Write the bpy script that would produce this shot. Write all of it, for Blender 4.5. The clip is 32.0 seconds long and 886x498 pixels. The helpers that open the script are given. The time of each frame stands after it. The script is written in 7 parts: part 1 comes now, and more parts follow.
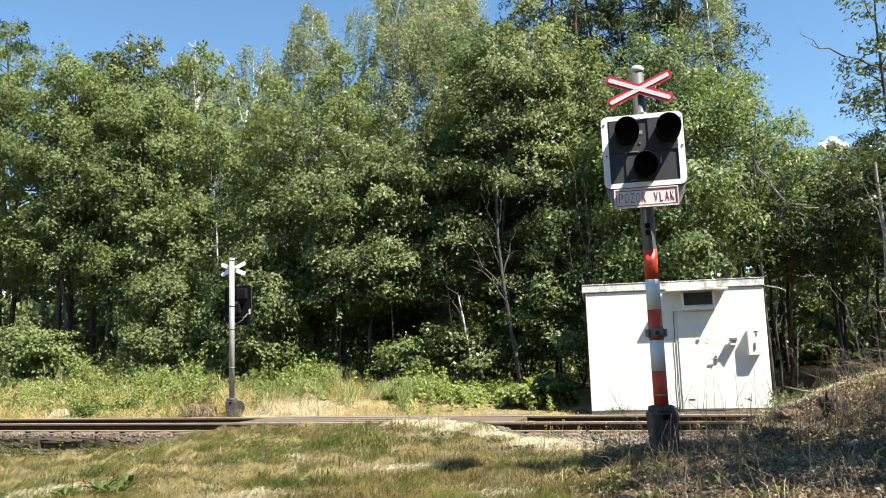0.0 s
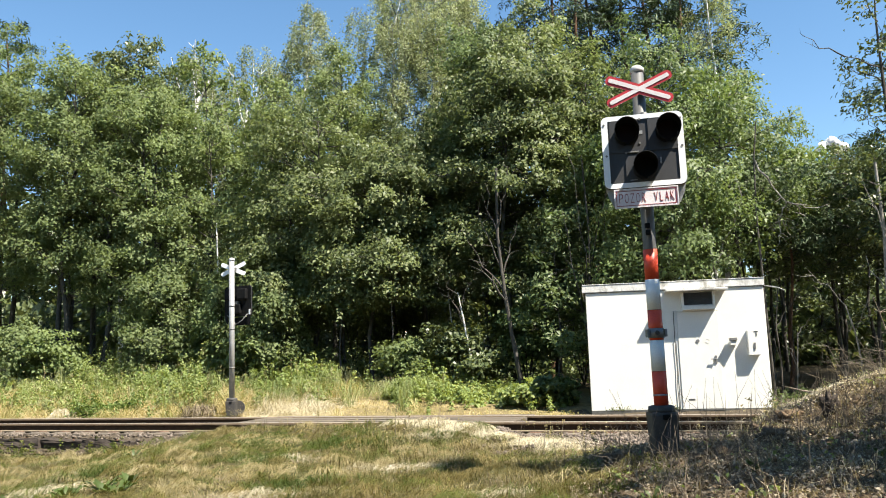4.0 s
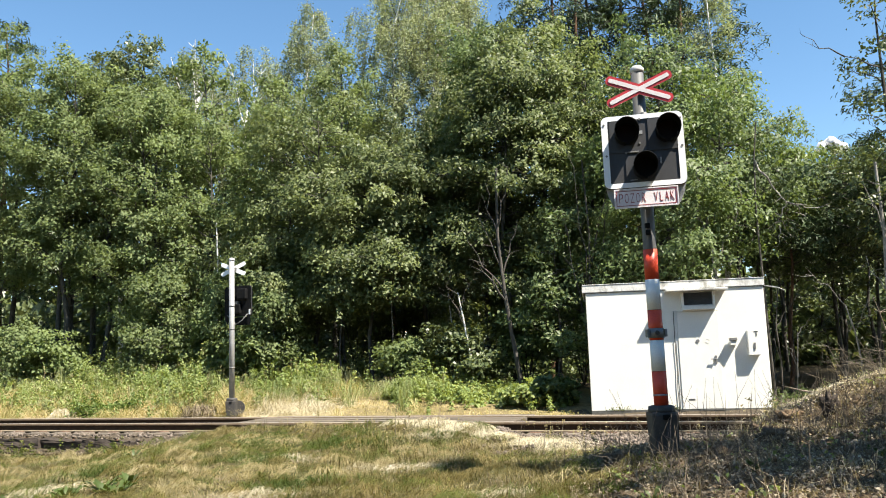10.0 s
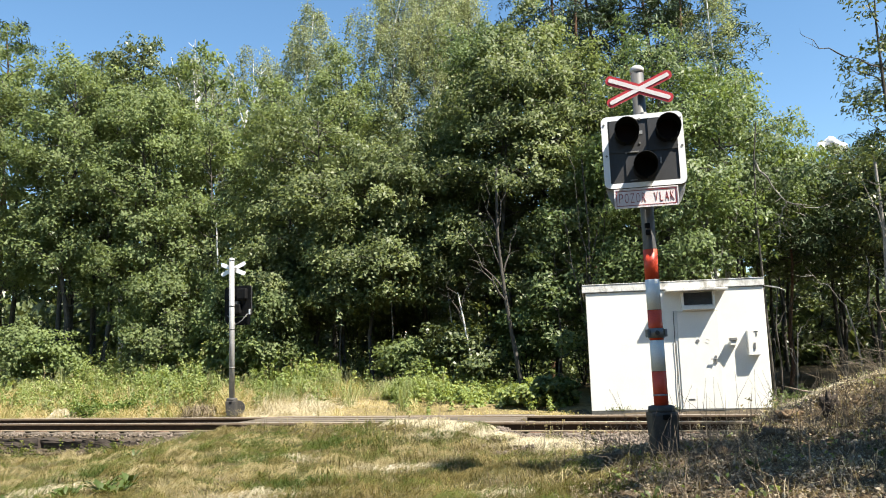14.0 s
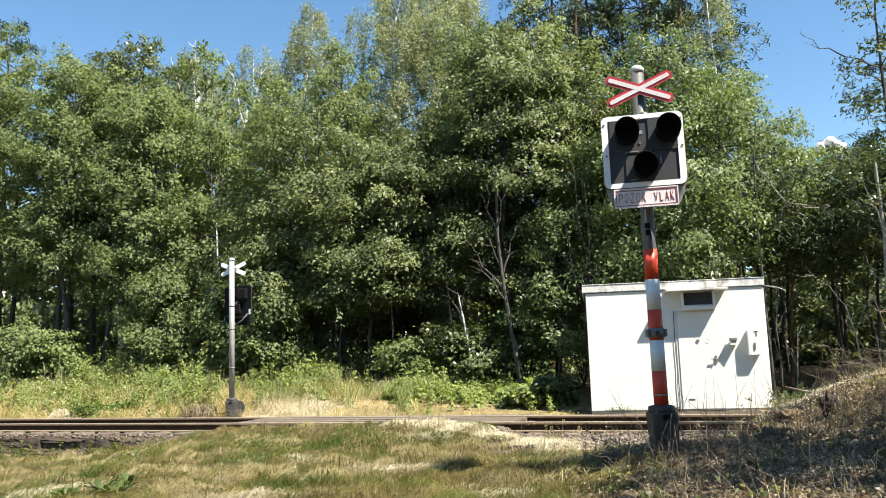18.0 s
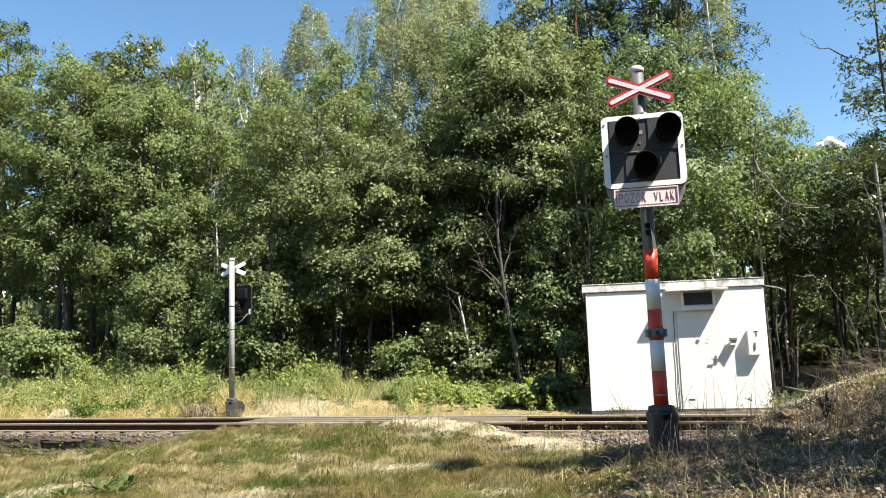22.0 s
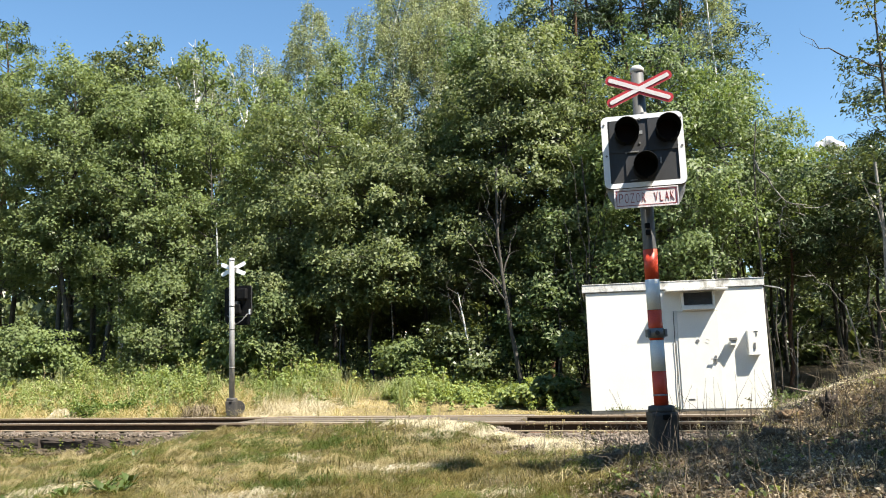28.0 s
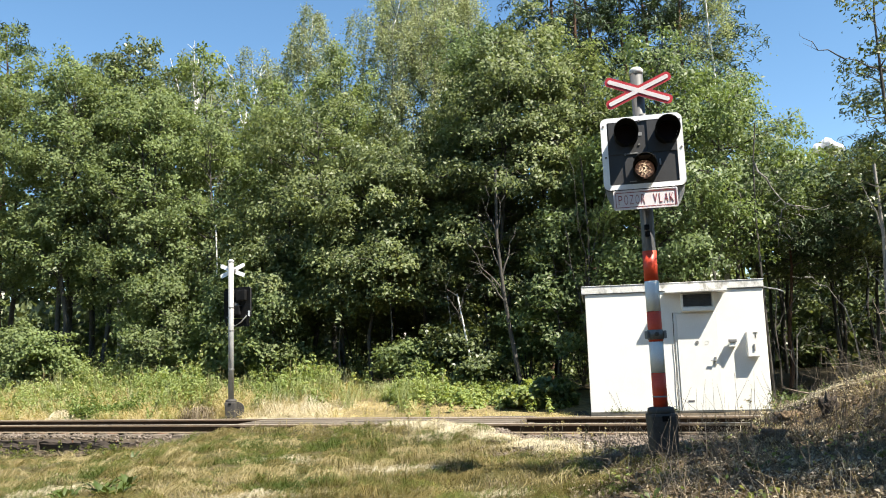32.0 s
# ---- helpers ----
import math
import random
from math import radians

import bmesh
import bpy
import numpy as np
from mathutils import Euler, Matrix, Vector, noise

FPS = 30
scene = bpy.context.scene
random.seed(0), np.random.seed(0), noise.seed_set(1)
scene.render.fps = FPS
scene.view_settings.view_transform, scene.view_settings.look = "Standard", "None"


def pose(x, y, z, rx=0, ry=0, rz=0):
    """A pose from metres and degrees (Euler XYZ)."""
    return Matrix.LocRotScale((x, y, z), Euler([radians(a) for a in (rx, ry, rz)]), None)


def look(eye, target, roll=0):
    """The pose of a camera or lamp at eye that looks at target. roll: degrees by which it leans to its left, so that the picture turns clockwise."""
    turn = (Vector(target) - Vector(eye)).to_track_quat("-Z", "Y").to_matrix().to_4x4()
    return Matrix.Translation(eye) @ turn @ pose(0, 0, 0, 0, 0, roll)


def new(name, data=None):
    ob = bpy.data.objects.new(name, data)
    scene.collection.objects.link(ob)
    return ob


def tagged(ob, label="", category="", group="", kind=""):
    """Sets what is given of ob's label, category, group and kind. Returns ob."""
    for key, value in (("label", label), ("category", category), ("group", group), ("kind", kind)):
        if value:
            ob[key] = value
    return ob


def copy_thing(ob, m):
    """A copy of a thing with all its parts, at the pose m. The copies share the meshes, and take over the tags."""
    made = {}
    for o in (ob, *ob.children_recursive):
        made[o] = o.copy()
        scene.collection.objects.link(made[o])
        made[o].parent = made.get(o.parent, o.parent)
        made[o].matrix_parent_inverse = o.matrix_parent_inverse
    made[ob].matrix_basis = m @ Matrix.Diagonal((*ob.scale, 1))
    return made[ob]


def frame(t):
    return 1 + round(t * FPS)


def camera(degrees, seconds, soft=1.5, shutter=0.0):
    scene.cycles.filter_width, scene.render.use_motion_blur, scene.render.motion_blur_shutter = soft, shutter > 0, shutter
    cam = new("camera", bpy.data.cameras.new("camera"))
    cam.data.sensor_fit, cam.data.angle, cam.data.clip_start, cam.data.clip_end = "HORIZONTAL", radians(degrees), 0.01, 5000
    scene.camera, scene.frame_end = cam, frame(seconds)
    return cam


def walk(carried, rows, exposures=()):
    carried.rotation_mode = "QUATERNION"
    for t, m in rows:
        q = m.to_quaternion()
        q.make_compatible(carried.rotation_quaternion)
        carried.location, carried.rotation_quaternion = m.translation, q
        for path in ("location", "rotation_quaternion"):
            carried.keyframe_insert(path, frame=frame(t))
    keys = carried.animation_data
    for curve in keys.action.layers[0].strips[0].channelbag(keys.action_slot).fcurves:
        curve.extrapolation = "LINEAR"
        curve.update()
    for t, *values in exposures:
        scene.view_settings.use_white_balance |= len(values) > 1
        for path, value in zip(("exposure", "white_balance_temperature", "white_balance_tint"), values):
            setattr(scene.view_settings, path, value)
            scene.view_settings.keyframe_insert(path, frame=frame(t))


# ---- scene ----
# ---- camera ----
cam = camera(58.5, 32.0, soft=0.98)
EYE = Vector((0.0, 0.0, 1.171))


def aim(pitch, turn):
    p, a = radians(pitch), radians(turn)
    return look(EYE, EYE + Vector((math.sin(a) * math.cos(p), math.cos(a) * math.cos(p), math.sin(p))), -1.70)


walk(cam, [(0.0, aim(8.262, 0.0)), (31.0, aim(8.262, 0.0)), (31.85, aim(8.262, 0.0)), (32.0, aim(8.37, 0.05))],
     exposures=[(0.0, 1.62), (32.0, 1.62)])

# ---- light ----
TO_SUN = Vector((0.530, -0.434, 1.0)).normalized()
world = bpy.data.worlds.new("sky")
scene.world = world
world.use_nodes = True
wn = world.node_tree.nodes
sky = wn.new("ShaderNodeTexSky")
sky.sky_type = "NISHITA"
sky.sun_disc = False
sky.sun_elevation = math.asin(TO_SUN.z)
sky.sun_rotation = math.atan2(TO_SUN.x, TO_SUN.y)
sky.air_density, sky.dust_density, sky.ozone_density = 1.0, 0.0, 0.8
sky.altitude = 300
wn["Background"].inputs["Strength"].default_value = 0.085
deep = wn.new("ShaderNodeHueSaturation")
deep.inputs["Hue"].default_value, deep.inputs["Saturation"].default_value, deep.inputs["Value"].default_value = 0.494, 1.15, 0.83
world.node_tree.links.new(sky.outputs["Color"], deep.inputs["Color"])
world.node_tree.links.new(deep.outputs["Color"], wn["Background"].inputs["Color"])
sun = new("sun", bpy.data.lights.new("sun", "SUN"))
sun.data.energy, sun.data.angle, sun.data.color = 5.0, radians(0.53), (1.0, 0.93, 0.82)
sun.matrix_world = look(TO_SUN * 60, (0, 0, 0))


# ---- materials ----
def node_set(name):
    m = bpy.data.materials.new(name)
    m.use_nodes = True
    nt = m.node_tree
    return m, nt, nt.nodes, nt.links, nt.nodes["Principled BSDF"]


def surface(name, c1, c2, scale=8.0, fine=90.0, rough=0.7, metal=0.0, bump=0.25, stain=None, stain_scale=1.5, stain_at=0.58,
            vary=0.0, stretch=(1, 1, 1), spec=0.4):
    """Two colours mixed by coarse and fine noise, an optional third in stains, and fine relief."""
    m, nt, n, l, b = node_set(name)
    tc = n.new("ShaderNodeTexCoord")
    mp = n.new("ShaderNodeMapping")
    mp.inputs["Scale"].default_value = stretch
    l.new(tc.outputs["Object"], mp.inputs["Vector"])
    big, small = n.new("ShaderNodeTexNoise"), n.new("ShaderNodeTexNoise")
    for t, s, d in ((big, scale, 5), (small, fine, 4)):
        t.inputs["Scale"].default_value, t.inputs["Detail"].default_value, t.inputs["Roughness"].default_value = s, d, 0.65
        l.new(mp.outputs["Vector"], t.inputs["Vector"])
    add = n.new("ShaderNodeMath")
    add.operation = "MULTIPLY_ADD"
    add.inputs[1].default_value = 0.5
    l.new(small.outputs["Fac"], add.inputs[0])
    half = n.new("ShaderNodeMath")
    half.operation = "MULTIPLY"
    half.inputs[1].default_value = 0.5
    l.new(big.outputs["Fac"], half.inputs[0])
    l.new(half.outputs[0], add.inputs[2])
    ramp = n.new("ShaderNodeValToRGB")
    ramp.color_ramp.elements[0].position, ramp.color_ramp.elements[1].position = 0.36, 0.64
    ramp.color_ramp.elements[0].color, ramp.color_ramp.elements[1].color = (*c1, 1), (*c2, 1)
    l.new(add.outputs[0], ramp.inputs["Fac"])
    col = ramp.outputs["Color"]
    if stain:
        st = n.new("ShaderNodeTexNoise")
        st.inputs["Scale"].default_value, st.inputs["Detail"].default_value, st.inputs["Roughness"].default_value = stain_scale, 8, 0.7
        l.new(mp.outputs["Vector"], st.inputs["Vector"])
        sr = n.new("ShaderNodeValToRGB")
        sr.color_ramp.elements[0].position, sr.color_ramp.elements[1].position = stain_at, stain_at + 0.14
        l.new(st.outputs["Fac"], sr.inputs["Fac"])
        mx = n.new("ShaderNodeMixRGB")
        mx.inputs["Color2"].default_value = (*stain, 1)
        l.new(sr.outputs["Color"], mx.inputs["Fac"])
        l.new(col, mx.inputs["Color1"])
        col = mx.outputs["Color"]
    if vary:
        oi, geo = n.new("ShaderNodeObjectInfo"), n.new("ShaderNodeNewGeometry")
        s = n.new("ShaderNodeMath")
        l.new(oi.outputs["Random"], s.inputs[0])
        l.new(geo.outputs["Random Per Island"], s.inputs[1])
        mr = n.new("ShaderNodeMapRange")
        mr.inputs["From Max"].default_value = 2.0
        mr.inputs["To Min"].default_value, mr.inputs["To Max"].default_value = 1 - vary, 1 + vary
        l.new(s.outputs[0], mr.inputs["Value"])
        hs = n.new("ShaderNodeHueSaturation")
        l.new(mr.outputs["Result"], hs.inputs["Value"])
        l.new(col, hs.inputs["Color"])
        col = hs.outputs["Color"]
    l.new(col, b.inputs["Base Color"])
    rr = n.new("ShaderNodeMapRange")
    rr.inputs["To Min"].default_value, rr.inputs["To Max"].default_value = max(0.05, rough - 0.12), min(1, rough + 0.12)
    l.new(small.outputs["Fac"], rr.inputs["Value"])
    l.new(rr.outputs["Result"], b.inputs["Roughness"])
    b.inputs["Metallic"].default_value = metal
    b.inputs["Specular IOR Level"].default_value = spec
    if bump:
        bp = n.new("ShaderNodeBump")
        bp.inputs["Strength"].default_value, bp.inputs["Distance"].default_value = bump, 0.02
        l.new(add.outputs[0], bp.inputs["Height"])
        l.new(bp.outputs["Normal"], b.inputs["Normal"])
    return m


def blade(name, stops, through_light=0.35, rough=0.55, gloss=0.3, patch_scale=0.5, drifting=0.45, tint=(1.25, 1.15, 0.55)):
    """Leaves and grass: a colour drawn for each one from the stops, with a coarser drift, letting some light through."""
    m, nt, n, l, b = node_set(name)
    geo, oi = n.new("ShaderNodeNewGeometry"), n.new("ShaderNodeObjectInfo")
    tc = n.new("ShaderNodeTexCoord")
    drift = n.new("ShaderNodeTexNoise")
    drift.inputs["Scale"].default_value, drift.inputs["Detail"].default_value = patch_scale, 3
    l.new(tc.outputs["Object"], drift.inputs["Vector"])
    a = n.new("ShaderNodeMath")
    a.operation = "MULTIPLY_ADD"
    a.inputs[1].default_value = 1 - drifting
    l.new(geo.outputs["Random Per Island"], a.inputs[0])
    d2 = n.new("ShaderNodeMapRange")
    d2.inputs["From Min"].default_value, d2.inputs["From Max"].default_value = 0.3, 0.7
    d2.inputs["To Min"].default_value, d2.inputs["To Max"].default_value = 0.0, drifting
    l.new(drift.outputs["Fac"], d2.inputs["Value"])
    l.new(d2.outputs["Result"], a.inputs[2])
    ramp = n.new("ShaderNodeValToRGB")
    els = ramp.color_ramp.elements
    while len(els) < len(stops):
        els.new(0.5)
    for i, (e, c) in enumerate(zip(els, stops)):
        e.position, e.color = i / (len(stops) - 1), (*c, 1)
    l.new(a.outputs[0], ramp.inputs["Fac"])
    hs = n.new("ShaderNodeHueSaturation")
    mr = n.new("ShaderNodeMapRange")
    mr.inputs["To Min"].default_value, mr.inputs["To Max"].default_value = 0.85, 1.15
    l.new(oi.outputs["Random"], mr.inputs["Value"])
    l.new(mr.outputs["Result"], hs.inputs["Value"])
    l.new(ramp.outputs["Color"], hs.inputs["Color"])
    l.new(hs.outputs["Color"], b.inputs["Base Color"])
    b.inputs["Roughness"].default_value, b.inputs["Specular IOR Level"].default_value = rough, gloss
    tr = n.new("ShaderNodeBsdfTranslucent")
    warm = n.new("ShaderNodeMixRGB")
    warm.blend_type = "MULTIPLY"
    warm.inputs["Fac"].default_value = 1.0
    warm.inputs["Color2"].default_value = (*tint, 1)
    l.new(hs.outputs["Color"], warm.inputs["Color1"])
    l.new(warm.outputs["Color"], tr.inputs["Color"])
    mix = n.new("ShaderNodeMixShader")
    mix.inputs["Fac"].default_value = through_light
    l.new(b.outputs["BSDF"], mix.inputs[1])
    l.new(tr.outputs["BSDF"], mix.inputs[2])
    l.new(mix.outputs["Shader"], n["Material Output"].inputs["Surface"])
    return m


M = dict(
    soil=surface("soil", (0.060, 0.043, 0.027), (0.180, 0.130, 0.082), 3, 60, 0.95, bump=0.8, stain=(0.20, 0.16, 0.10), stain_scale=0.8, spec=0.1),
    turf=surface("turf", (0.024, 0.024, 0.009), (0.11, 0.092, 0.038), 9.0, 150, 0.95, bump=0.8, stain=(0.075, 0.078, 0.026), stain_scale=0.9, stain_at=0.5, spec=0.1),
    meadow=surface("meadow", (0.07, 0.06, 0.028), (0.28, 0.22, 0.11), 7.0, 90, 0.95, bump=0.6, stain=(0.33, 0.28, 0.16), stain_scale=0.35, spec=0.1),
    forest=surface("forest", (0.025, 0.022, 0.014), (0.07, 0.055, 0.032), 2, 40, 0.95, bump=0.7, spec=0.1),
    cinder=surface("cinder", (0.030, 0.024, 0.017), (0.115, 0.092, 0.064), 14, 70, 0.95, bump=1.0, spec=0.1),
    stone=surface("stone", (0.07, 0.055, 0.043), (0.20, 0.165, 0.135), 9, 80, 0.9, bump=0.4, vary=0.35, spec=0.2),
    rust=surface("rust", (0.075, 0.038, 0.022), (0.19, 0.105, 0.06), 12, 140, 0.85, bump=0.3, stain=(0.24, 0.19, 0.15), stain_scale=4, spec=0.3),
    rail_head=surface("rail_head", (0.165, 0.122, 0.080), (0.27, 0.205, 0.14), 5, 90, 0.7, metal=0.1, bump=0.1, stain=(0.13, 0.085, 0.05), stain_scale=3, stain_at=0.6, spec=0.3),
    # web colour holds the shade under the head; foot colour is paled as sunlit
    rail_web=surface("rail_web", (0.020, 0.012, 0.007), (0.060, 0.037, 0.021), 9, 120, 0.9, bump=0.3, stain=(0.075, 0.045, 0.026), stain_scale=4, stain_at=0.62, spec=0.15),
    rail_foot=surface("rail_foot", (0.13, 0.10, 0.07), (0.25, 0.20, 0.14), 7, 90, 0.9, bump=0.3, stain=(0.10, 0.06, 0.035), stain_scale=3, stain_at=0.58, spec=0.15),
    steel=surface("steel", (0.34, 0.29, 0.24), (0.50, 0.44, 0.38), 6, 120, 0.4, metal=0.15, bump=0.05, stain=(0.22, 0.13, 0.08), stain_scale=5, stain_at=0.6),
    old_wood=surface("old_wood", (0.065, 0.052, 0.040), (0.175, 0.148, 0.115), 3, 60, 0.85, bump=0.5, vary=0.25, stretch=(0.12, 1, 1), spec=0.2),
    white_paint=surface("white_paint", (0.710, 0.694, 0.632), (0.790, 0.773, 0.711), 2.5, 40, 0.55, bump=0.08, stain=(0.62, 0.60, 0.50), stain_scale=1.3, stain_at=0.66),
    roof_rim=surface("roof_rim", (0.50, 0.49, 0.45), (0.76, 0.75, 0.71), 5, 60, 0.7, bump=0.25, stain=(0.25, 0.24, 0.21), stain_scale=3.5, stain_at=0.52, stretch=(1, 1, 0.6)),
    door_paint=surface("door_paint", (0.690, 0.680, 0.623), (0.770, 0.758, 0.702), 3, 60, 0.5, bump=0.05, stain=(0.60, 0.58, 0.50), stain_scale=2, stain_at=0.68),
    seam=surface("seam", (0.05, 0.05, 0.045), (0.12, 0.115, 0.10), 20, 90, 0.8, bump=0.1),
    dark_slats=surface("dark_slats", (0.05, 0.05, 0.055), (0.10, 0.10, 0.105), 8, 60, 0.6, bump=0.1),
    board_black=surface("board_black", (0.017, 0.017, 0.018), (0.030, 0.030, 0.031), 6, 90, 0.58, bump=0.06, stain=(0.034, 0.034, 0.034), stain_scale=4, stain_at=0.62, spec=0.55),
    hood_black=surface("hood_black", (0.004, 0.004, 0.004), (0.009, 0.009, 0.009), 9, 90, 0.75, bump=0.05, spec=0.15),
    white_enamel=surface("white_enamel", (0.74, 0.75, 0.75), (0.82, 0.83, 0.83), 5, 60, 0.35, bump=0.03, stain=(0.55, 0.54, 0.50), stain_scale=5, stain_at=0.68),
    red_enamel=surface("red_enamel", (0.32, 0.025, 0.032), (0.43, 0.04, 0.045), 6, 70, 0.4, bump=0.04),
    cross_white=surface("cross_white", (0.54, 0.49, 0.49), (0.66, 0.61, 0.61), 6, 70, 0.4, bump=0.03),
    sign_white=surface("sign_white", (0.66, 0.60, 0.60), (0.76, 0.71, 0.70), 6, 70, 0.4, bump=0.03),
    letter_red=surface("letter_red", (0.17, 0.008, 0.016), (0.24, 0.012, 0.022), 12, 70, 0.4, bump=0.0),
    band_red=surface("band_red", (0.50, 0.045, 0.018), (0.66, 0.075, 0.03), 5, 70, 0.45, bump=0.06, stain=(0.35, 0.05, 0.03), stain_scale=6, stain_at=0.64),
    band_white=surface("band_white", (0.62, 0.62, 0.60), (0.76, 0.76, 0.74), 5, 70, 0.45, bump=0.06, stain=(0.42, 0.41, 0.38), stain_scale=6, stain_at=0.62),
    zinc=surface("zinc", (0.20, 0.20, 0.195), (0.34, 0.34, 0.33), 7, 60, 0.5, metal=0.25, bump=0.06, stain=(0.20, 0.18, 0.16), stain_scale=5, stain_at=0.64),
    zinc_light=surface("zinc_light", (0.25, 0.25, 0.245), (0.37, 0.37, 0.36), 7, 60, 0.5, metal=0.15, bump=0.06, stain=(0.30, 0.28, 0.25), stain_scale=5, stain_at=0.64),
    pole_grey=surface("pole_grey", (0.070, 0.070, 0.069), (0.125, 0.124, 0.120), 7, 60, 0.5, metal=0.2, bump=0.08, stain=(0.055, 0.050, 0.045), stain_scale=5, stain_at=0.58, stretch=(1, 1, 0.15)),
    zinc_dark=surface("zinc_dark", (0.12, 0.12, 0.118), (0.22, 0.22, 0.215), 8, 60, 0.55, metal=0.2, bump=0.08),
    cap_white=surface("cap_white", (0.42, 0.42, 0.41), (0.56, 0.56, 0.55), 10, 60, 0.5, bump=0.04),
    box_grey=surface("box_grey", (0.036, 0.033, 0.030), (0.070, 0.065, 0.058), 6, 60, 0.7, bump=0.12, stain=(0.11, 0.10, 0.09), stain_scale=3, stain_at=0.62),
    dark_timber=surface("dark_timber", (0.022, 0.018, 0.015), (0.075, 0.06, 0.048), 4, 60, 0.9, bump=0.6, vary=0.2, stretch=(0.15, 1, 1), spec=0.15),
    bark=surface("bark", (0.034, 0.031, 0.027), (0.115, 0.106, 0.092), 5, 40, 0.95, bump=0.8, stretch=(1, 1, 0.25), spec=0.1),
    pine_bark=surface("pine_bark", (0.06, 0.038, 0.028), (0.20, 0.115, 0.075), 4, 40, 0.95, bump=0.8, stretch=(1, 1, 0.3), spec=0.1),
    birch_bark=surface("birch_bark", (0.50, 0.48, 0.44), (0.70, 0.68, 0.64), 3, 40, 0.8, bump=0.3, stain=(0.06, 0.055, 0.05), stain_scale=5, stain_at=0.57, stretch=(0.5, 0.5, 1.6), spec=0.2),
    dead_limb=surface("dead_limb", (0.13, 0.12, 0.105), (0.33, 0.31, 0.275), 6, 60, 0.9, bump=0.5, stretch=(1, 1, 0.3), spec=0.1),
    dead_wood=surface("dead_wood", (0.070, 0.058, 0.044), (0.23, 0.195, 0.15), 6, 60, 0.9, bump=0.4, vary=0.3, spec=0.1),
    leaf_alder=blade("leaf_alder", [(0.130, 0.171, 0.073), (0.163, 0.210, 0.088), (0.194, 0.239, 0.104), (0.237, 0.281, 0.131)], 0.44, 0.6, 0.2, tint=(1.15, 1.15, 0.70)),
    leaf_maple=blade("leaf_maple", [(0.087, 0.112, 0.048), (0.123, 0.155, 0.063), (0.165, 0.197, 0.078), (0.220, 0.244, 0.106)], 0.42, 0.5, 0.34, tint=(1.15, 1.15, 0.75)),
    leaf_oak=blade("leaf_oak", [(0.065, 0.092, 0.042), (0.099, 0.130, 0.056), (0.137, 0.168, 0.070), (0.185, 0.210, 0.094)], 0.36, 0.42, 0.5),
    leaf_ash=blade("leaf_ash", [(0.072, 0.104, 0.040), (0.108, 0.150, 0.055), (0.150, 0.196, 0.073), (0.205, 0.246, 0.101)], 0.42, 0.5, 0.4, tint=(1.15, 1.15, 0.6)),
    leaf_birch=blade("leaf_birch", [(0.175, 0.205, 0.098), (0.232, 0.264, 0.128), (0.290, 0.320, 0.166), (0.344, 0.374, 0.220)], 0.40, tint=(1.12, 1.12, 0.75)),
    leaf_pine=blade("leaf_pine", [(0.028, 0.050, 0.022), (0.050, 0.078, 0.034), (0.073, 0.106, 0.045)], 0.15),
    grass_dry=blade("grass_dry", [(0.038, 0.044, 0.011), (0.090, 0.080, 0.024), (0.175, 0.142, 0.055), (0.330, 0.265, 0.135)], 0.3, 0.7, 0.15, patch_scale=1.5, drifting=0.75),
    grass_green=blade("grass_green", [(0.026, 0.044, 0.009), (0.052, 0.076, 0.015), (0.108, 0.125, 0.027), (0.220, 0.212, 0.066)], 0.4, 0.6, 0.2, patch_scale=1.6, drifting=0.55),
    meadow_dry=blade("meadow_dry", [(0.206, 0.221, 0.079), (0.357, 0.322, 0.146), (0.507, 0.424, 0.247), (0.619, 0.525, 0.371)], 0.35, 0.7, 0.15, patch_scale=1.0, drifting=0.55),
    meadow_green=blade("meadow_green", [(0.134, 0.185, 0.074), (0.226, 0.274, 0.120), (0.330, 0.353, 0.194), (0.452, 0.431, 0.316)], 0.42, 0.6, 0.2, patch_scale=0.8, drifting=0.55),
    weed=blade("weed", [(0.135, 0.193, 0.070), (0.210, 0.276, 0.096), (0.289, 0.347, 0.140), (0.443, 0.442, 0.245)], 0.45, 0.55, 0.25, patch_scale=0.8),
    straw=blade("straw", [(0.310, 0.262, 0.168), (0.440, 0.388, 0.268), (0.545, 0.500, 0.385), (0.620, 0.585, 0.490)], 0.25, 0.75, 0.1),
    straw_dull=blade("straw_dull", [(0.150, 0.126, 0.058), (0.235, 0.198, 0.098), (0.340, 0.292, 0.165), (0.450, 0.400, 0.265)], 0.25, 0.8, 0.08, patch_scale=1.8),
    dock_leaf=blade("dock_leaf", [(0.028, 0.046, 0.010), (0.048, 0.076, 0.016), (0.076, 0.106, 0.025), (0.125, 0.145, 0.045)], 0.3, 0.45, 0.4, patch_scale=6.0),
    bramble_leaf=blade("bramble_leaf", [(0.055, 0.095, 0.020), (0.095, 0.150, 0.034), (0.150, 0.210, 0.052), (0.230, 0.270, 0.085)], 0.38, 0.5, 0.35, patch_scale=2.0),
    grass_deep=blade("grass_deep", [(0.030, 0.056, 0.012), (0.058, 0.092, 0.019), (0.095, 0.125, 0.030), (0.170, 0.170, 0.055)], 0.35, 0.6, 0.2, patch_scale=1.6),
    litter=blade("litter", [(0.074, 0.058, 0.038), (0.159, 0.126, 0.085), (0.318, 0.266, 0.188), (0.572, 0.508, 0.392)], 0.1, 0.85, 0.1),
    cloud=blade("cloud", [(0.86, 0.86, 0.87), (0.90, 0.90, 0.90)], 0.5, 1.0, 0.0, tint=(1, 1, 1)),
)


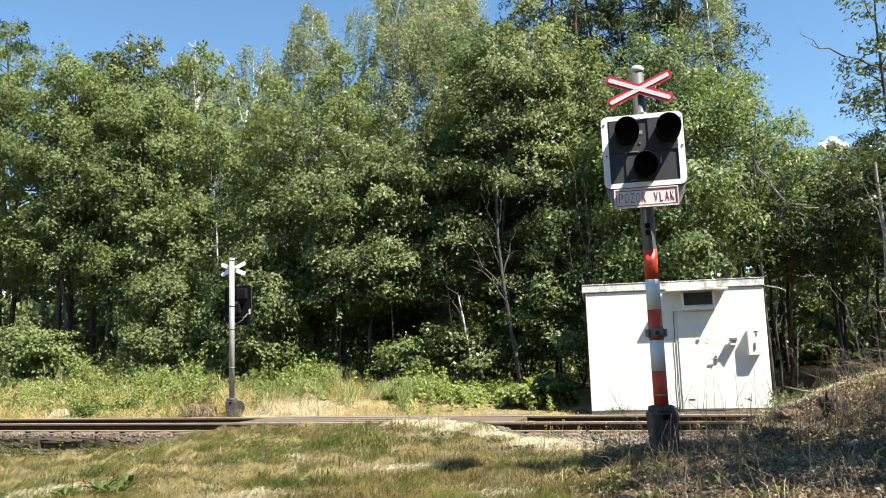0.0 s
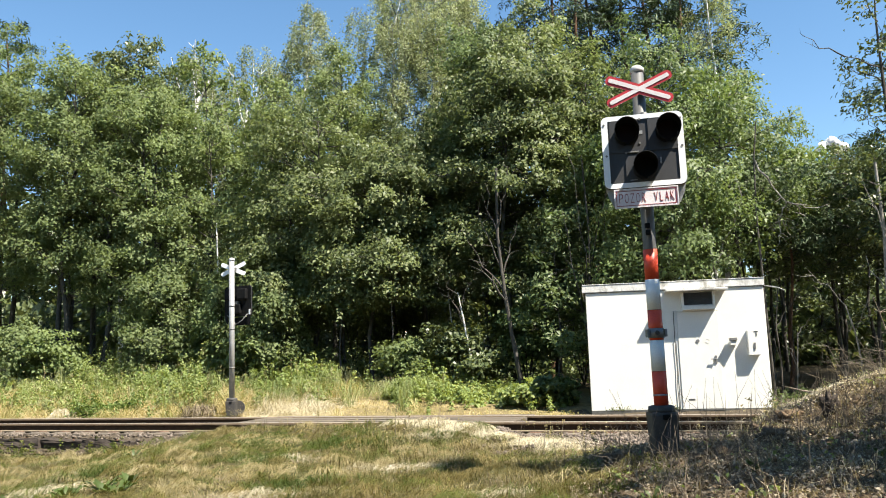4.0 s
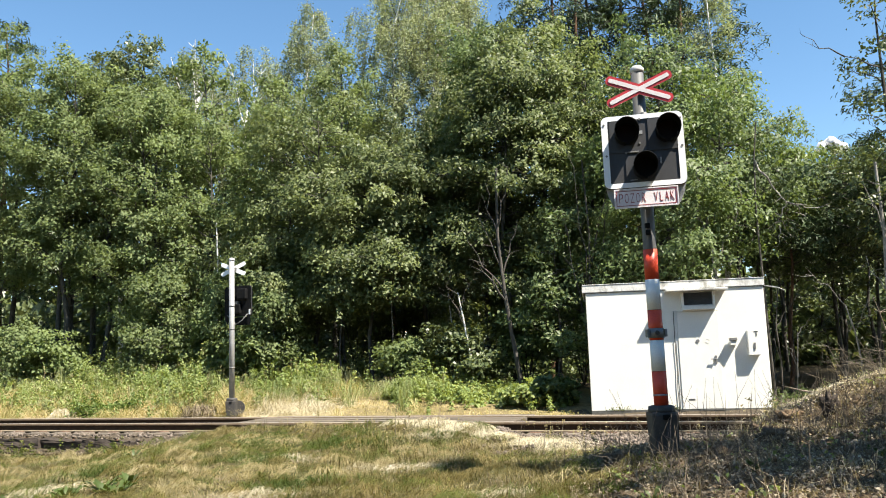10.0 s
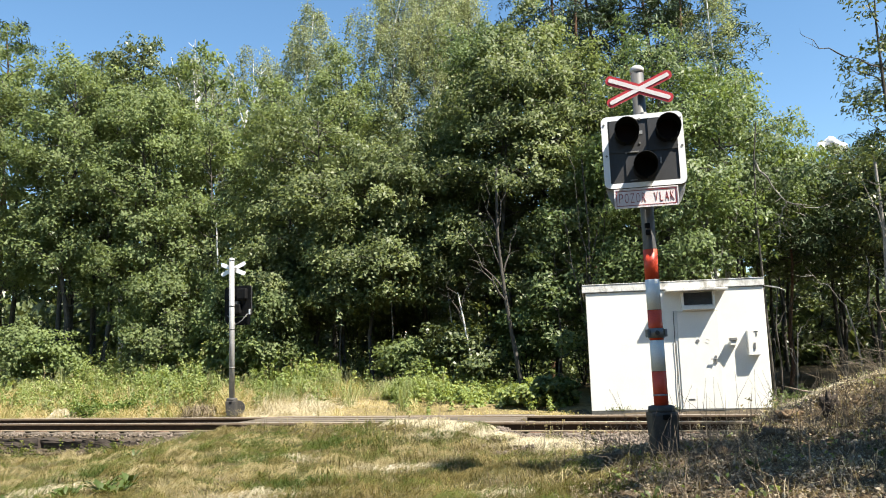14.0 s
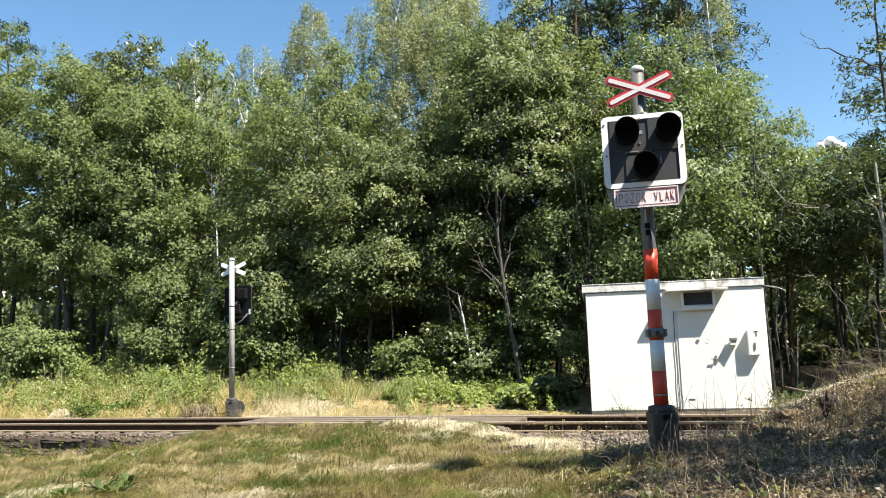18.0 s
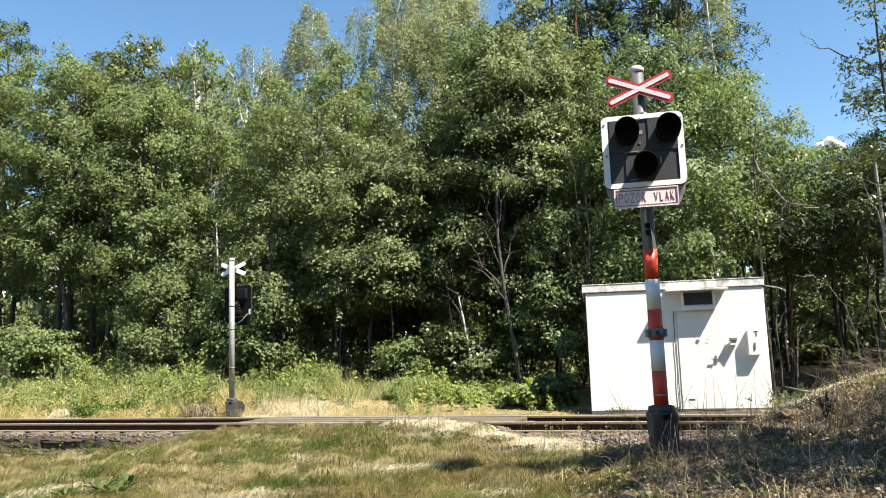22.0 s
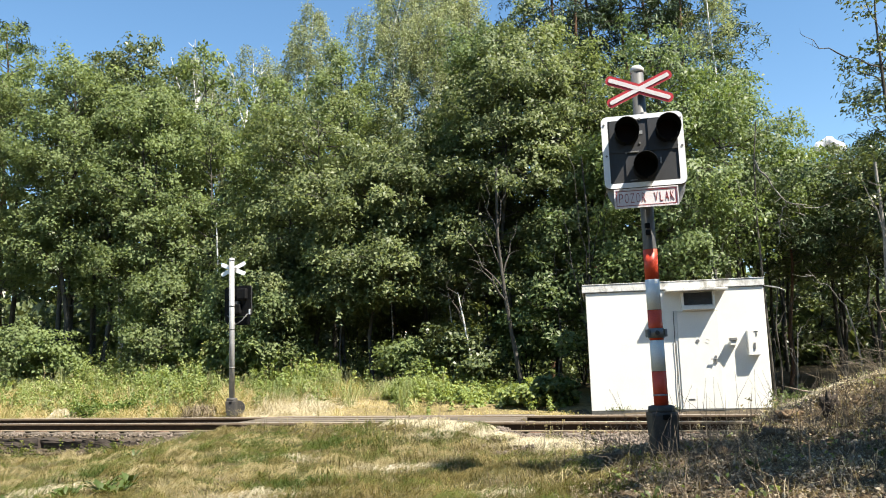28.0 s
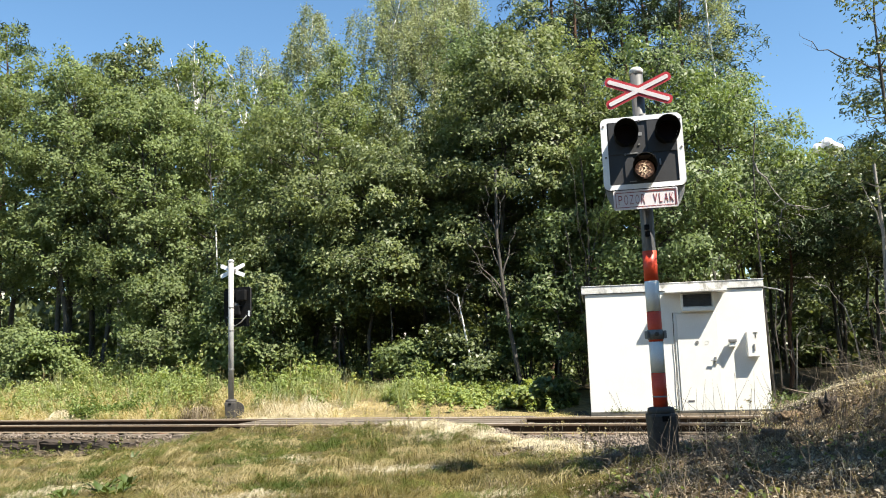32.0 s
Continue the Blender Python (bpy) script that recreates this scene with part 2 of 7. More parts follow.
def glowing_lens():
    m, nt, n, l, b = node_set("glowing_lens")
    tc, vo = n.new("ShaderNodeTexCoord"), n.new("ShaderNodeTexVoronoi")
    vo.inputs["Scale"].default_value = 75
    l.new(tc.outputs["Object"], vo.inputs["Vector"])
    ramp = n.new("ShaderNodeValToRGB")
    e = ramp.color_ramp.elements
    e[0].position, e[0].color = 0.25, (0.04, 0.02, 0.012, 1)
    e[1].position, e[1].color = 0.92, (1.0, 0.80, 0.52, 1)
    mid = e.new(0.5)
    mid.color = (0.30, 0.18, 0.12, 1)
    sep = n.new("ShaderNodeSeparateColor")
    l.new(vo.outputs["Color"], sep.inputs["Color"])
    ctr = n.new("ShaderNodeVectorMath")
    ctr.operation = "DISTANCE"
    ctr.inputs[1].default_value = (0.5, 0.5, 0.46)
    l.new(tc.outputs["Generated"], ctr.inputs[0])
    fade = n.new("ShaderNodeMapRange")
    fade.inputs["From Min"].default_value, fade.inputs["From Max"].default_value = 0.05, 0.62
    fade.inputs["To Min"].default_value, fade.inputs["To Max"].default_value = 1.25, 0.25
    l.new(ctr.outputs["Value"], fade.inputs["Value"])
    mul = n.new("ShaderNodeMath")
    mul.operation = "MULTIPLY"
    l.new(sep.outputs["Red"], mul.inputs[0])
    l.new(fade.outputs["Result"], mul.inputs[1])
    l.new(mul.outputs[0], ramp.inputs["Fac"])
    b.inputs["Base Color"].default_value = (0.03, 0.03, 0.03, 1)
    b.inputs["Roughness"].default_value = 0.2
    l.new(ramp.outputs["Color"], b.inputs["Emission Color"])
    b.inputs["Emission Strength"].default_value = 0.46
    return m


M["glow"] = glowing_lens()
M["dark_lens"] = surface("dark_lens", (0.010, 0.004, 0.004), (0.015, 0.006, 0.006), 30, 120, 0.5, bump=0.3, spec=0.12)


# ---- building helpers ----
def part(name, bm, material, parent, label=""):
    me = bpy.data.meshes.new(name)
    bm.to_mesh(me)
    bm.free()
    me.materials.append(material)
    ob = new(name, me)
    ob.parent = parent
    if label:
        ob["label"] = label
    return ob


def array_mesh(name, verts, faces, material):
    """A mesh from numpy arrays: vertices (n, 3) and faces (m, k) of one size."""
    me = bpy.data.meshes.new(name)
    v, fa = np.asarray(verts, np.float32), np.asarray(faces, np.int32)
    me.vertices.add(len(v))
    me.vertices.foreach_set("co", v.ravel())
    k = fa.shape[1]
    me.loops.add(fa.size)
    me.loops.foreach_set("vertex_index", fa.ravel())
    me.polygons.add(len(fa))
    me.polygons.foreach_set("loop_start", np.arange(0, fa.size, k, dtype=np.int32))
    me.update(calc_edges=True)
    for m in material if isinstance(material, (list, tuple)) else [material]:
        me.materials.append(m)
    return me


def thing(name, at, label, category, group="", kind=""):
    ob = new(name)
    ob.empty_display_size = 0.1
    ob.matrix_basis = at
    return tagged(ob, label, category, group, kind)


def box(bm, x0, x1, y0, y1, z0, z1, bevel=0.0):
    r = bmesh.ops.create_cube(bm, size=1.0, matrix=Matrix.Translation(((x0 + x1) / 2, (y0 + y1) / 2, (z0 + z1) / 2))
                              @ Matrix.Diagonal((abs(x1 - x0), abs(y1 - y0), abs(z1 - z0), 1)))
    if bevel:
        edges = {e for v in r["verts"] for e in v.link_edges}
        bmesh.ops.bevel(bm, geom=list(edges), offset=bevel, segments=2, affect="EDGES", profile=0.6)
    return bm


def boxed(*a, bevel=0.004):
    return box(bmesh.new(), *a, bevel=bevel)


def tube(bm, points, radii, sides=8, cap=True):
    """A bent, tapering tube through the points."""
    rings = []
    pts = [Vector(p) for p in points]
    for i, (p, r) in enumerate(zip(pts, radii)):
        d = (pts[min(i + 1, len(pts) - 1)] - pts[max(i - 1, 0)]).normalized()
        s = d.orthogonal() if abs(d.z) < 0.9 else d.cross(Vector((0, 1, 0)))
        s.normalize()
        t = d.cross(s)
        rings.append([bm.verts.new(p + (s * math.cos(a) + t * math.sin(a)) * r)
                      for a in (2 * math.pi * k / sides for k in range(sides))])
    for a, b in zip(rings, rings[1:]):
        for k in range(sides):
            f = bm.faces.new((a[k], a[(k + 1) % sides], b[(k + 1) % sides], b[k]))
            f.smooth = True
    if cap:
        bm.faces.new(rings[0][::-1])
        bm.faces.new(rings[-1])
    return bm


def rounded_rect(w, h, r, n=6):
    pts = []
    for cx, cy, a0 in ((w / 2 - r, h / 2 - r, 0), (-w / 2 + r, h / 2 - r, 90), (-w / 2 + r, -h / 2 + r, 180), (w / 2 - r, -h / 2 + r, 270)):
        for k in range(n + 1):
            a = radians(a0 + 90 * k / n)
            pts.append((cx + r * math.cos(a), cy + r * math.sin(a)))
    return pts


def plate(bm, outline, y0, y1, cx=0.0, cz=0.0):
    """A flat outline in x, z extruded from y0 to y1."""
    a = [bm.verts.new((cx + x, y0, cz + z)) for x, z in outline]
    b = [bm.verts.new((cx + x, y1, cz + z)) for x, z in outline]
    bm.faces.new(a)
    bm.faces.new(b[::-1])
    for i in range(len(a)):
        j = (i + 1) % len(a)
        bm.faces.new((a[j], a[i], b[i], b[j]))
    bmesh.ops.recalc_face_normals(bm, faces=bm.faces)
    return bm


def ring_plate(bm, outer, inner, y0, y1, cx=0.0, cz=0.0):
    loops = [[bm.verts.new((cx + x, y, cz + z)) for x, z in o] for o, y in ((outer, y0), (outer, y1), (inner, y1), (inner, y0))]
    n = len(outer)
    for a, b in zip(loops, loops[1:] + loops[:1]):
        for i in range(n):
            j = (i + 1) % n
            bm.faces.new((a[i], a[j], b[j], b[i]))
    bmesh.ops.recalc_face_normals(bm, faces=bm.faces)
    return bm


def cyl(bm, p0, p1, r0, r1=None, sides=20):
    return tube(bm, [p0, p1], [r0, r0 if r1 is None else r1], sides)


def unit(v):
    return v / np.maximum(np.linalg.norm(v, axis=-1, keepdims=True), 1e-9)


def leaf_quads(c, size, up, rng, slim=0.62, droop=0.25):
    """One bent four-cornered leaf at each place c, with its upper face towards up."""
    n = len(c)
    up = unit(up)
    a = unit(np.cross(up, rng.normal(0, 1, (n, 3))))
    b = np.cross(up, a)
    L, W = size[:, None] * 0.5, size[:, None] * 0.5 * slim
    v = np.stack([c - a * L, c + b * W + up * W * 0.35 + a * L * 0.1, c + a * L - up * L * droop * 2, c - b * W + up * W * 0.35 + a * L * 0.1], 1)
    return v.reshape(-1, 3), np.arange(n * 4).reshape(n, 4)


# ---- the lie of the land ----
ALONG = radians(-19.68)
TU, TN = Vector((math.cos(ALONG), math.sin(ALONG), 0)), Vector((-math.sin(ALONG), math.cos(ALONG), 0))
TRACK0 = Vector((0.0, 13.94, 0.0))      # on the near rail
TRACK = Matrix.Translation(TRACK0) @ Matrix.Rotation(ALONG, 4, "Z")
CROSS0, CROSS1 = -4.7, 1.05             # the crossing's ends along the track


def track_coords(x, y):
    return x * TU.x + (y - 13.94) * TU.y, x * TN.x + (y - 13.94) * TN.y


def smooth(a, b, v):
    t = np.clip((v - a) / (b - a), 0, 1)
    return t * t * (3 - 2 * t)


def wave(x, y):
    return (np.sin(x * 1.3 + 0.7 * np.sin(y * 0.9)) * np.cos(y * 1.1 + 0.6) + 0.6 * np.sin(x * 2.9 + y * 2.1) + 0.4 * np.sin(x * 5.3 - y * 4.7 + 1.3))


def ground_z(x, y):
    """Height of the ground at x, y (numbers or arrays)."""
    x, y = np.asarray(x, float), np.asarray(y, float)
    s, d = track_coords(x, y)
    road = smooth(CROSS0 - 0.8, CROSS0 + 0.2, s) * (1 - smooth(CROSS1 - 0.1, CROSS1 + 0.7, s))
    bed = smooth(-1.25 + 1.05 * road, -0.75 + 0.65 * road, d) * (1 - smooth(2.3, 2.8, d))
    near = -0.02 + 0.02 * wave(x, y) + 0.016 * np.sin(x * 7.3 + 2.1 * np.sin(y * 4.1)) * np.sin(y * 8.7 + 1.7 * np.sin(x * 3.3)) - 0.22 * (1 - smooth(-6.2, -3.2, x))
    near += 0.028 * np.sin(d * 9.5 + 1.6 * np.sin(s * 0.9) + 0.8 * np.sin(s * 2.3)) * (0.6 + 0.4 * np.sin(s * 1.7 + d * 1.1)) * (1 - smooth(-1.9, -1.3, d))
    near += road * (0.15 * smooth(-3.2, -0.5, d))
    far = 0.03 + 0.022 * np.clip(d - 2.8, 0, 40) + 0.02 * wave(x, y) + smooth(2.7, 6.4, d) * np.interp(x, (-14, -6, -2, 2, 6), (0.62, 0.55, 0.46, 0.28, 0.06))
    bank = np.interp(x, (-0.2, 1.0, 2.0, 3.2, 3.85, 4.4, 5.15, 6.5, 12.0, 40.0), (0, 0.06, 0.25, 0.36, 0.45, 0.75, 1.05, 1.47, 2.0, 2.4))
    edge = np.interp(x, (2.9, 3.9), (-4.5, -2.9))
    bank = (bank + 0.05 * np.sin(x * 3.1 + y * 2.3) * smooth(2.5, 4, x)) * (1 - smooth(edge, edge + 1.2, d)) * smooth(-6, 3, y)
    z = np.where(d < -0.05 * road + 0.75 * (1 - road), near + bank, far)
    flat = np.where(road > 0.5, 0.03, -0.03)
    return z * (1 - bed) + bed * flat


def ground():
    def steps(lo, hi, fine, far):
        a = list(np.arange(lo, hi + 1e-6, fine))
        d, v = fine, hi
        while v < far:
            d *= 1.3
            v += d
            a.append(v)
        d, v = fine, lo
        while v > -far:
            d *= 1.3
            v -= d
            a.insert(0, v)
        return np.array(a)
    xs, ys = steps(-13, 8, 0.12, 1500), steps(-1.0, 25, 0.12, 1500)
    gx, gy = np.meshgrid(xs, ys)
    gz = ground_z(np.clip(gx, -60, 60), np.clip(gy, -30, 70))
    v = np.stack([gx, gy, gz], -1).reshape(-1, 3)
    nx, ny = len(xs), len(ys)
    i = (np.arange(ny - 1)[:, None] * nx + np.arange(nx - 1)[None]).ravel()
    f = np.stack([i, i + 1, i + nx + 1, i + nx], -1)
    me = array_mesh("ground", v, f, [M["turf"], M["soil"], M["meadow"], M["forest"], M["cinder"]])
    c = v[f].mean(1)
    s, d = track_coords(c[:, 0], c[:, 1])
    jit = 0.35 * np.sin(c[:, 0] * 2.3 + c[:, 1] * 1.7) + 0.2 * np.sin(c[:, 0] * 6.1 - c[:, 1] * 5.3)
    k = np.zeros(len(c), np.int32)
    k[(c[:, 0] + jit > 1.3) & (d < -1.2)] = 1
    k[(d > 2.8)] = 2
    k[(d > 2.8) & (d < 4.2 + jit) & (s > CROSS1 + 0.4)] = 4
    k[(d + jit > 9.5) | ((s > 5.5) & (d + jit > 4.6))] = 3
    k[(d > -1.7 + 0.3 * jit) & (d <= 2.8)] = 4
    k[(s > CROSS0) & (s < CROSS1 - 0.3) & (d < -0.4) & (d > -2.5)] = 0
    me.polygons.foreach_set("material_index", k)
    me.polygons.foreach_set("use_smooth", np.ones(len(c), bool))
    ob = new("ground", me)
    return tagged(ob, "uneven ground of dry mown grass, brown soil and meadow", "ground", kind="structure")


ground()


# ---- the railway ----
def rail(d, label):
    """A rail along the track at the distance d from the near one: foot, web and head, with a worn bright top."""
    root = thing("rail", TRACK @ pose(0, d, 0), label, "rail", "rails of the track")
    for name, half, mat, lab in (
        # shade on the web and light on the foot come from their colours
        ("rail_foot", [(0.012, 0.040), (0.0625, 0.028), (0.0625, 0.014)], "rail_foot", "dusty brown foot with a sunlit tone in its colour"),
        ("rail_web", [(0.009, 0.130), (0.008, 0.055), (0.012, 0.0405)], "rail_web", "rusty web with the head's shade in its colour"),
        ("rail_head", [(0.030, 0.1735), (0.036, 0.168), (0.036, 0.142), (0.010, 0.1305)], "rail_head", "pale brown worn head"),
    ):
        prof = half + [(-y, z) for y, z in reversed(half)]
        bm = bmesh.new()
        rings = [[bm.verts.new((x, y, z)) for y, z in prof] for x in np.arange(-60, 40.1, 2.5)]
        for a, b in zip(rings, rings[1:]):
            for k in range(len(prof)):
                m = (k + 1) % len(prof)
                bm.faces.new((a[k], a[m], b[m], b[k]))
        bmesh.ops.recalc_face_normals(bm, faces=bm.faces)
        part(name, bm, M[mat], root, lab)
    part("running_surface", box(bmesh.new(), -60, 40, -0.026, 0.026, 0.1738, 0.176), M["steel"], root, "polished steel running surface")
    return root


rail(0.0, "rusty steel rail with a polished head beside grass")
rail(1.505, "rusty steel rail with a polished head beside the hut")


def sleepers():
    bm = boxed(-0.12, 0.12, -0.5, 2.0, -0.14, 0.012, bevel=0.012)
    first = thing("sleeper", TRACK @ pose(-22, 0, 0), "weathered wooden railway sleeper under the rails", "sleeper", "sleepers of the track")
    part("tie", bm, M["old_wood"], first)
    part("tie_plate", boxed(-0.09, 0.09, -0.15, 0.15, 0.0125, 0.02, bevel=0.003), M["rust"], first, "rusty steel tie plate")
    part("tie_plate", boxed(-0.09, 0.09, 1.355, 1.655, 0.0125, 0.02, bevel=0.003), M["rust"], first, "rusty steel tie plate")
    for i in range(1, 56):
        s = -22 + i * 0.62
        copy_thing(first, TRACK @ pose(s, random.uniform(-0.04, 0.04), random.uniform(-0.008, 0.004), 0, 0, random.uniform(-0.8, 0.8)))


sleepers()


def crossing():
    """Timber deck between and beside the rails where the road passes over."""
    root = thing("level_crossing", TRACK, "weathered timber deck of a level crossing between rails", "crossing deck")
    lanes = [0.16, 0.40, 0.64, 0.88, 1.12, 1.345, 1.70, 1.95]
    for k, d in enumerate(lanes):
        s = CROSS0 + 0.1
        while s < CROSS1 - 0.3:
            w = min(random.uniform(1.9, 2.6), CROSS1 - s)
            h = 0.158 + random.uniform(-0.012, 0.008)
            ob = part("plank", boxed(s + 0.008, s + w - 0.008, d - 0.108, d + 0.108, 0.03, h, bevel=0.012), M["old_wood"], root)
            s += w
    part("end_ramp", boxed(CROSS0 - 0.25, CROSS0 + 0.09, 0.1, 1.4, 0.0, 0.10, bevel=0.03), M["old_wood"], root)
    part("end_ramp", boxed(CROSS1 + 0.01, CROSS1 + 0.16, 0.1, 1.4, 0.0, 0.09, bevel=0.03), M["old_wood"], root)


crossing()


def ballast(name, n, span, across, size, material, label, seed):
    """Broken stone round the sleepers: many small uneven lumps joined."""
    rng = np.random.default_rng(seed)
    s = rng.uniform(*span, n)
    d = rng.uniform(*across, n)
    keep = ~((s > CROSS0 - 0.2) & (s < CROSS1 + 0.3) & (d > -0.3) & (d < 2.3)) & ~((s > CROSS0 - 0.3) & (s < CROSS1) & (d < 0))
    s, d = s[keep], d[keep]
    n = len(s)
    x, y = s * TU.x + d * TN.x, 13.94 + s * TU.y + d * TN.y
    z = ground_z(x, y) + rng.uniform(-0.01, 0.03, n)
    r = rng.uniform(*size, n)
    base = np.array([(1, 0, 0), (-1, 0, 0), (0, 1, 0), (0, -1, 0), (0, 0, 0.8), (0, 0, -0.8)], float)
    v = base[None] * r[:, None, None] * rng.uniform(0.6, 1.35, (n, 6, 3))
    v += rng.normal(0, 0.25, (n, 6, 3)) * r[:, None, None]
    v += np.stack([x, y, z], -1)[:, None]
    tri = np.array([(0, 2, 4), (2, 1, 4), (1, 3, 4), (3, 0, 4), (2, 0, 5), (1, 2, 5), (3, 1, 5), (0, 3, 5)])
    f = (np.arange(n)[:, None, None] * 6 + tri[None]).reshape(-1, 3)
    ob = new(name, array_mesh(name, v.reshape(-1, 3), f, M[material]))
    tagged(ob, label, "ballast" if material == "stone" else "rubble", kind="stuff")


ballast("ballast", 9000, (-20, 12), (-1.5, 3.0), (0.018, 0.05), "stone", "grey-brown broken ballast stones round the rails", 4)
ballast("earth_lumps", 900, (4.1, 9.0), (-7.0, -1.6), (0.012, 0.045), "soil", "lumps of brown earth strewn over the bank", 7)
ballast("bank_stones", 6500, (0.9, 6.0), (-3.3, -0.35), (0.012, 0.04), "stone", "pale broken stones at the foot of the bank", 8)
ballast("ditch_rubble", 5200, (-20, -6.2), (-2.1, -0.8), (0.015, 0.055), "cinder", "dark crumbled earth and stones in the ditch by the track", 6)


# ---- the relay hut ----
def hut():
    root = thing("relay_hut", pose(2.96, 16.59, 0.10, 0, 0, -10.5), "white-painted flat-roofed relay hut beside the railway track", "hut")
    W, D, H = 3.54, 2.3, 2.44
    bm = bmesh.new()
    box(bm, 0, W, 0, D, -0.12, H, bevel=0.012)
    body = part("wall", bm, M["white_paint"], root, "white-painted wall")
    part("plinth", boxed(0.02, W - 0.02, -0.02, D + 0.02, -0.25, -0.05), M["seam"], root, "dark plinth")
    roof = part("roof", boxed(-0.07, W + 0.02, -0.028, D + 0.12, H + 0.012, H + 0.165, bevel=0.012), M["roof_rim"], root, "pale weathered flat roof slab")
    part("flashing", boxed(-0.06, W + 0.03, -0.038, D + 0.13, H + 0.168, H + 0.182), M["roof_rim"], roof)
    part("drip_edge", boxed(-0.045, W + 0.015, -0.022, D + 0.1, H + 0.002, H + 0.0115, bevel=0.0), M["seam"], roof)
    part("plinth", boxed(0.0, W, -0.014, -0.001, -0.06, 0.028, bevel=0.002), M["seam"], root, "dark strip along the foot of the wall")
    # canopy over window and door
    part("canopy", boxed(1.60, 2.80, -0.34, -0.004, 2.385, 2.425, bevel=0.008), M["roof_rim"], root, "thin projecting slab over the window")
    # window high in the front
    win = part("window", boxed(1.925, 2.565, -0.03, 0.0, 2.03, 2.375), M["roof_rim"], root, "small high dark window with a pale sill")
    part("pane", boxed(1.965, 2.525, -0.036, -0.0305, 2.115, 2.36, bevel=0.0), M["dark_slats"], win, "dark pane")
    part("frame_bar", boxed(1.925, 1.960, -0.16, -0.031, 2.09, 2.37), M["white_paint"], win)
    part("frame_bar", boxed(2.53, 2.565, -0.16, -0.031, 2.09, 2.37), M["white_paint"], win)
    part("sill", boxed(1.93, 2.56, -0.17, -0.005, 2.012, 2.085), M["white_paint"], win, "white sill")
    for k in range(7):
        z = 2.135 + k * 0.032
        bm = box(bmesh.new(), 1.99, 2.50, -0.052, -0.04, z, z + 0.012, bevel=0.003)
        part("slat", bm, M["dark_slats"], win)
    # door
    door = part("door", boxed(1.815, 2.6125, -0.028, -0.004, 0.03, 1.975, bevel=0.004), M["door_paint"], root, "white steel door")
    part("door_frame", boxed(1.772, 1.806, -0.012, -0.001, 0.0, 2.015), M["door_paint"], root)
    part("door_frame", boxed(2.614, 2.648, -0.012, -0.001, 0.0, 2.015), M["door_paint"], root)
    part("door_frame", boxed(1.807, 2.613, -0.012, -0.001, 1.983, 2.015), M["door_paint"], root)
    part("threshold", boxed(1.80, 2.62, -0.05, -0.001, -0.01, 0.014), M["seam"], root, "dark threshold")
    part("number_plate", boxed(1.94, 2.06, -0.0335, -0.0285, 0.20, 0.232, bevel=0.001), M["dark_slats"], door, "small dark plate")
    part("keyhole_cover", cyl(bmesh.new(), (2.19, -0.0285, 1.38), (2.19, -0.04, 1.38), 0.034), M["zinc_dark"], door, "round grey lock cover")
    bm = ring_plate(bmesh.new(), [(0.042 * math.cos(a), 0.042 * math.sin(a)) for a in np.linspace(0, 2 * math.pi, 25)[:-1]],
                    [(0.036 * math.cos(a), 0.036 * math.sin(a)) for a in np.linspace(0, 2 * math.pi, 25)[:-1]], -0.032, -0.0285, 2.38, 1.37)
    part("round_mark", bm, M["roof_rim"], door)
    handle = part("handle", boxed(2.50, 2.54, -0.05, -0.0285, 0.93, 1.08), M["zinc_dark"], door, "grey lever handle")
    part("lever", boxed(2.42, 2.53, -0.085, -0.066, 1.0, 1.02), M["zinc"], handle)
    part("lever_neck", cyl(bmesh.new(), (2.52, -0.05, 1.01), (2.52, -0.09, 1.01), 0.011, sides=10), M["zinc"], handle)
    part("conduit", tube(bmesh.new(), [(1.745, -0.02, -0.05), (1.735, -0.02, 0.5), (1.75, -0.02, 0.85), (1.742, -0.02, 1.2), (1.75, -0.02, 2.0)], [0.007] * 5, 8), M["seam"], root, "thin dark cable")
    # boxes on the wall
    tel = part("telephone_box", boxed(3.135, 3.365, -0.14, -0.002, 1.06, 1.56, bevel=0.012), M["white_paint"], root, "white telephone box with a dark letter")
    part("letter_bar", boxed(3.262, 3.342, -0.1465, -0.1405, 1.525, 1.545, bevel=0.0), M["seam"], tel)
    part("letter_stem", boxed(3.293, 3.311, -0.1465, -0.1405, 1.44, 1.5245, bevel=0.0), M["seam"], tel)
    part("latch", boxed(3.245, 3.278, -0.157, -0.1405, 1.18, 1.31), M["zinc_dark"], tel, "dark latch")
    lamp = part("switch_box", boxed(2.80, 2.925, -0.15, -0.002, 1.27, 1.36, bevel=0.01), M["white_paint"], root, "small white switch box")
    part("switch_cover", boxed(2.79, 2.935, -0.17, -0.04, 1.362, 1.42, bevel=0.008), M["zinc_dark"], lamp, "dark cover")
    rng = np.random.default_rng(5)
    m = 180
    mx = np.concatenate([rng.normal(0.62, 0.16, m // 2), rng.normal(1.62, 0.07, m // 2)])
    mc = np.stack([mx, rng.uniform(-0.022, -0.015, m), 0.02 + np.abs(rng.normal(0, 0.045, m))], -1)
    v, f = leaf_quads(mc, rng.uniform(0.012, 0.03, m), np.array([0, -1.0, 0.3]) + rng.normal(0, 0.3, (m, 3)), rng, 0.8)
    moss = new("moss", array_mesh("moss", v, f, M["grass_green"]))
    moss.parent = root
    tagged(moss, "thin green moss at the foot of the wall", kind="stuff")
    part("roof_bracket", tube(bmesh.new(), [(3.5, 0.3, 2.50), (3.85, 0.1, 2.40), (3.95, 0.05, 2.34)], [0.012] * 3, 6), M["zinc"], root, "thin metal bracket")
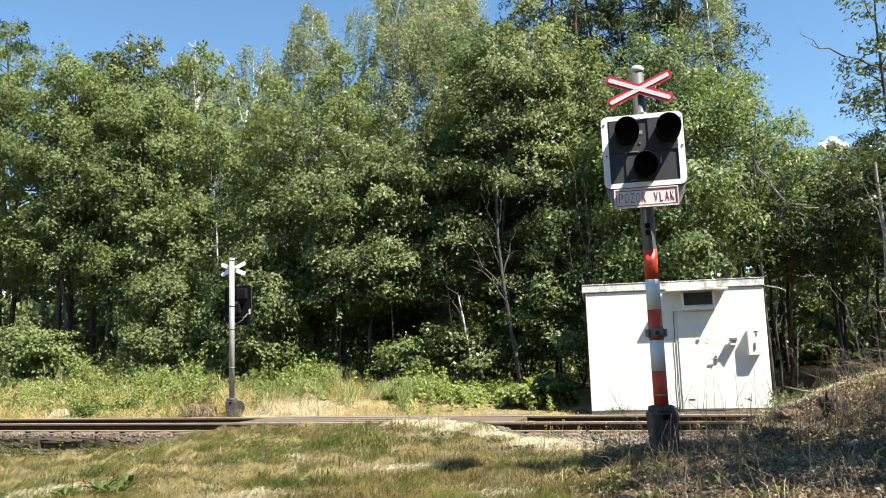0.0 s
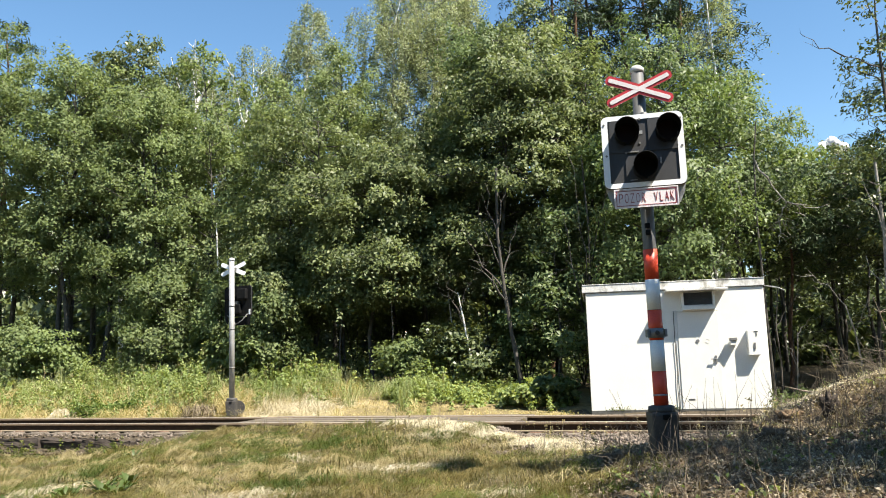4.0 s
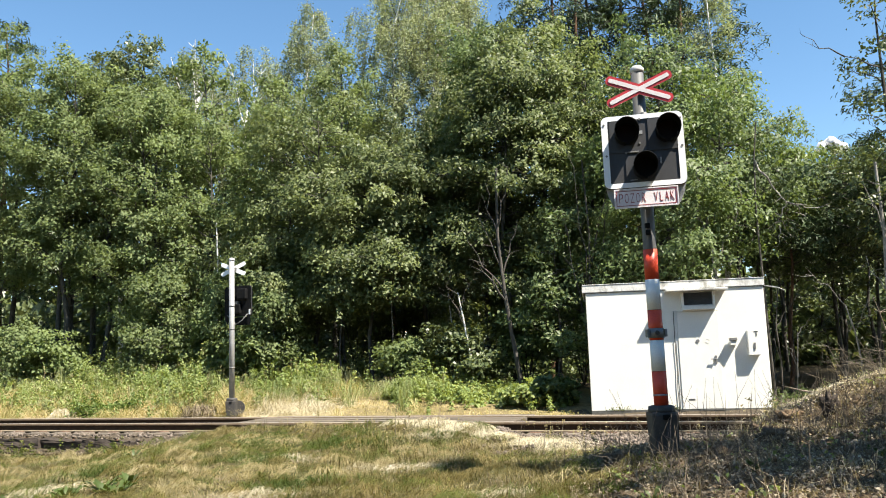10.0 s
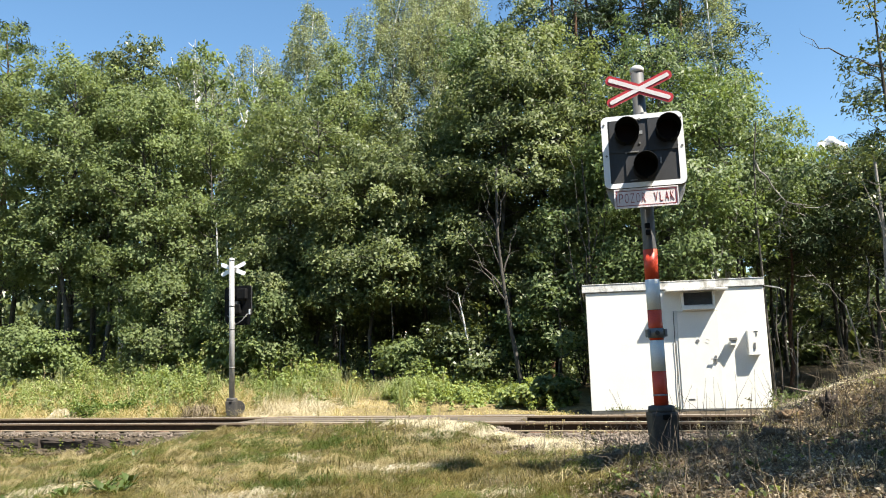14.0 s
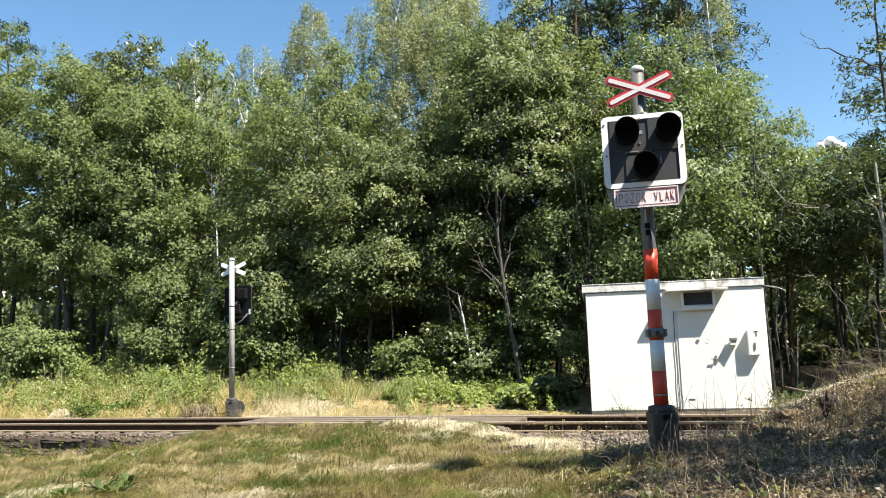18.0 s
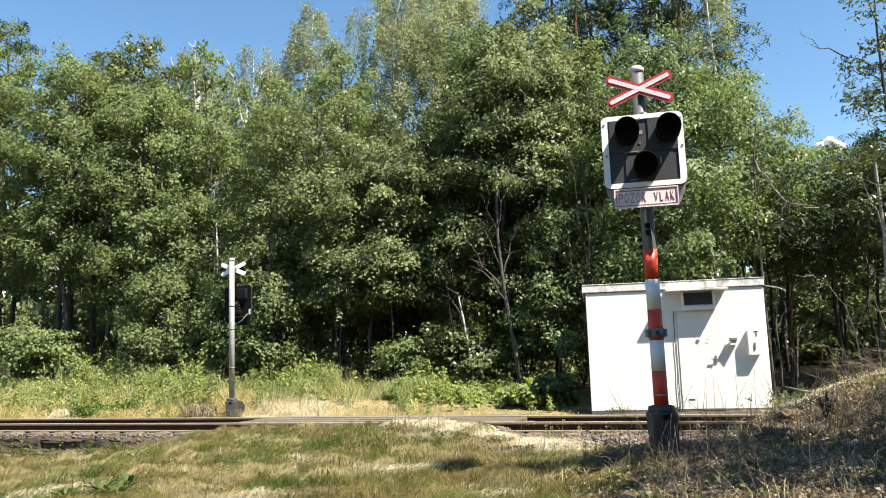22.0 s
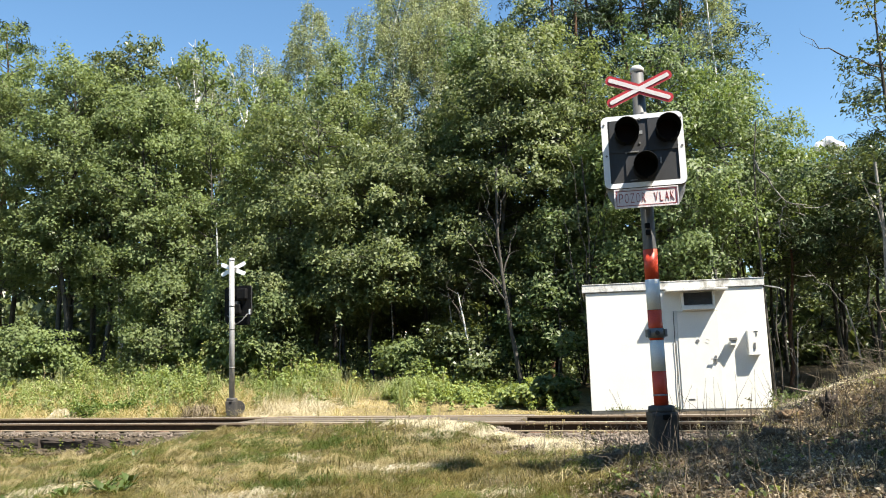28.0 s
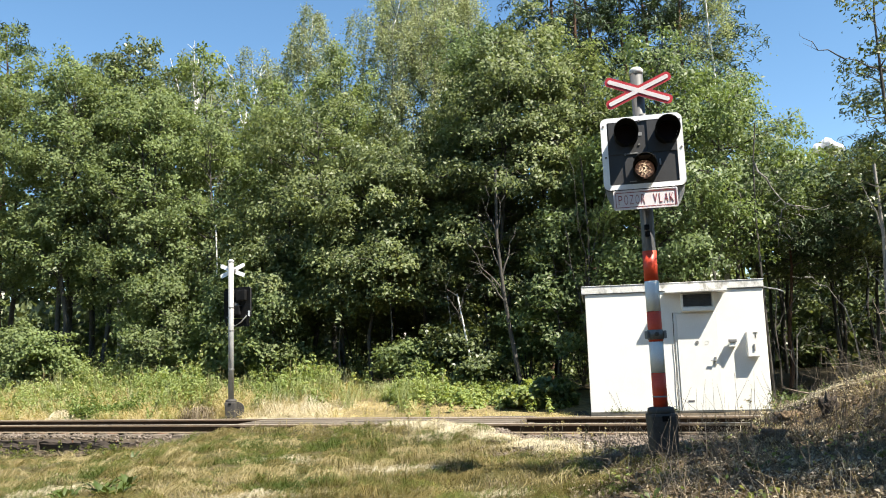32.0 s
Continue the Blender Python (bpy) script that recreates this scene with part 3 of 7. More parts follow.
    return root


hut()


# ---- crossing signals ----
def text_mesh(body, size, depth):
    cu = bpy.data.curves.new("words", "FONT")
    cu.body, cu.size, cu.extrude, cu.align_x, cu.align_y = body, size, depth, "CENTER", "CENTER"
    cu.space_character = 1.3
    cu.offset = -0.0022
    ob = bpy.data.objects.new("words", cu)
    scene.collection.objects.link(ob)
    dg = bpy.context.evaluated_depsgraph_get()
    me = bpy.data.meshes.new_from_object(ob.evaluated_get(dg))
    bpy.data.objects.remove(ob)
    return me


def disc(bm, r, y0, y1, cx, cz, n=28):
    return plate(bm, [(r * math.cos(a), r * math.sin(a)) for a in np.linspace(0, 2 * math.pi, n + 1)[:-1]], y0, y1, cx, cz)


def hood(cx, cz, r, length, y0, droop=0.0):
    """An open tube cut away below, longest at the top."""
    bm = bmesh.new()
    n = 28
    rows = []
    for rr in (r, r - 0.006):
        back, front = [], []
        for k in range(n + 1):
            a = radians(-80 + 340 * k / n)
            up = 0.5 + 0.5 * math.sin(a)
            cut = length * (0.55 + 0.45 * up ** 0.6)
            back.append(bm.verts.new((cx + rr * math.cos(a), y0, cz + rr * math.sin(a))))
            front.append(bm.verts.new((cx + rr * math.cos(a), y0 - cut, cz + rr * math.sin(a) - droop * cut)))
        rows.append((back, front))
    (b0, f0), (b1, f1) = rows
    for k in range(n):
        for a, b in ((b0, f0), (f0, f1), (f1, b1)):
            f = bm.faces.new((a[k], a[k + 1], b[k + 1], b[k]))
            f.smooth = True
    bmesh.ops.recalc_face_normals(bm, faces=bm.faces)
    return bm


def arm(length, width, angle):
    """Outline of a crossbuck arm with clipped round ends."""
    pts = rounded_rect(length, width, width * 0.42, 4)
    c, s = math.cos(radians(angle)), math.sin(radians(angle))
    return [(x * c - z * s, x * s + z * c) for x, z in pts]


def signal(at, yaw, cross_yaw, label, group, painted=True, lit=True, drop=0.0, cross_drop=0.0, aside=0.0, top=3.83):
    """Crossing signal: pole on a base box, board with three lamps, crossbuck; the front faces -y. Returns the root and
    the added flap that blanks the white lamp.
    """
    root = thing("crossing_signal", at, label, "crossing signal", group)
    bm = bmesh.new()
    cyl(bm, (0, 0, 0.40), (0, 0, top), 0.0665, 0.064, 28)
    pole = part("pole", bm, M["pole_grey"] if painted else M["zinc_light"], root, "grey galvanised pole")
    part("pole_cap", tube(bmesh.new(), [(0, 0, top - 0.03), (0, 0, top + 0.015), (0, 0, top + 0.04)], [0.071, 0.071, 0.045], 28), M["cap_white"], pole, "white cap")
    if painted:
        for k, (z0, z1) in enumerate(((1.665, 1.965), (1.365, 1.665), (1.07, 1.365), (0.77, 1.07), (0.44, 0.77))):
            bm = tube(bmesh.new(), [(0, 0, z0 + 0.001), (0, 0, z1 - 0.001)], [0.0685, 0.0685], 28)
            part("band", bm, M["band_white"] if k % 2 else M["band_red"], pole, "white painted band" if k % 2 else "red painted band")
        clamp = part("clamp", tube(bmesh.new(), [(0, 0, 1.09), (0, 0, 1.185)], [0.077, 0.077], 24), M["zinc_dark"], pole, "grey steel clamp")
        part("clamp_ear", boxed(-0.098, -0.072, -0.05, 0.03, 1.10, 1.175), M["zinc_dark"], clamp)
        part("clamp_ear", boxed(0.072, 0.098, -0.05, 0.03, 1.10, 1.175), M["zinc_dark"], clamp)
        part("clamp_bolt", cyl(bmesh.new(), (-0.01, -0.075, 1.14), (-0.01, -0.10, 1.14), 0.022, sides=6), M["box_grey"], clamp)
        part("clamp_strap", tube(bmesh.new(), [(0, 0, 0.535), (0, 0, 0.55)], [0.0705, 0.0705], 24), M["zinc"], pole)
    else:
        for z in (2.60, 1.13, 2.05):
            part("strap", tube(bmesh.new(), [(0, 0, z), (0, 0, z + 0.03)], [0.072, 0.072], 20), M["zinc_dark"], pole)
    if painted:
        part("bracket", boxed(-0.055, -0.005, -0.105, -0.062, 2.17, 2.22, bevel=0.01), M["hood_black"], pole, "small black bracket")
        part("bracket", boxed(-0.05, 0.0, -0.10, -0.062, 2.10, 2.155, bevel=0.012), M["hood_black"], pole, "small black bracket")
    # base box
    bm = bmesh.new()
    box(bm, -0.128, 0.128, -0.14, 0.14, 0.02, 0.385, bevel=0.03)
    for v in bm.verts:
        if v.co.z < 0.2:
            v.co.x *= 0.9
            v.co.y *= 0.9
    base = part("base_box", bm, M["box_grey"], root, "dark grey plastic base box")
    bm = tube(bmesh.new(), [(0, 0, 0.38), (0, 0, 0.40), (0, 0, 0.435), (0, 0, 0.445)], [0.128, 0.13, 0.124, 0.09], 24)
    part("collar", bm, M["box_grey"], base)
    part("box_latch", boxed(-0.03, 0.035, -0.155, -0.135, 0.315, 0.365), M["hood_black"], base, "black latch")
    part("foot_plate", boxed(-0.16, 0.16, -0.17, 0.17, -0.12, 0.02, bevel=0.015), M["cinder"], root, "concrete foot")
    if not painted:
        part("round_cover", cyl(bmesh.new(), (0.13, 0.03, 0.21), (0.13, 0.075, 0.21), 0.165, sides=28), M["box_grey"], base, "dark round cover beside the box")
        part("foot_bar", boxed(-0.34, 0.16, -0.24, -0.175, -0.06, -0.015), M["zinc_light"], root, "pale metal foot bar")
    # head, turned on the pole
    R = pose(aside, 0, -drop, 0, 0, yaw)

    RX = pose(0, 0, -cross_drop, 0, 0, cross_yaw)

    def head(name, bm, mat, parent, lab="", turn=R):
        bmesh.ops.transform(bm, matrix=turn, verts=bm.verts)
        return part(name, bm, mat, parent, lab)
    cx, cz, w, h = -0.002, 2.985, 0.79, 0.735
    front = -0.18
    board = head("backboard", plate(bmesh.new(), rounded_rect(w + 0.004, h + 0.004, 0.062), front, front + 0.03, cx, cz), M["board_black"], root, "black signal backboard")
    inner = rounded_rect(w - 0.125, h - 0.095, 0.012)
    head("white_frame", ring_plate(bmesh.new(), rounded_rect(w, h, 0.06), inner, front - 0.014, front - 0.002, cx, cz), M["white_enamel"] if painted else M["hood_black"], board, "white frame with rounded corners")
    head("board_back", plate(bmesh.new(), rounded_rect(w + 0.004, h + 0.004, 0.062), front + 0.0345, front + 0.042, cx, cz), M["board_black"] if painted else M["hood_black"], board, "black back of the board")
    # lamp units are three plain panels set on the board
    units = ((-0.18, 3.14, 0.28, 0.33), (0.195, 3.14, 0.28, 0.33), (0.05, 2.80, 0.46, 0.29))
    for ux, uz, uw, uh in units:
        head("lamp_panel", plate(bmesh.new(), rounded_rect(uw, uh, 0.012, 3), front - 0.012, front - 0.001, ux, uz), M["board_black"], board)
    lamps = ((-0.152, 3.160, 0.119, 0.22), (0.243, 3.160, 0.119, 0.22), (0.004, 2.800, 0.116, 0.245))
    flap = None
    for k, (lx, lz, r, ln) in enumerate(lamps):
        unit = head("lamp_hood", hood(lx, lz, r, ln, front - 0.012), M["hood_black"], board, "black lamp hood")
        head("lamp_ring", ring_plate(bmesh.new(), [((r - 0.006) * math.cos(a), (r - 0.006) * math.sin(a)) for a in np.linspace(0, 2 * math.pi, 29)[:-1]],
             [((r - 0.02) * math.cos(a), (r - 0.02) * math.sin(a)) for a in np.linspace(0, 2 * math.pi, 29)[:-1]], front - 0.03, front - 0.013, lx, lz), M["hood_black"], unit)
        if k == 2 and lit:
            head("lens", disc(bmesh.new(), r - 0.021, front - 0.02, front - 0.013, lx, lz), M["glow"], unit, "faceted lens lit warm white")
            # added disc covers the constantly glowing lens to make it look switched off
            bm = disc(bmesh.new(), r - 0.010, -0.0025, 0.0025, 0, -(r - 0.010))
            flap = part("shutter", bm, M["hood_black"], root, "added black disc that hides the glowing lens between flashes")
            flap.matrix_basis = R @ pose(lx, front - 0.034, lz + r - 0.010)
        else:
            head("lens", disc(bmesh.new(), r - 0.021, front - 0.02, front - 0.013, lx, lz), M["dark_lens"], unit, "dark unlit lens")
    for bx, bz in ((-0.02, 3.30), (-0.03, 3.06), (-0.37, 3.27), (0.37, 3.28), (-0.17, 2.97), (0.37, 3.0), (-0.36, 2.95)):
        head("screw", cyl(bmesh.new(), (bx, front - 0.001, bz), (bx, front - 0.02, bz), 0.011, sides=8), M["zinc_dark"], board)
    head("maker_plate", plate(bmesh.new(), rounded_rect(0.045, 0.035, 0.004, 2), front - 0.004, front - 0.001, -0.02, 3.17), M["zinc"], board)
    head("bar_mark", plate(bmesh.new(), rounded_rect(0.07, 0.010, 0.002, 2), front - 0.016, front - 0.0125, -0.11, 2.69), M["zinc"], board)
    if painted:
        head("catch", box(bmesh.new(), 0.150, 0.166, front - 0.034, front - 0.0125, 2.835, 2.895, bevel=0.004), M["zinc_light"], board, "small bright steel catch")
        head("top_stub", cyl(bmesh.new(), (0.03, -0.12, 3.335), (0.03, -0.12, 3.385), 0.035, sides=16), M["pole_grey"], board, "grey cable stub above the board")
        head("panel_ledge", box(bmesh.new(), -0.155, -0.045, front - 0.022, front - 0.0125, 2.965, 2.98, bevel=0.003), M["zinc_dark"], board)
    # housing behind the board
    dark = M["board_black"] if painted else M["hood_black"]
    for ux, uz, uw, uh, dp in ((-0.18, 3.15, 0.27, 0.26, 0.10), (0.19, 3.15, 0.27, 0.26, 0.10), (0.0, 2.80, 0.27, 0.24, 0.095)):
        bm = box(bmesh.new(), ux - uw / 2, ux + uw / 2, front + 0.0425, front + 0.0425 + dp, uz - uh / 2, uz + uh / 2, bevel=0.03)
        head("lamp_can", bm, dark, board, "dark rear case of a lamp")
    for ux in (-0.3, 0.3):
        bm = tube(bmesh.new(), [(ux, front + 0.05, 2.66), (ux * 0.5, -0.12, 2.52), (0, -0.06, 2.42)], [0.014] * 3, 8)
        head("brace", bm, M["zinc_dark"], board)
    for sx in (-1, 1):
        bm = plate(bmesh.new(), [(0, 0.12), (0.10 * sx, 0.12), (0.085 * sx, 0.03), (0.035 * sx, -0.085), (0, -0.085)], front + 0.036, front + 0.05, cx + sx * 0.285, 2.53)
        head("cheek", bm, M["zinc"] if painted else M["hood_black"], board, "lower cheek plate")
    head("mount", box(bmesh.new(), -0.05, 0.05, front + 0.035, -0.06, 2.86, 2.98), M["zinc_dark"], board)
    if not painted:
        head("label_plate", plate(bmesh.new(), rounded_rect(0.05, 0.15, 0.004, 2), front + 0.0425, front + 0.046, -0.36, 2.70), M["white_enamel"], board, "small white label")
    # sign below
    sign = head("sign_plate", plate(bmesh.new(), rounded_rect(0.59, 0.17, 0.008, 3), front - 0.03, front - 0.02, -0.008, 2.505), M["sign_white"] if painted else M["hood_black"], root, "white warning sign with red words")
    head("sign_border", ring_plate(bmesh.new(), rounded_rect(0.572, 0.152, 0.005, 3), rounded_rect(0.561, 0.141, 0.004, 3), -0.034 + front, -0.0305 + front, -0.008, 2.505), M["letter_red"], sign, "red border line")
    head("sign_rim", ring_plate(bmesh.new(), rounded_rect(0.612, 0.192, 0.01, 3), rounded_rect(0.5925, 0.1725, 0.008, 3), -0.036 + front, -0.018 + front, -0.008, 2.505), M["sign_white"] if painted else M["hood_black"], sign)
    if painted:
        for word, mid, wide in (("POZOR", -0.140, 0.272), ("VLAK", 0.163, 0.206)):
            step = wide / len(word)
            for n, ch in enumerate(word):
                me = text_mesh(ch, 0.125, 0.0015)
                xs = [v.co.x for v in me.vertices]
                zs = [v.co.y for v in me.vertices]
                fx, fz = (0.66 if ch != "L" else 0.55) * step / (max(xs) - min(xs)), 0.092 / (max(zs) - min(zs))
                mx, mz = (max(xs) + min(xs)) / 2, (max(zs) + min(zs)) / 2
                for v in me.vertices:
                    v.co = R @ Vector(((v.co.x - mx) * fx + mid - wide / 2 + (n + 0.5) * step, front - 0.033 + v.co.z, (v.co.y - mz) * fz + 2.506))
                me.materials.append(M["letter_red"])
                ob = new("letter", me)
                ob.parent = sign
                ob["label"] = "dark red letter"
    # crossbuck
    for k, a in enumerate((23, -22.5)):
        y = -0.085 - 0.001 * k
        red = head("crossbuck_arm", plate(bmesh.new(), arm(0.70, 0.098, a), y - 0.006, y, 0.006, 3.63 + 0.0), M["red_enamel"] if painted else M["white_enamel"], root, "red-edged white crossbuck arm", RX)
        head("white_stripe", plate(bmesh.new(), arm(0.645, 0.042, a), -0.0975 - 0.0006 * k, -0.0925, 0.006, 3.63), M["cross_white"], red, "white stripe", RX)
        head("arm_back", plate(bmesh.new(), arm(0.70, 0.10, a), y + 0.0002 + 0.001 * k, y + 0.004 + 0.0015 * k, 0.006, 3.63), M["white_enamel"], red, "pale back face", RX)
    head("crossbuck_clamp", box(bmesh.new(), -0.09, 0.09, -0.083, -0.04, 3.59, 3.66), M["zinc_dark"], root, "", RX)
    return root, flap


main_signal, lamp_flap = signal(pose(2.07, 7.80, 0.27, 0, -0.35, 0), -12, -12,
                                "tall crossing signal with red and white banded pole and crossbuck", "crossing signals", drop=0.048, cross_drop=0.03)
signal(pose(-5.09, 19.0, 0.08, 0, -0.6, 0), 155, 165, "grey crossing signal seen from behind beside the track", "crossing signals", painted=False, lit=False, drop=0.25, cross_drop=0.11, aside=0.05, top=3.74)


# ---- plants ----
def tube_quads(points, radii, sides=6):
    p = np.asarray(points, float)
    d = unit(np.gradient(p, axis=0))
    ref = np.where(np.abs(d[:, 2:3]) < 0.9, np.array([[0, 0, 1.0]]), np.array([[0, 1.0, 0]]))
    s = unit(np.cross(d, ref))
    t = np.cross(d, s)
    ang = np.arange(sides) * 2 * np.pi / sides
    v = p[:, None] + (s[:, None] * np.cos(ang)[None, :, None] + t[:, None] * np.sin(ang)[None, :, None]) * np.asarray(radii)[:, None, None]
    m = len(p)
    i = (np.arange(m - 1)[:, None] * sides + np.arange(sides)[None]).ravel()
    j = (np.arange(m - 1)[:, None] * sides + (np.arange(sides)[None] + 1) % sides).ravel()
    return v.reshape(-1, 3), np.stack([i, j, j + sides, i + sides], -1)


def joined(pieces):
    vs, fs, ms, o = [], [], [], 0
    for v, f, m in pieces:
        vs.append(v)
        fs.append(f + o)
        ms.append(np.full(len(f), m, np.int32))
        o += len(v)
    return np.concatenate(vs), np.concatenate(fs), np.concatenate(ms)


def mesh_part(name, pieces, materials, parent, at=(0, 0, 0), label=""):
    v, f, k = joined(pieces)
    me = array_mesh(name, v - np.asarray(at), f, materials)
    me.polygons.foreach_set("material_index", k)
    ob = new(name, me)
    ob.parent = parent
    ob.location = at
    if label:
        ob["label"] = label
    return ob


KINDS = dict(
    # leaf material, bark, leaf length, slimness, spray width, spray thickness, leaves in a spray
    alder=("leaf_alder", "bark", 0.106, 0.60, 0.36, 0.19, 57),
    maple=("leaf_maple", "bark", 0.114, 0.54, 0.42, 0.08, 41),
    ash=("leaf_ash", "bark", 0.118, 0.46, 0.40, 0.11, 49),
    birch=("leaf_birch", "birch_bark", 0.084, 0.62, 0.19, 0.13, 86),
    pine=("leaf_pine", "pine_bark", 0.25, 0.2, 0.34, 0.10, 34),
    oak=("leaf_oak", "bark", 0.104, 0.54, 0.36, 0.09, 43),
)
SWAYING = []
# pad radius, thickness, leaves in a pad, droop at the rim, raggedness of leaf tilt
PADS = dict(alder=(0.33, 0.12, 66, 0.60, 0.40), maple=(0.42, 0.10, 90, 0.85, 0.36), ash=(0.40, 0.11, 88, 0.85, 0.36), oak=(0.36, 0.09, 70, 0.60, 0.36))


def leaf_pads(g, rng, kind, pts, ts, out, side, reach, radius, lr, clumps, coarse):
    """Leaves of a limb gathered in domed, layered pads with gaps between them."""
    size, slim = KINDS[kind][2], KINDS[kind][3]
    pr0, thick, per, droop, ragged = PADS[kind]
    size, per = size * coarse, per / coarse ** 1.9
    up = np.array([0, 0, 1.0])
    n = max(3, int(round(clumps * (0.38 if kind == "alder" else 0.30) * (0.45 + 0.55 * reach / radius))))
    for q in range(n):
        uc = 0.36 + 0.68 * ((q + rng.uniform(0.1, 0.9)) / n) ** 0.8
        c0 = np.array([np.interp(min(uc, 1.0), ts, pts[:, k]) for k in range(3)])
        off = (1 if q % 2 else -1) * rng.uniform(0.05, 0.42) * min(reach, 1.6)
        lift = rng.normal(0.08, 0.13) if kind == "alder" else rng.normal(0.03, 0.17)
        c1 = c0 + side * off + out * abs(off) * 0.3 + up * lift
        pr = pr0 * rng.uniform(0.65, 1.35) * (0.7 + 0.3 * min(reach / 1.5, 1.3))
        g.append((*tube_quads([c0, (c0 + c1) / 2 + up * 0.03, c1], [lr * 0.4, lr * 0.25, 0.004], 3), 1))
        m = int(per * rng.uniform(0.75, 1.25) * (pr / pr0) ** 1.6)
        a, r = rng.uniform(0, 2 * np.pi, m), np.sqrt(rng.uniform(0.02, 1.0, m)) * rng.uniform(0.75, 1.15, m)
        lobes = 1 + 0.28 * np.sin(a * 3 + rng.uniform(0, 6)) + 0.16 * np.sin(a * 5 + rng.uniform(0, 6))
        r = r * lobes
        rad = out * 1.0 * np.cos(a)[:, None] + side * 0.85 * np.sin(a)[:, None]
        c = c1 + rad * (r * pr)[:, None] + up * (rng.normal(0, thick, m) - droop * pr * r ** 2 * 0.55)[:, None]
        nor = up * 0.58 + rad * (r * 0.60)[:, None] + out * 0.55 + rng.normal(0, ragged, (m, 3))
        g.append((*leaf_quads(c, size * rng.uniform(0.6, 1.3, m), nor, rng, slim, 0.3), 0))


def tree(label, x, y, h, crown0, radius, kind, seed, limbs=26, clumps=16, boughs=5, lean=(0, 0), sway=0.0, bulge=0.45, bend=0.0,
         trunk_r=0.0, tilt=0.25, name="tree", category="tree", start=0.3, coarse=1.0):
    rng = np.random.default_rng(seed)
    leaf_m, bark_m, size, slim, sh, sv, per = KINDS[kind]
    root = thing(name, pose(x, y, float(ground_z(x, y)) - 0.05), label, category, "trees at the forest edge" if name == "tree" else "")
    tr = trunk_r or 0.0075 * h + 0.02
    tz = np.linspace(0, h * 0.97, 10)
    wob = np.cumsum(rng.normal(0, 0.10, (10, 2)), 0) * (h / 12)
    wob -= wob[0]
    path = np.stack([wob[:, 0] + lean[0] * tz, wob[:, 1] + lean[1] * tz, tz], -1)
    mesh_part("trunk", [(*tube_quads(path, tr * (1 - 0.88 * tz / tz[-1]), 9), 0)], [M[bark_m]], root)

    def on_trunk(z):
        return np.array([np.interp(z, tz, path[:, 0]), np.interp(z, tz, path[:, 1]), z])
    sets = [[] for _ in range(boughs)]
    for i in range(limbs):
        u = (i + rng.uniform(0, 1)) / limbs
        z = crown0 + (h - crown0) * u ** 0.85
        prof = (1 - ((u - bulge) / (1 - bulge)) ** 2) ** 0.5 if u > bulge else 0.72 + 0.28 * u / bulge
        reach = radius * max(0.32, prof) * rng.uniform(0.75, 1.18)
        az = i * 2.39996 + rng.uniform(-0.5, 0.5)
        out = np.array([math.cos(az), math.sin(az), 0])
        p0 = on_trunk(max(0.3, z - reach * tilt))
        rise = tilt + (rng.uniform(-0.30, 0.40) if kind in PADS else rng.uniform(-0.15, 0.25))
        ts = np.linspace(0, 1, 6)
        sag = -0.25 * reach * ts ** 2.5
        pts = p0 + out * (reach * ts)[:, None] + np.array([0, 0, 1]) * (reach * rise * 1.6 * ts + sag)[:, None]
        pts[1:] += rng.normal(0, 0.06 * reach, (5, 3)) * np.array([1, 1, 0.6])
        g = sets[int((az % (2 * math.pi)) / (2 * math.pi) * boughs) % boughs]
        lr = max(0.008, 0.010 + 0.008 * reach)
        g.append((*tube_quads(pts, lr * (1 - 0.8 * ts), 5), 1))
        side = np.array([-out[1], out[0], 0])
        if kind in PADS:
            leaf_pads(g, rng, kind, pts, ts, out, side, reach, radius, lr, clumps, coarse)
            continue
        ns = max(6, int(clumps * 0.48 * (0.45 + 0.55 * reach / radius)))
        for q in range(ns):
            uc = start + (1 - start) * ((q + rng.uniform(0.2, 1.0)) / ns) ** 0.85
            b0 = np.array([np.interp(uc, ts, pts[:, k]) for k in range(3)])
            turn = (1 if q % 2 else -1) * rng.uniform(0.15, 1.25)
            ax = out * math.cos(turn) + side * math.sin(turn) + np.array([0, 0, rng.uniform(-0.6, 1.1) if kind == "alder" else rng.uniform(-0.35, 0.45)])
            Ls = np.clip(reach * rng.uniform(0.2, 0.42), 0.3, 0.85)
            b0 = b0 + rng.normal(0, 0.10 * reach, 3) * np.array([1, 1, 0.8])
            if kind == "birch":
                b0 = b0 + ax * Ls * rng.uniform(0.1, 0.7)
                ax = ax * 0.25 + np.array([0, 0, -1.0])
                Ls = rng.uniform(0.5, 1.3)
            ax = unit(ax)
            lat = unit(np.cross(ax, np.array([0, 0, 1.0]) if kind != "birch" else side))
            nor = unit(np.cross(lat, ax))
            if nor[2] < 0:
                nor = -nor
            nl = int(per * rng.uniform(0.75, 1.3) * (0.5 + 0.6 * Ls))
            t = rng.uniform(0.02, 1.08, nl) ** 0.8
            wid = sh * (0.25 + 0.9 * np.sin(np.pi * np.clip(t, 0, 1) ** 0.8)) * (0.6 + 0.5 * Ls)
            la = rng.normal(0, 0.62, nl) * wid
            th = rng.normal(0, sv, nl)
            sagging = -0.22 * Ls * t ** 2 - 0.5 * np.abs(la) ** 1.5
            c = b0 + ax * (t * Ls)[:, None] + lat * la[:, None] + nor * th[:, None] + np.array([0, 0, 1.0]) * sagging[:, None]
            up = nor * 0.75 + out * 0.42 + ax * 0.2 + rng.normal(0, 0.33, (nl, 3))
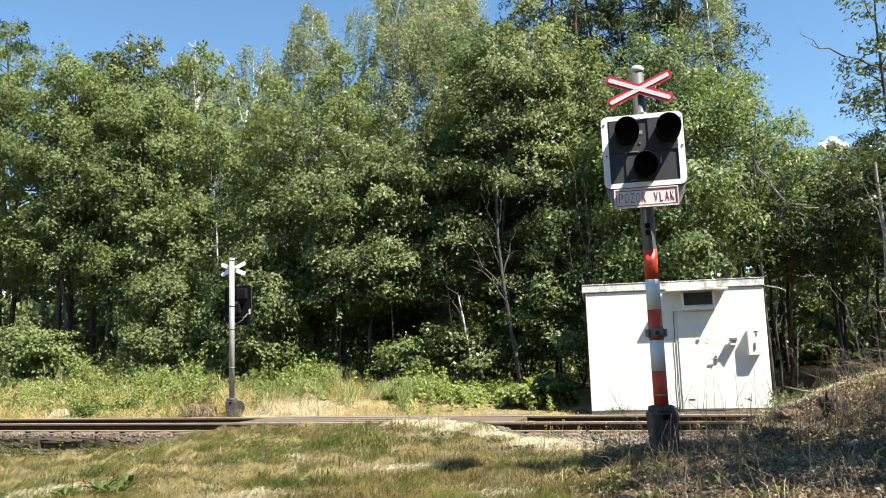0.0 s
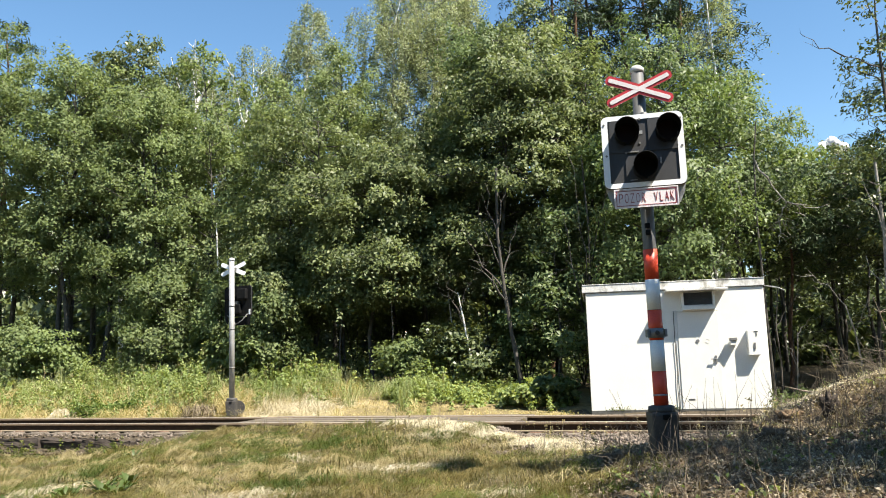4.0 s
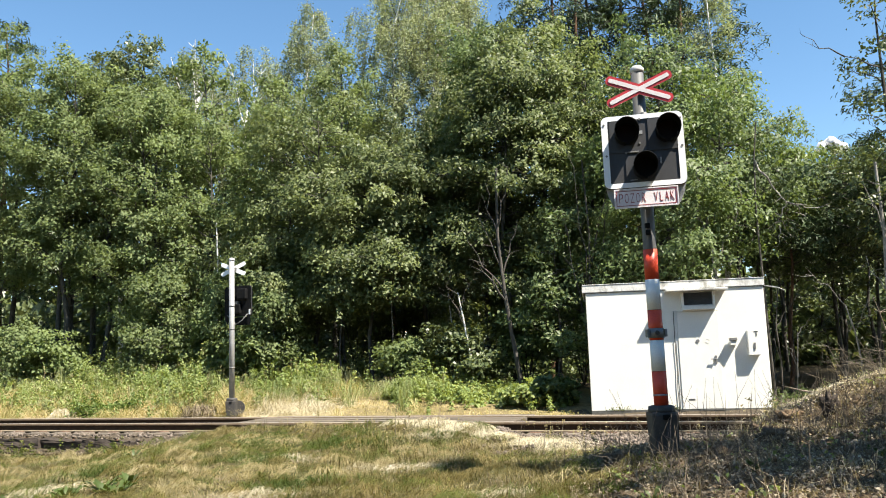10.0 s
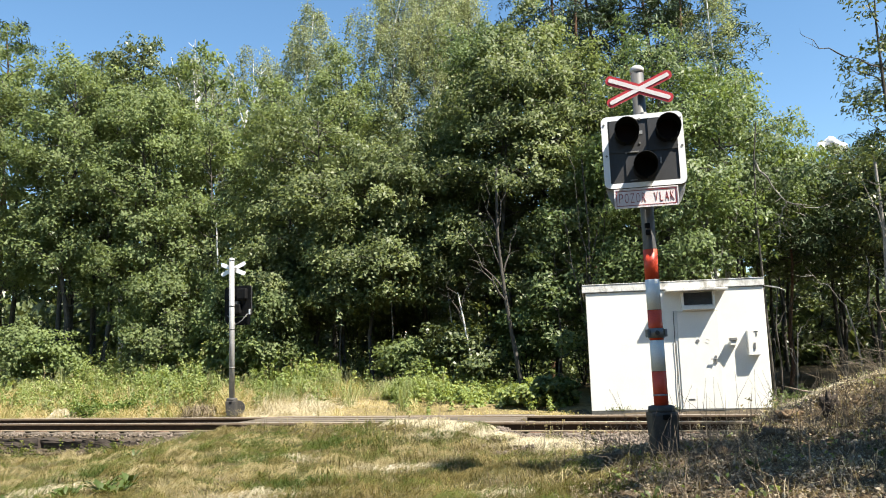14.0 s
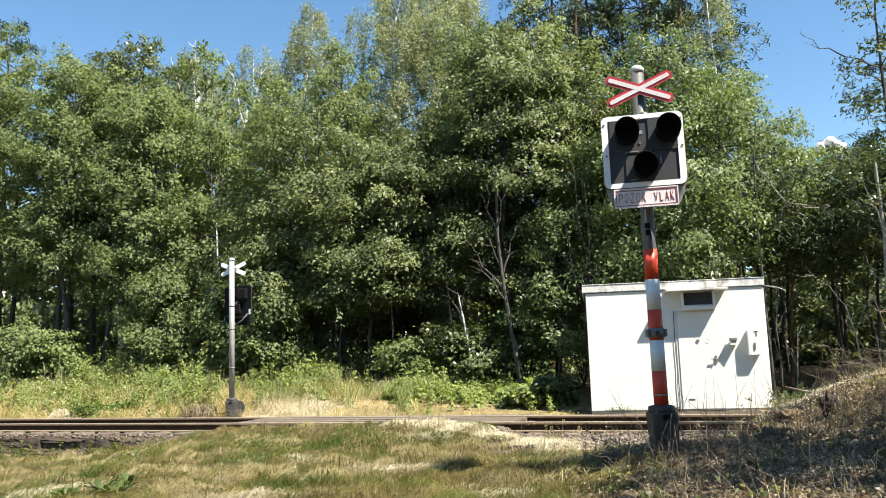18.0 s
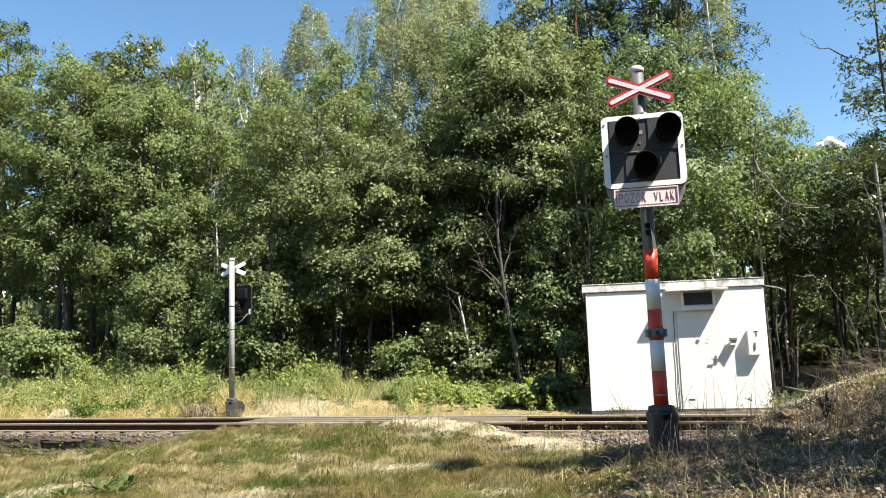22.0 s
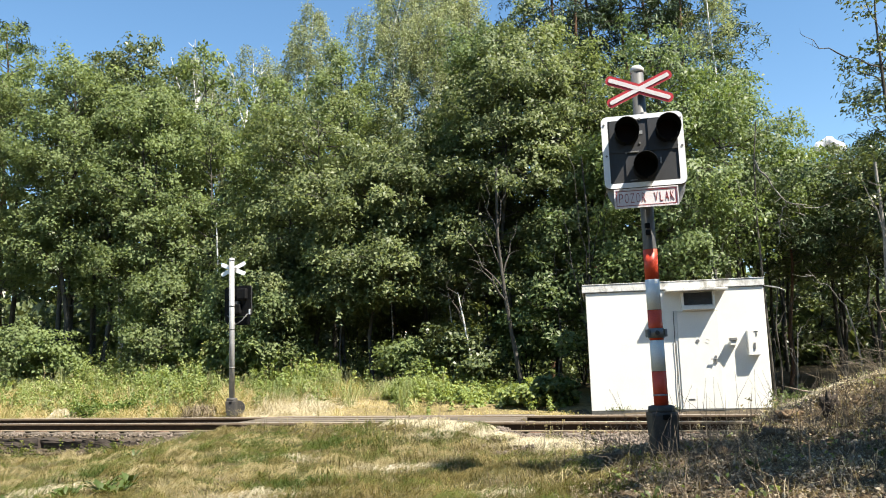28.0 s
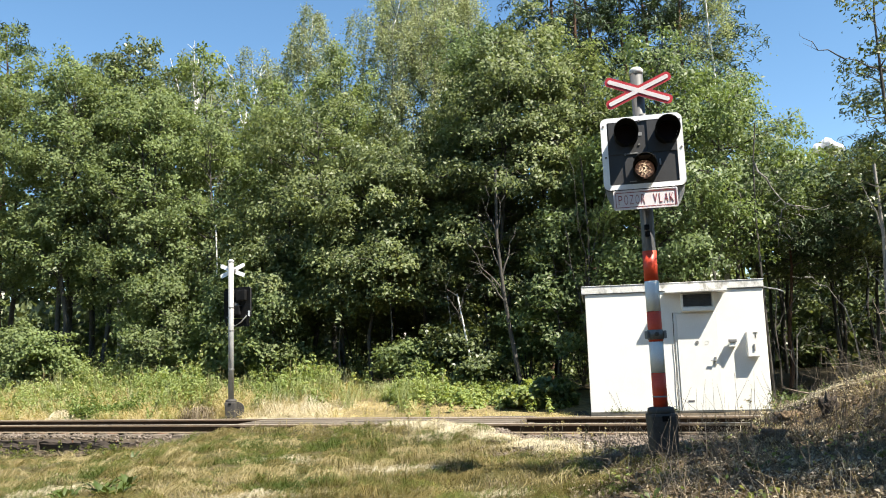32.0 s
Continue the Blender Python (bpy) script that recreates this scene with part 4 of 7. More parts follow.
            if kind == "alder":
                up = up + rng.normal(0, 0.35, (nl, 3)) + np.array([0, 0, 0.15])
            if kind == "birch":
                up = out * 0.7 + np.array([0, 0, 0.4]) + rng.normal(0, 0.55, (nl, 3))
            g.append((*leaf_quads(c, size * rng.uniform(0.6, 1.3, nl), up, rng, slim, 0.3), 0))
            tip = b0 + ax * Ls - np.array([0, 0, 0.2 * Ls])
            g.append((*tube_quads([b0, tip], [lr * 0.4, 0.003], 3), 1))
    for j, g in enumerate(sets):
        if g:
            az = (j + 0.5) / boughs * 2 * math.pi
            at = on_trunk(crown0 + 0.4 * (h - crown0))
            ob = mesh_part("bough", g, [M[leaf_m], M["bark"]], root, at)
            ob["kind"] = "stuff"
            if sway:
                SWAYING.append((ob, sway, rng.uniform(0, 6.28), rng.uniform(0.8, 1.25), bend))
    return root


ALDER = "leafy green alder at the forest edge above the meadow"
MAPLE = "broad dark green maple with layered foliage behind the track"
ASH = "bright green ash tree with feathery foliage above the hut"
BIRCH = "tall pale birch with hanging yellow-green twigs behind other trees"
PINE = "dark pine with a bare trunk deep in the wood"

# columns: x, y, height, crown from, crown radius, limbs, clumps, seed
ROWS = (
    # left: a close wall of foliage down to the weeds
    (ALDER, "alder", 0.35, (
        (-15.2, 26.3, 13.4, 3.4, 2.7, 36, 22, 1), (-13.4, 26.8, 11.8, 3.4, 2.3, 34, 20, 2), (-13.1, 27.6, 12.8, 4.0, 2.3, 26, 16, 3), (-11.4, 26.4, 11.1, 3.2, 2.3, 36, 20, 4),
        (-9.7, 25.9, 10.2, 1.4, 2.3, 36, 20, 5), (-7.7, 25.9, 9.5, 1.2, 2.2, 36, 20, 6), (-8.5, 28.6, 13.0, 5.0, 2.3, 28, 18, 7), (-5.7, 26.0, 9.7, 1.6, 2.1, 34, 18, 8),
        (-3.6, 27.2, 12.3, 3.0, 2.0, 34, 20, 9), (-17.6, 27.6, 13.6, 3.0, 2.8, 32, 16, 10), (-10.2, 28.5, 11.6, 5.0, 2.4, 26, 16, 12), (-15.6, 28.5, 12.6, 4.0, 2.6, 26, 16, 13), (-18.8, 28.0, 13.2, 2.0, 2.8, 24, 13, 15), (-12.6, 26.2, 12.0, 3.6, 2.3, 34, 18, 16), (-9.9, 26.6, 11.2, 2.8, 2.3, 34, 18, 18), (-6.7, 27.6, 11.6, 2.8, 2.2, 34, 18, 19), (-4.2, 30.6, 11.8, 4.0, 1.8, 34, 18, 58))),
    ("dark green oak crown rising behind lower trees", "oak", 0.3, ((-11.6, 29.0, 14.1, 6.0, 1.9, 54, 26, 14), (-13.0, 29.4, 13.5, 6.0, 1.8, 46, 24, 17), (-1.5, 25.2, 9.2, 4.0, 1.7, 34, 20, 20))),
    # middle: maples over a dark hollow
    (MAPLE, "maple", 0.3, (
        (-4.0, 24.0, 9.2, 3.6, 2.3, 38, 22, 21), (-2.1, 22.6, 7.5, 2.7, 2.0, 34, 22, 22), (-0.6, 23.2, 8.0, 3.0, 2.0, 40, 24, 23), (1.9, 21.8, 9.9, 3.2, 2.2, 46, 25, 24),
        (3.1, 22.4, 11.6, 2.6, 2.5, 50, 26, 25), (4.1, 21.4, 9.8, 2.4, 2.0, 44, 24, 26), (-5.0, 24.0, 6.8, 2.2, 1.7, 32, 20, 28), (-3.0, 23.6, 5.9, 2.6, 1.5, 28, 18, 29))),
    # bright crowns over the hut and in the middle
    (ASH, "ash", 0.45, (
        (1.1, 23.4, 11.4, 4.0, 2.2, 46, 26, 31), (3.7, 20.4, 5.9, 0.9, 1.5, 17, 16, 32), (5.1, 19.8, 7.7, 1.6, 1.8, 34, 20, 33), (6.1, 19.6, 9.4, 2.4, 1.9, 36, 22, 34), (7.8, 21.4, 8.9, 4.1, 2.0, 34, 20, 35),
        (9.7, 24.2, 8.5, 4.3, 2.1, 30, 18, 36), (11.8, 27.0, 8.6, 3.6, 2.2, 30, 16, 37))),
    ("slender dark green oak at the edge of the cutting", "oak", 0.55, (
        (10.35, 17.2, 10.2, 2.2, 1.25, 15, 14, 41), (11.9, 19.2, 6.3, 3.9, 2.0, 26, 18, 42), (12.6, 23.0, 6.7, 3.8, 2.2, 28, 16, 43), (14.3, 29.0, 8.4, 4.6, 2.4, 28, 14, 44), (14.6, 22.0, 9.0, 2.6, 2.6, 30, 14, 45), (13.4, 27.0, 7.9, 4.4, 2.2, 28, 16, 46), (12.2, 24.6, 6.4, 3.7, 1.9, 28, 16, 47))),
    # birches standing out above
    (BIRCH, "birch", 0.4, (
        (-11.0, 33.0, 15.2, 5.0, 1.9, 34, 20, 51), (-8.4, 33.0, 15.1, 5.0, 1.7, 34, 20, 52), (-5.85, 32.0, 16.6, 5.0, 1.55, 42, 24, 53), (-1.7, 30.0, 16.6, 5.0, 2.1, 46, 26, 54),
        (-0.4, 31.0, 17.6, 5.0, 2.5, 46, 26, 55), (1.5, 31.0, 17.0, 5.5, 2.2, 44, 24, 56), (-13.6, 33.0, 13.6, 4.0, 2.1, 34, 18, 57), (9.7, 26.4, 14.6, 7.5, 1.0, 12, 7, 59))),
    # pines rising at the back
    (PINE, "pine", 0.0, (
        (5.8, 28.6, 18.5, 7.0, 2.8, 40, 17, 61), (7.6, 28.0, 18.0, 7.0, 2.6, 40, 17, 62), (3.9, 29.0, 18.5, 8.0, 2.6, 36, 16, 63), (9.6, 30.0, 16.5, 5.0, 2.3, 40, 16, 64), (-17.4, 31.0, 15.6, 3.0, 2.5, 44, 20, 65), (15.6, 26.0, 11.0, 1.0, 2.6, 36, 14, 66),
        (4.9, 27.4, 17.2, 6.0, 2.2, 34, 16, 69), (6.7, 26.8, 17.4, 6.5, 2.2, 34, 16, 70), (8.5, 27.4, 16.0, 6.5, 2.0, 30, 14, 71), (12.0, 21.0, 6.6, 3.6, 2.2, 28, 14, 67), (9.6, 22.4, 6.6, 3.7, 1.6, 24, 14, 68))),
)
for label, kind, sway, rows in ROWS:
    for x, y, h, c0, r, nl, nc, seed in rows:
        lift = float(ground_z(x, y))
        tree(label, x, y, h - lift, max(0.5, c0 - 0.6 * lift), r * (0.74 if kind == "alder" else 1.0), kind, seed * 17, limbs=nl, clumps=nc, sway=sway, bend={34: -4.0, 35: -2.0, 33: -1.5, 41: 1.3}.get(seed, 0.0), boughs=4 if kind == "birch" else 3 if kind == "pine" else 5,
             tilt=0.5 if kind in ("birch", "alder") else 0.15 if kind == "pine" else 0.25, trunk_r=0.18 if kind == "pine" and h > 12 else 0.0, coarse=1.3 if y > 27.5 or x > 12.1 else 1.0, bulge=0.44 if kind == "alder" else 0.32 if kind in ("ash", "oak") else 0.48 if kind == "birch" else 0.45)
# young trees before the edge, leafy down to the weeds
for label, kind, x, y, h, c0, r, nl, nc, seed in (
    ("young bright green hornbeam standing before the wood", "alder", -8.7, 24.5, 4.3, 0.4, 1.1, 26, 18, 1401),
    ("young green hornbeam with low spreading boughs", "maple", -5.1, 22.9, 4.7, 1.3, 1.1, 26, 18, 1402),
    ("young bright green hornbeam standing before the wood", "alder", -13.4, 25.2, 2.7, 0.3, 0.8, 20, 16, 1403),
    ("young bright green hornbeam standing before the wood", "alder", -6.7, 23.5, 3.9, 0.6, 0.8, 22, 16, 1405),
    ("young green hornbeam with low spreading boughs", "alder", -4.7, 22.1, 3.3, 0.6, 0.8, 20, 16, 1409),
    ("slender young ash beside the white hut", "ash", 2.75, 19.7, 4.3, 0.9, 0.95, 11, 12, 1406),
    ("young green maple with low spreading boughs", "maple", -2.9, 22.0, 5.2, 2.3, 1.0, 20, 16, 1407),
    ("young green maple with low spreading boughs", "maple", -1.4, 21.6, 4.9, 2.5, 0.95, 18, 16, 1408),
):
    lift = float(ground_z(x, y))
    tree(label, x, y, h - lift, c0, r, kind, seed, limbs=nl, clumps=nc, sway=0.4, boughs=3, trunk_r=0.035, bulge=0.4)
# the wood behind: plainer trees that close the view
for k in range(14):
    rng0 = random.Random(900 + k)
    tx = -26 + k * 3.4 + rng0.uniform(-0.8, 0.8)
    ty = 35 + (k % 3) * 3.0
    tree("dim green filler tree closing and shading the wood", tx, ty, 11 + rng0.uniform(-1, 1.5) - (4.0 if tx > 11 else 0), 0.6, 2.6, "maple" if k % 2 else "alder", 700 + k, limbs=22, clumps=8, boughs=1, coarse=1.8)


def far_woods():
    """Foliage of the deep wood, too far in to be told apart."""
    rng = np.random.default_rng(77)
    n = 28000
    x = rng.uniform(-48, 42, n)
    y = rng.uniform(43, 52, n)
    top = np.where(x > 17, 6.5, 10.5) + 1.6 * np.sin(x * 0.9) + 0.8 * np.sin(x * 2.3)
    z = rng.uniform(0, 1, n) * top
    up = np.array([0, -0.4, 0.7]) + rng.normal(0, 0.5, (n, 3))
    v, f = leaf_quads(np.stack([x, y, z], -1), rng.uniform(0.5, 1.0, n), up, rng, 0.8)
    m = 16000
    x2, y2, z2 = rng.uniform(-34, 22, m), rng.uniform(35, 42, m), rng.uniform(0.2, 4.5, m)
    v2, f2 = leaf_quads(np.stack([x2, y2, z2], -1), rng.uniform(0.35, 0.7, m), np.array([0, -0.5, 0.6]) + rng.normal(0, 0.5, (m, 3)), rng, 0.8)
    v, f = np.concatenate([v, v2]), np.concatenate([f, f2 + len(v)])
    tagged(new("far_woods", array_mesh("far_woods", v, f, M["leaf_oak"])), "dark mass of foliage deep in the wood", "woods", kind="stuff")


far_woods()


def woods_behind():
    """The wood on the near side of the line, behind and beside the place of the camera."""
    rng = np.random.default_rng(78)
    n = 11000
    a = rng.uniform(-1.75, 1.15, n)
    r = rng.uniform(9.5, 15, n)
    x, y = 1.0 - np.sin(a) * r * 1.5, 1.0 - np.cos(a) * r
    z = rng.uniform(0, 1, n) * (8.0 + 1.5 * np.sin(a * 9))
    up = np.array([0, 0.3, 0.7]) + rng.normal(0, 0.5, (n, 3))
    v, f = leaf_quads(np.stack([x, y, z], -1), rng.uniform(0.5, 1.0, n), up, rng, 0.8)
    tagged(new("near_woods", array_mesh("near_woods", v, f, M["leaf_oak"])), "green mass of the wood on the near side", "woods", kind="stuff")


woods_behind()

# unseen trees added beside and behind the camera to shade bank, grass, pole and wood
tree("unseen leafy tree added on the bank to shade the slope", 6.9, 4.4, 5.9, 3.5, 1.9, "maple", 811, limbs=16, clumps=7, boughs=2, coarse=1.2)
tree("unseen leafy tree added to shade the signal's pole and the bank", 4.65, 5.6, 5.05, 4.25, 0.45, "maple", 812, limbs=12, clumps=18, boughs=1)
tree("unseen leafy tree added to shade the signal's pole and the bank", 5.75, 3.8, 5.6, 3.5, 1.55, "maple", 818, limbs=14, clumps=7, boughs=1, coarse=1.2)
tree("unseen leafy tree added to shade the wood beside the cutting", 13.6, 10.6, 9.0, 2.0, 2.9, "maple", 815, limbs=30, clumps=12, boughs=1, coarse=1.6)
tree("unseen leafy tree added to shade the wood beside the cutting", 16.4, 16.4, 10.0, 1.5, 2.8, "oak", 816, limbs=30, clumps=12, boughs=1, coarse=1.6)
tree("unseen leafy tree added to shade the wood beside the cutting", 15.5, 20.4, 12.0, 1.5, 2.5, "oak", 819, limbs=36, clumps=14, boughs=1, coarse=1.7)
tree("unseen leafy tree added to shade the wood beside the cutting", 13.0, 16.0, 8.2, 3.4, 2.1, "oak", 820, limbs=28, clumps=14, boughs=1, coarse=1.4)
# mostly out of view, added to keep sun off the wood right of the hut
for x, y, h, r in ((18.5, 24.0, 11.0, 3.0), (20.5, 28.0, 11.0, 3.0), (18.2, 30.0, 8.3, 2.4), (22.0, 33.0, 11.0, 3.0), (16.2, 32.5, 8.0, 2.4), (19.8, 36.5, 9.5, 3.0), (23.6, 39.0, 10.0, 3.2), (17.2, 36.0, 8.6, 2.6)):
    tree("dim green filler tree closing and shading the wood", x, y, h, 1.5, r, "oak", int(x * 40), limbs=30, clumps=12, boughs=1, coarse=1.8)
# high crowns added to block sun and sky above the dark hollow
for x, y, h, r in ((11.2, 29.5, 7.6, 2.2), (13.2, 31.0, 7.8, 2.4), (15.2, 28.2, 7.4, 2.3), (10.7, 26.4, 7.0, 1.9), (14.2, 24.8, 7.0, 2.0)):
    tree("dim green filler tree closing and shading the wood", x, y, h, 4.6, r, "oak", int(x * 41), limbs=26, clumps=12, boughs=1, coarse=1.6)
tree("unseen leafy tree added further along to shade the bank", 12.4, 6.2, 11.0, 3.5, 3.0, "maple", 813, limbs=34, clumps=16, boughs=2, coarse=1.6)
tree("unseen leafy tree added to shade the lower bank", 7.3, 2.6, 7.2, 4.0, 1.7, "maple", 817, limbs=16, clumps=11, boughs=1, coarse=1.4)


def blades(name, n, area, height, width, material, seed, label, category, keep=None, bend=0.6, flat=0.0, tuft=0, spread=0.05):
    """Grass: bent tapering blades scattered over area (x0, x1, y0, y1), joined."""
    rng = np.random.default_rng(seed)
    x, y = rng.uniform(area[0], area[1], n), rng.uniform(area[2], area[3], n)
    if keep is not None:
        ok = keep(x, y, rng)
        x, y = x[ok], y[ok]
    grow = 1.0
    if tuft:
        grow = np.repeat(rng.uniform(0.55, 1.35, len(x)), tuft)
        x, y = np.repeat(x, tuft) + rng.normal(0, spread, len(x) * tuft), np.repeat(y, tuft) + rng.normal(0, spread, len(x) * tuft)
    n = len(x)
    clump = 0.75 + 0.4 * np.sin(x * 3.7 + 1.1 * np.sin(y * 2.9)) * np.sin(y * 4.1 + 0.7) + 0.25 * np.sin(x * 11.3 + 1.9 * np.sin(y * 5.9)) * np.sin(y * 9.1 + 1.3 * np.sin(x * 4.7))
    hgt = rng.uniform(height[0], height[1], n) * np.maximum(clump, 0.12) * grow
    az = rng.uniform(0, 2 * np.pi, n)
    d = np.stack([np.cos(az), np.sin(az), np.zeros(n)], -1)
    s = np.stack([-np.sin(az), np.cos(az), np.zeros(n)], -1)
    w = (rng.uniform(0.6, 1.4, n) * width)[:, None]
    k = rng.uniform(0.15, 1.0, n)[:, None] * bend
    up = np.array([0, 0, 1.0])
    p0 = np.stack([x, y, ground_z(x, y) - 0.01], -1)
    h3 = hgt[:, None]
    p1 = p0 + up * h3 * (0.6 - 0.3 * flat) + d * h3 * k * 0.3
    p2 = p0 + up * h3 * (1 - 0.35 * k - 0.55 * flat) + d * h3 * (k + flat * 0.5)
    v = np.stack([p0 - s * w / 2, p0 + s * w / 2, p1 + s * w * 0.4, p1 - s * w * 0.4, p2 + s * w * 0.1, p2 - s * w * 0.1], 1).reshape(-1, 3)
    i = np.arange(n)[:, None] * 6
    f = np.concatenate([i + np.array([[0, 1, 2, 3]]), i + np.array([[3, 2, 4, 5]])])
    ob = new(name, array_mesh(name, v, f, M[material]))
    return tagged(ob, label, category, kind="stuff")


def near_side(x, y, rng):
    s, d = track_coords(x, y)
    edge = np.where((s > CROSS0) & (s < CROSS1 - 0.1), -0.11, -1.62 + 0.15 * np.sin(s * 3.3) + rng.normal(0, 0.22, len(x)))
    return (d < edge) & (x < 1.6 + 0.5 * np.sin(y * 2.1) + rng.normal(0, 0.35, len(x))) & (x > -0.62 * y - 0.6)


def far_side(x, y, rng):
    s, d = track_coords(x, y)
    return (d > 2.5) & (d < 9.5) & ~((x > 2.7) & (x < 7) & (y > 15.5)) & (x < 8.5)


def far_path(x, y, rng):
    """The trodden way beyond the crossing, where grass stays short."""
    s, d = track_coords(x, y)
    c = -2.6 - 0.34 * (d - 2.5)
    free = (((x + 8.8) / 0.8) ** 2 + ((y - 20.3) / 0.6) ** 2 > 1) & ((np.hypot(x + 5.09, y - 19.0) > 0.5) & ~((np.abs(x + 5.0) < 0.4) & (d < 3.6))) & ~((np.abs(x + 3.6) < 0.95) & (d < 4.4))
    return far_side(x, y, rng) & free & (np.abs(s - c) > 1.3 + rng.normal(0, 0.45, len(x)))


def patchy(level, fx=1.0, shift=0.0):
    """Keeps blades of the near side only where a broad pattern is above level."""
    def keep(x, y, rng):
        w = np.sin(x * 1.9 * fx + 1.3 * np.sin(y * 1.3 * fx + shift)) * np.sin(y * 2.3 * fx + 0.8 * np.sin(x * 1.1 + shift)) + 0.4 * np.sin(x * 5.1 + y * 3.3 + shift)
        return near_side(x, y, rng) & (w + rng.normal(0, 0.22, len(x)) > level)
    return keep


def in_path(x, y, rng):
    s, d = track_coords(x, y)
    return far_side(x, y, rng) & (np.abs(s - (-2.6 - 0.34 * (d - 2.5))) < 2.0 + rng.normal(0, 0.5, len(x))) | (far_side(x, y, rng) & (d < 3.6 + rng.normal(0, 0.3, len(x))))


def heap(*spots):
    def keep(x, y, rng):
        ok = np.zeros(len(x), bool)
        for cx, cy, rx, ry in spots:
            ok |= ((x - cx) / rx) ** 2 + ((y - cy) / ry) ** 2 < rng.uniform(0.1, 1.0, len(x))
        return ok
    return keep


blades("mown_grass", 8400, (-9.3, 2.4, 5.6, 16.4), (0.05, 0.15), 0.006, "grass_dry", 1, "dry mown straw-coloured grass beside the track", "grass", near_side, 1.4, 0.75, tuft=7, spread=0.07)
blades("short_grass", 8200, (-9.3, 2.4, 5.6, 16.4), (0.04, 0.13), 0.006, "grass_green", 2, "short patchy green grass on the track to the crossing", "grass", patchy(-0.4, 0.8), 1.2, 0.7, tuft=6, spread=0.06)
blades("straw_swath", 2600, (-9.5, 2.2, 5.2, 17.0), (0.12, 0.34), 0.005, "straw_dull", 8, "bleached cut straw lying in swaths on the grass", "straw", patchy(0.35, 0.7, 2.0), 1.3, 0.9, tuft=12, spread=0.09)
blades("brown_thatch", 3600, (-9.5, 2.2, 5.2, 17.0), (0.06, 0.2), 0.007, "litter", 10, "brown withered thatch between the grass tufts", "grass", patchy(-0.1, 1.1, 5.0), 1.3, 0.8, tuft=10, spread=0.08)
blades("dry_tufts", 800, (-9.5, 2.2, 5.2, 17.0), (0.12, 0.28), 0.005, "grass_dry", 9, "taller dry tufts left standing in the mown grass", "grass", patchy(0.5, 1.4, 4.0), 1.3, 0.6, tuft=16, spread=0.05)
blades("tall_dry_grass", 260, (-9.5, 2.0, 11.0, 17.0), (0.08, 0.24), 0.005, "straw_dull", 3, "tall bleached grass stems before the rails", "grass",
       lambda x, y, rng: near_side(x, y, rng) & (track_coords(x, y)[1] > -1.7), 0.7, 0.1, tuft=12, spread=0.08)
def strands(p0, p1, p2, width, rng):
    """Thin two-jointed blades through three rows of points."""
    n = len(p0)
    az = rng.uniform(0, 2 * np.pi, n)
    s = np.stack([np.cos(az), np.sin(az), rng.uniform(-0.3, 0.3, n)], -1) * (width * rng.uniform(0.6, 1.4, n))[:, None] * 0.5
    v = np.stack([p0 - s, p0 + s, p1 + s * 0.8, p1 - s * 0.8, p2 + s * 0.25, p2 - s * 0.25], 1).reshape(-1, 3)
    i = np.arange(n)[:, None] * 6
    return v, np.concatenate([i + np.array([[0, 1, 2, 3]]), i + np.array([[3, 2, 4, 5]])])


def tussocks(name, n, area, spread, height, per, width, material, seed, label, keep):
    """Lodged grass: blades that arch out of common roots and hang over."""
    rng = np.random.default_rng(seed)
    x, y = rng.uniform(area[0], area[1], n), rng.uniform(area[2], area[3], n)
    ok = keep(x, y, rng)
    x, y = x[ok], y[ok]
    n = len(x)
    r0, h0 = rng.uniform(spread[0], spread[1], n), rng.uniform(height[0], height[1], n)
    comb = rng.uniform(0, 2 * np.pi, n)
    rep = lambda a: np.repeat(a, per)
    x, y, r, h = rep(x), rep(y), rep(r0) * rng.uniform(0.4, 1.15, n * per), rep(h0) * rng.uniform(0.45, 1.15, n * per)
    az = rep(comb) + rng.normal(0, 1.5, n * per)
    d = np.stack([np.cos(az), np.sin(az), np.zeros(n * per)], -1)
    root = rng.normal(0, 0.22, (n * per, 2)) * r[:, None]
    p0 = np.stack([x + root[:, 0], y + root[:, 1], ground_z(x + root[:, 0], y + root[:, 1]) - 0.01], -1)
    up = np.array([0, 0, 1.0])
    p1 = p0 + d * (r * 0.4)[:, None] + up * h[:, None] * 0.9
    p2 = p0 + d * r[:, None] + up * (h * rng.uniform(0.15, 1.0, n * per))[:, None]
    v, f = strands(p0, p1, p2, width, rng)
    return tagged(new(name, array_mesh(name, v, f, M[material])), label, "grass", kind="stuff")


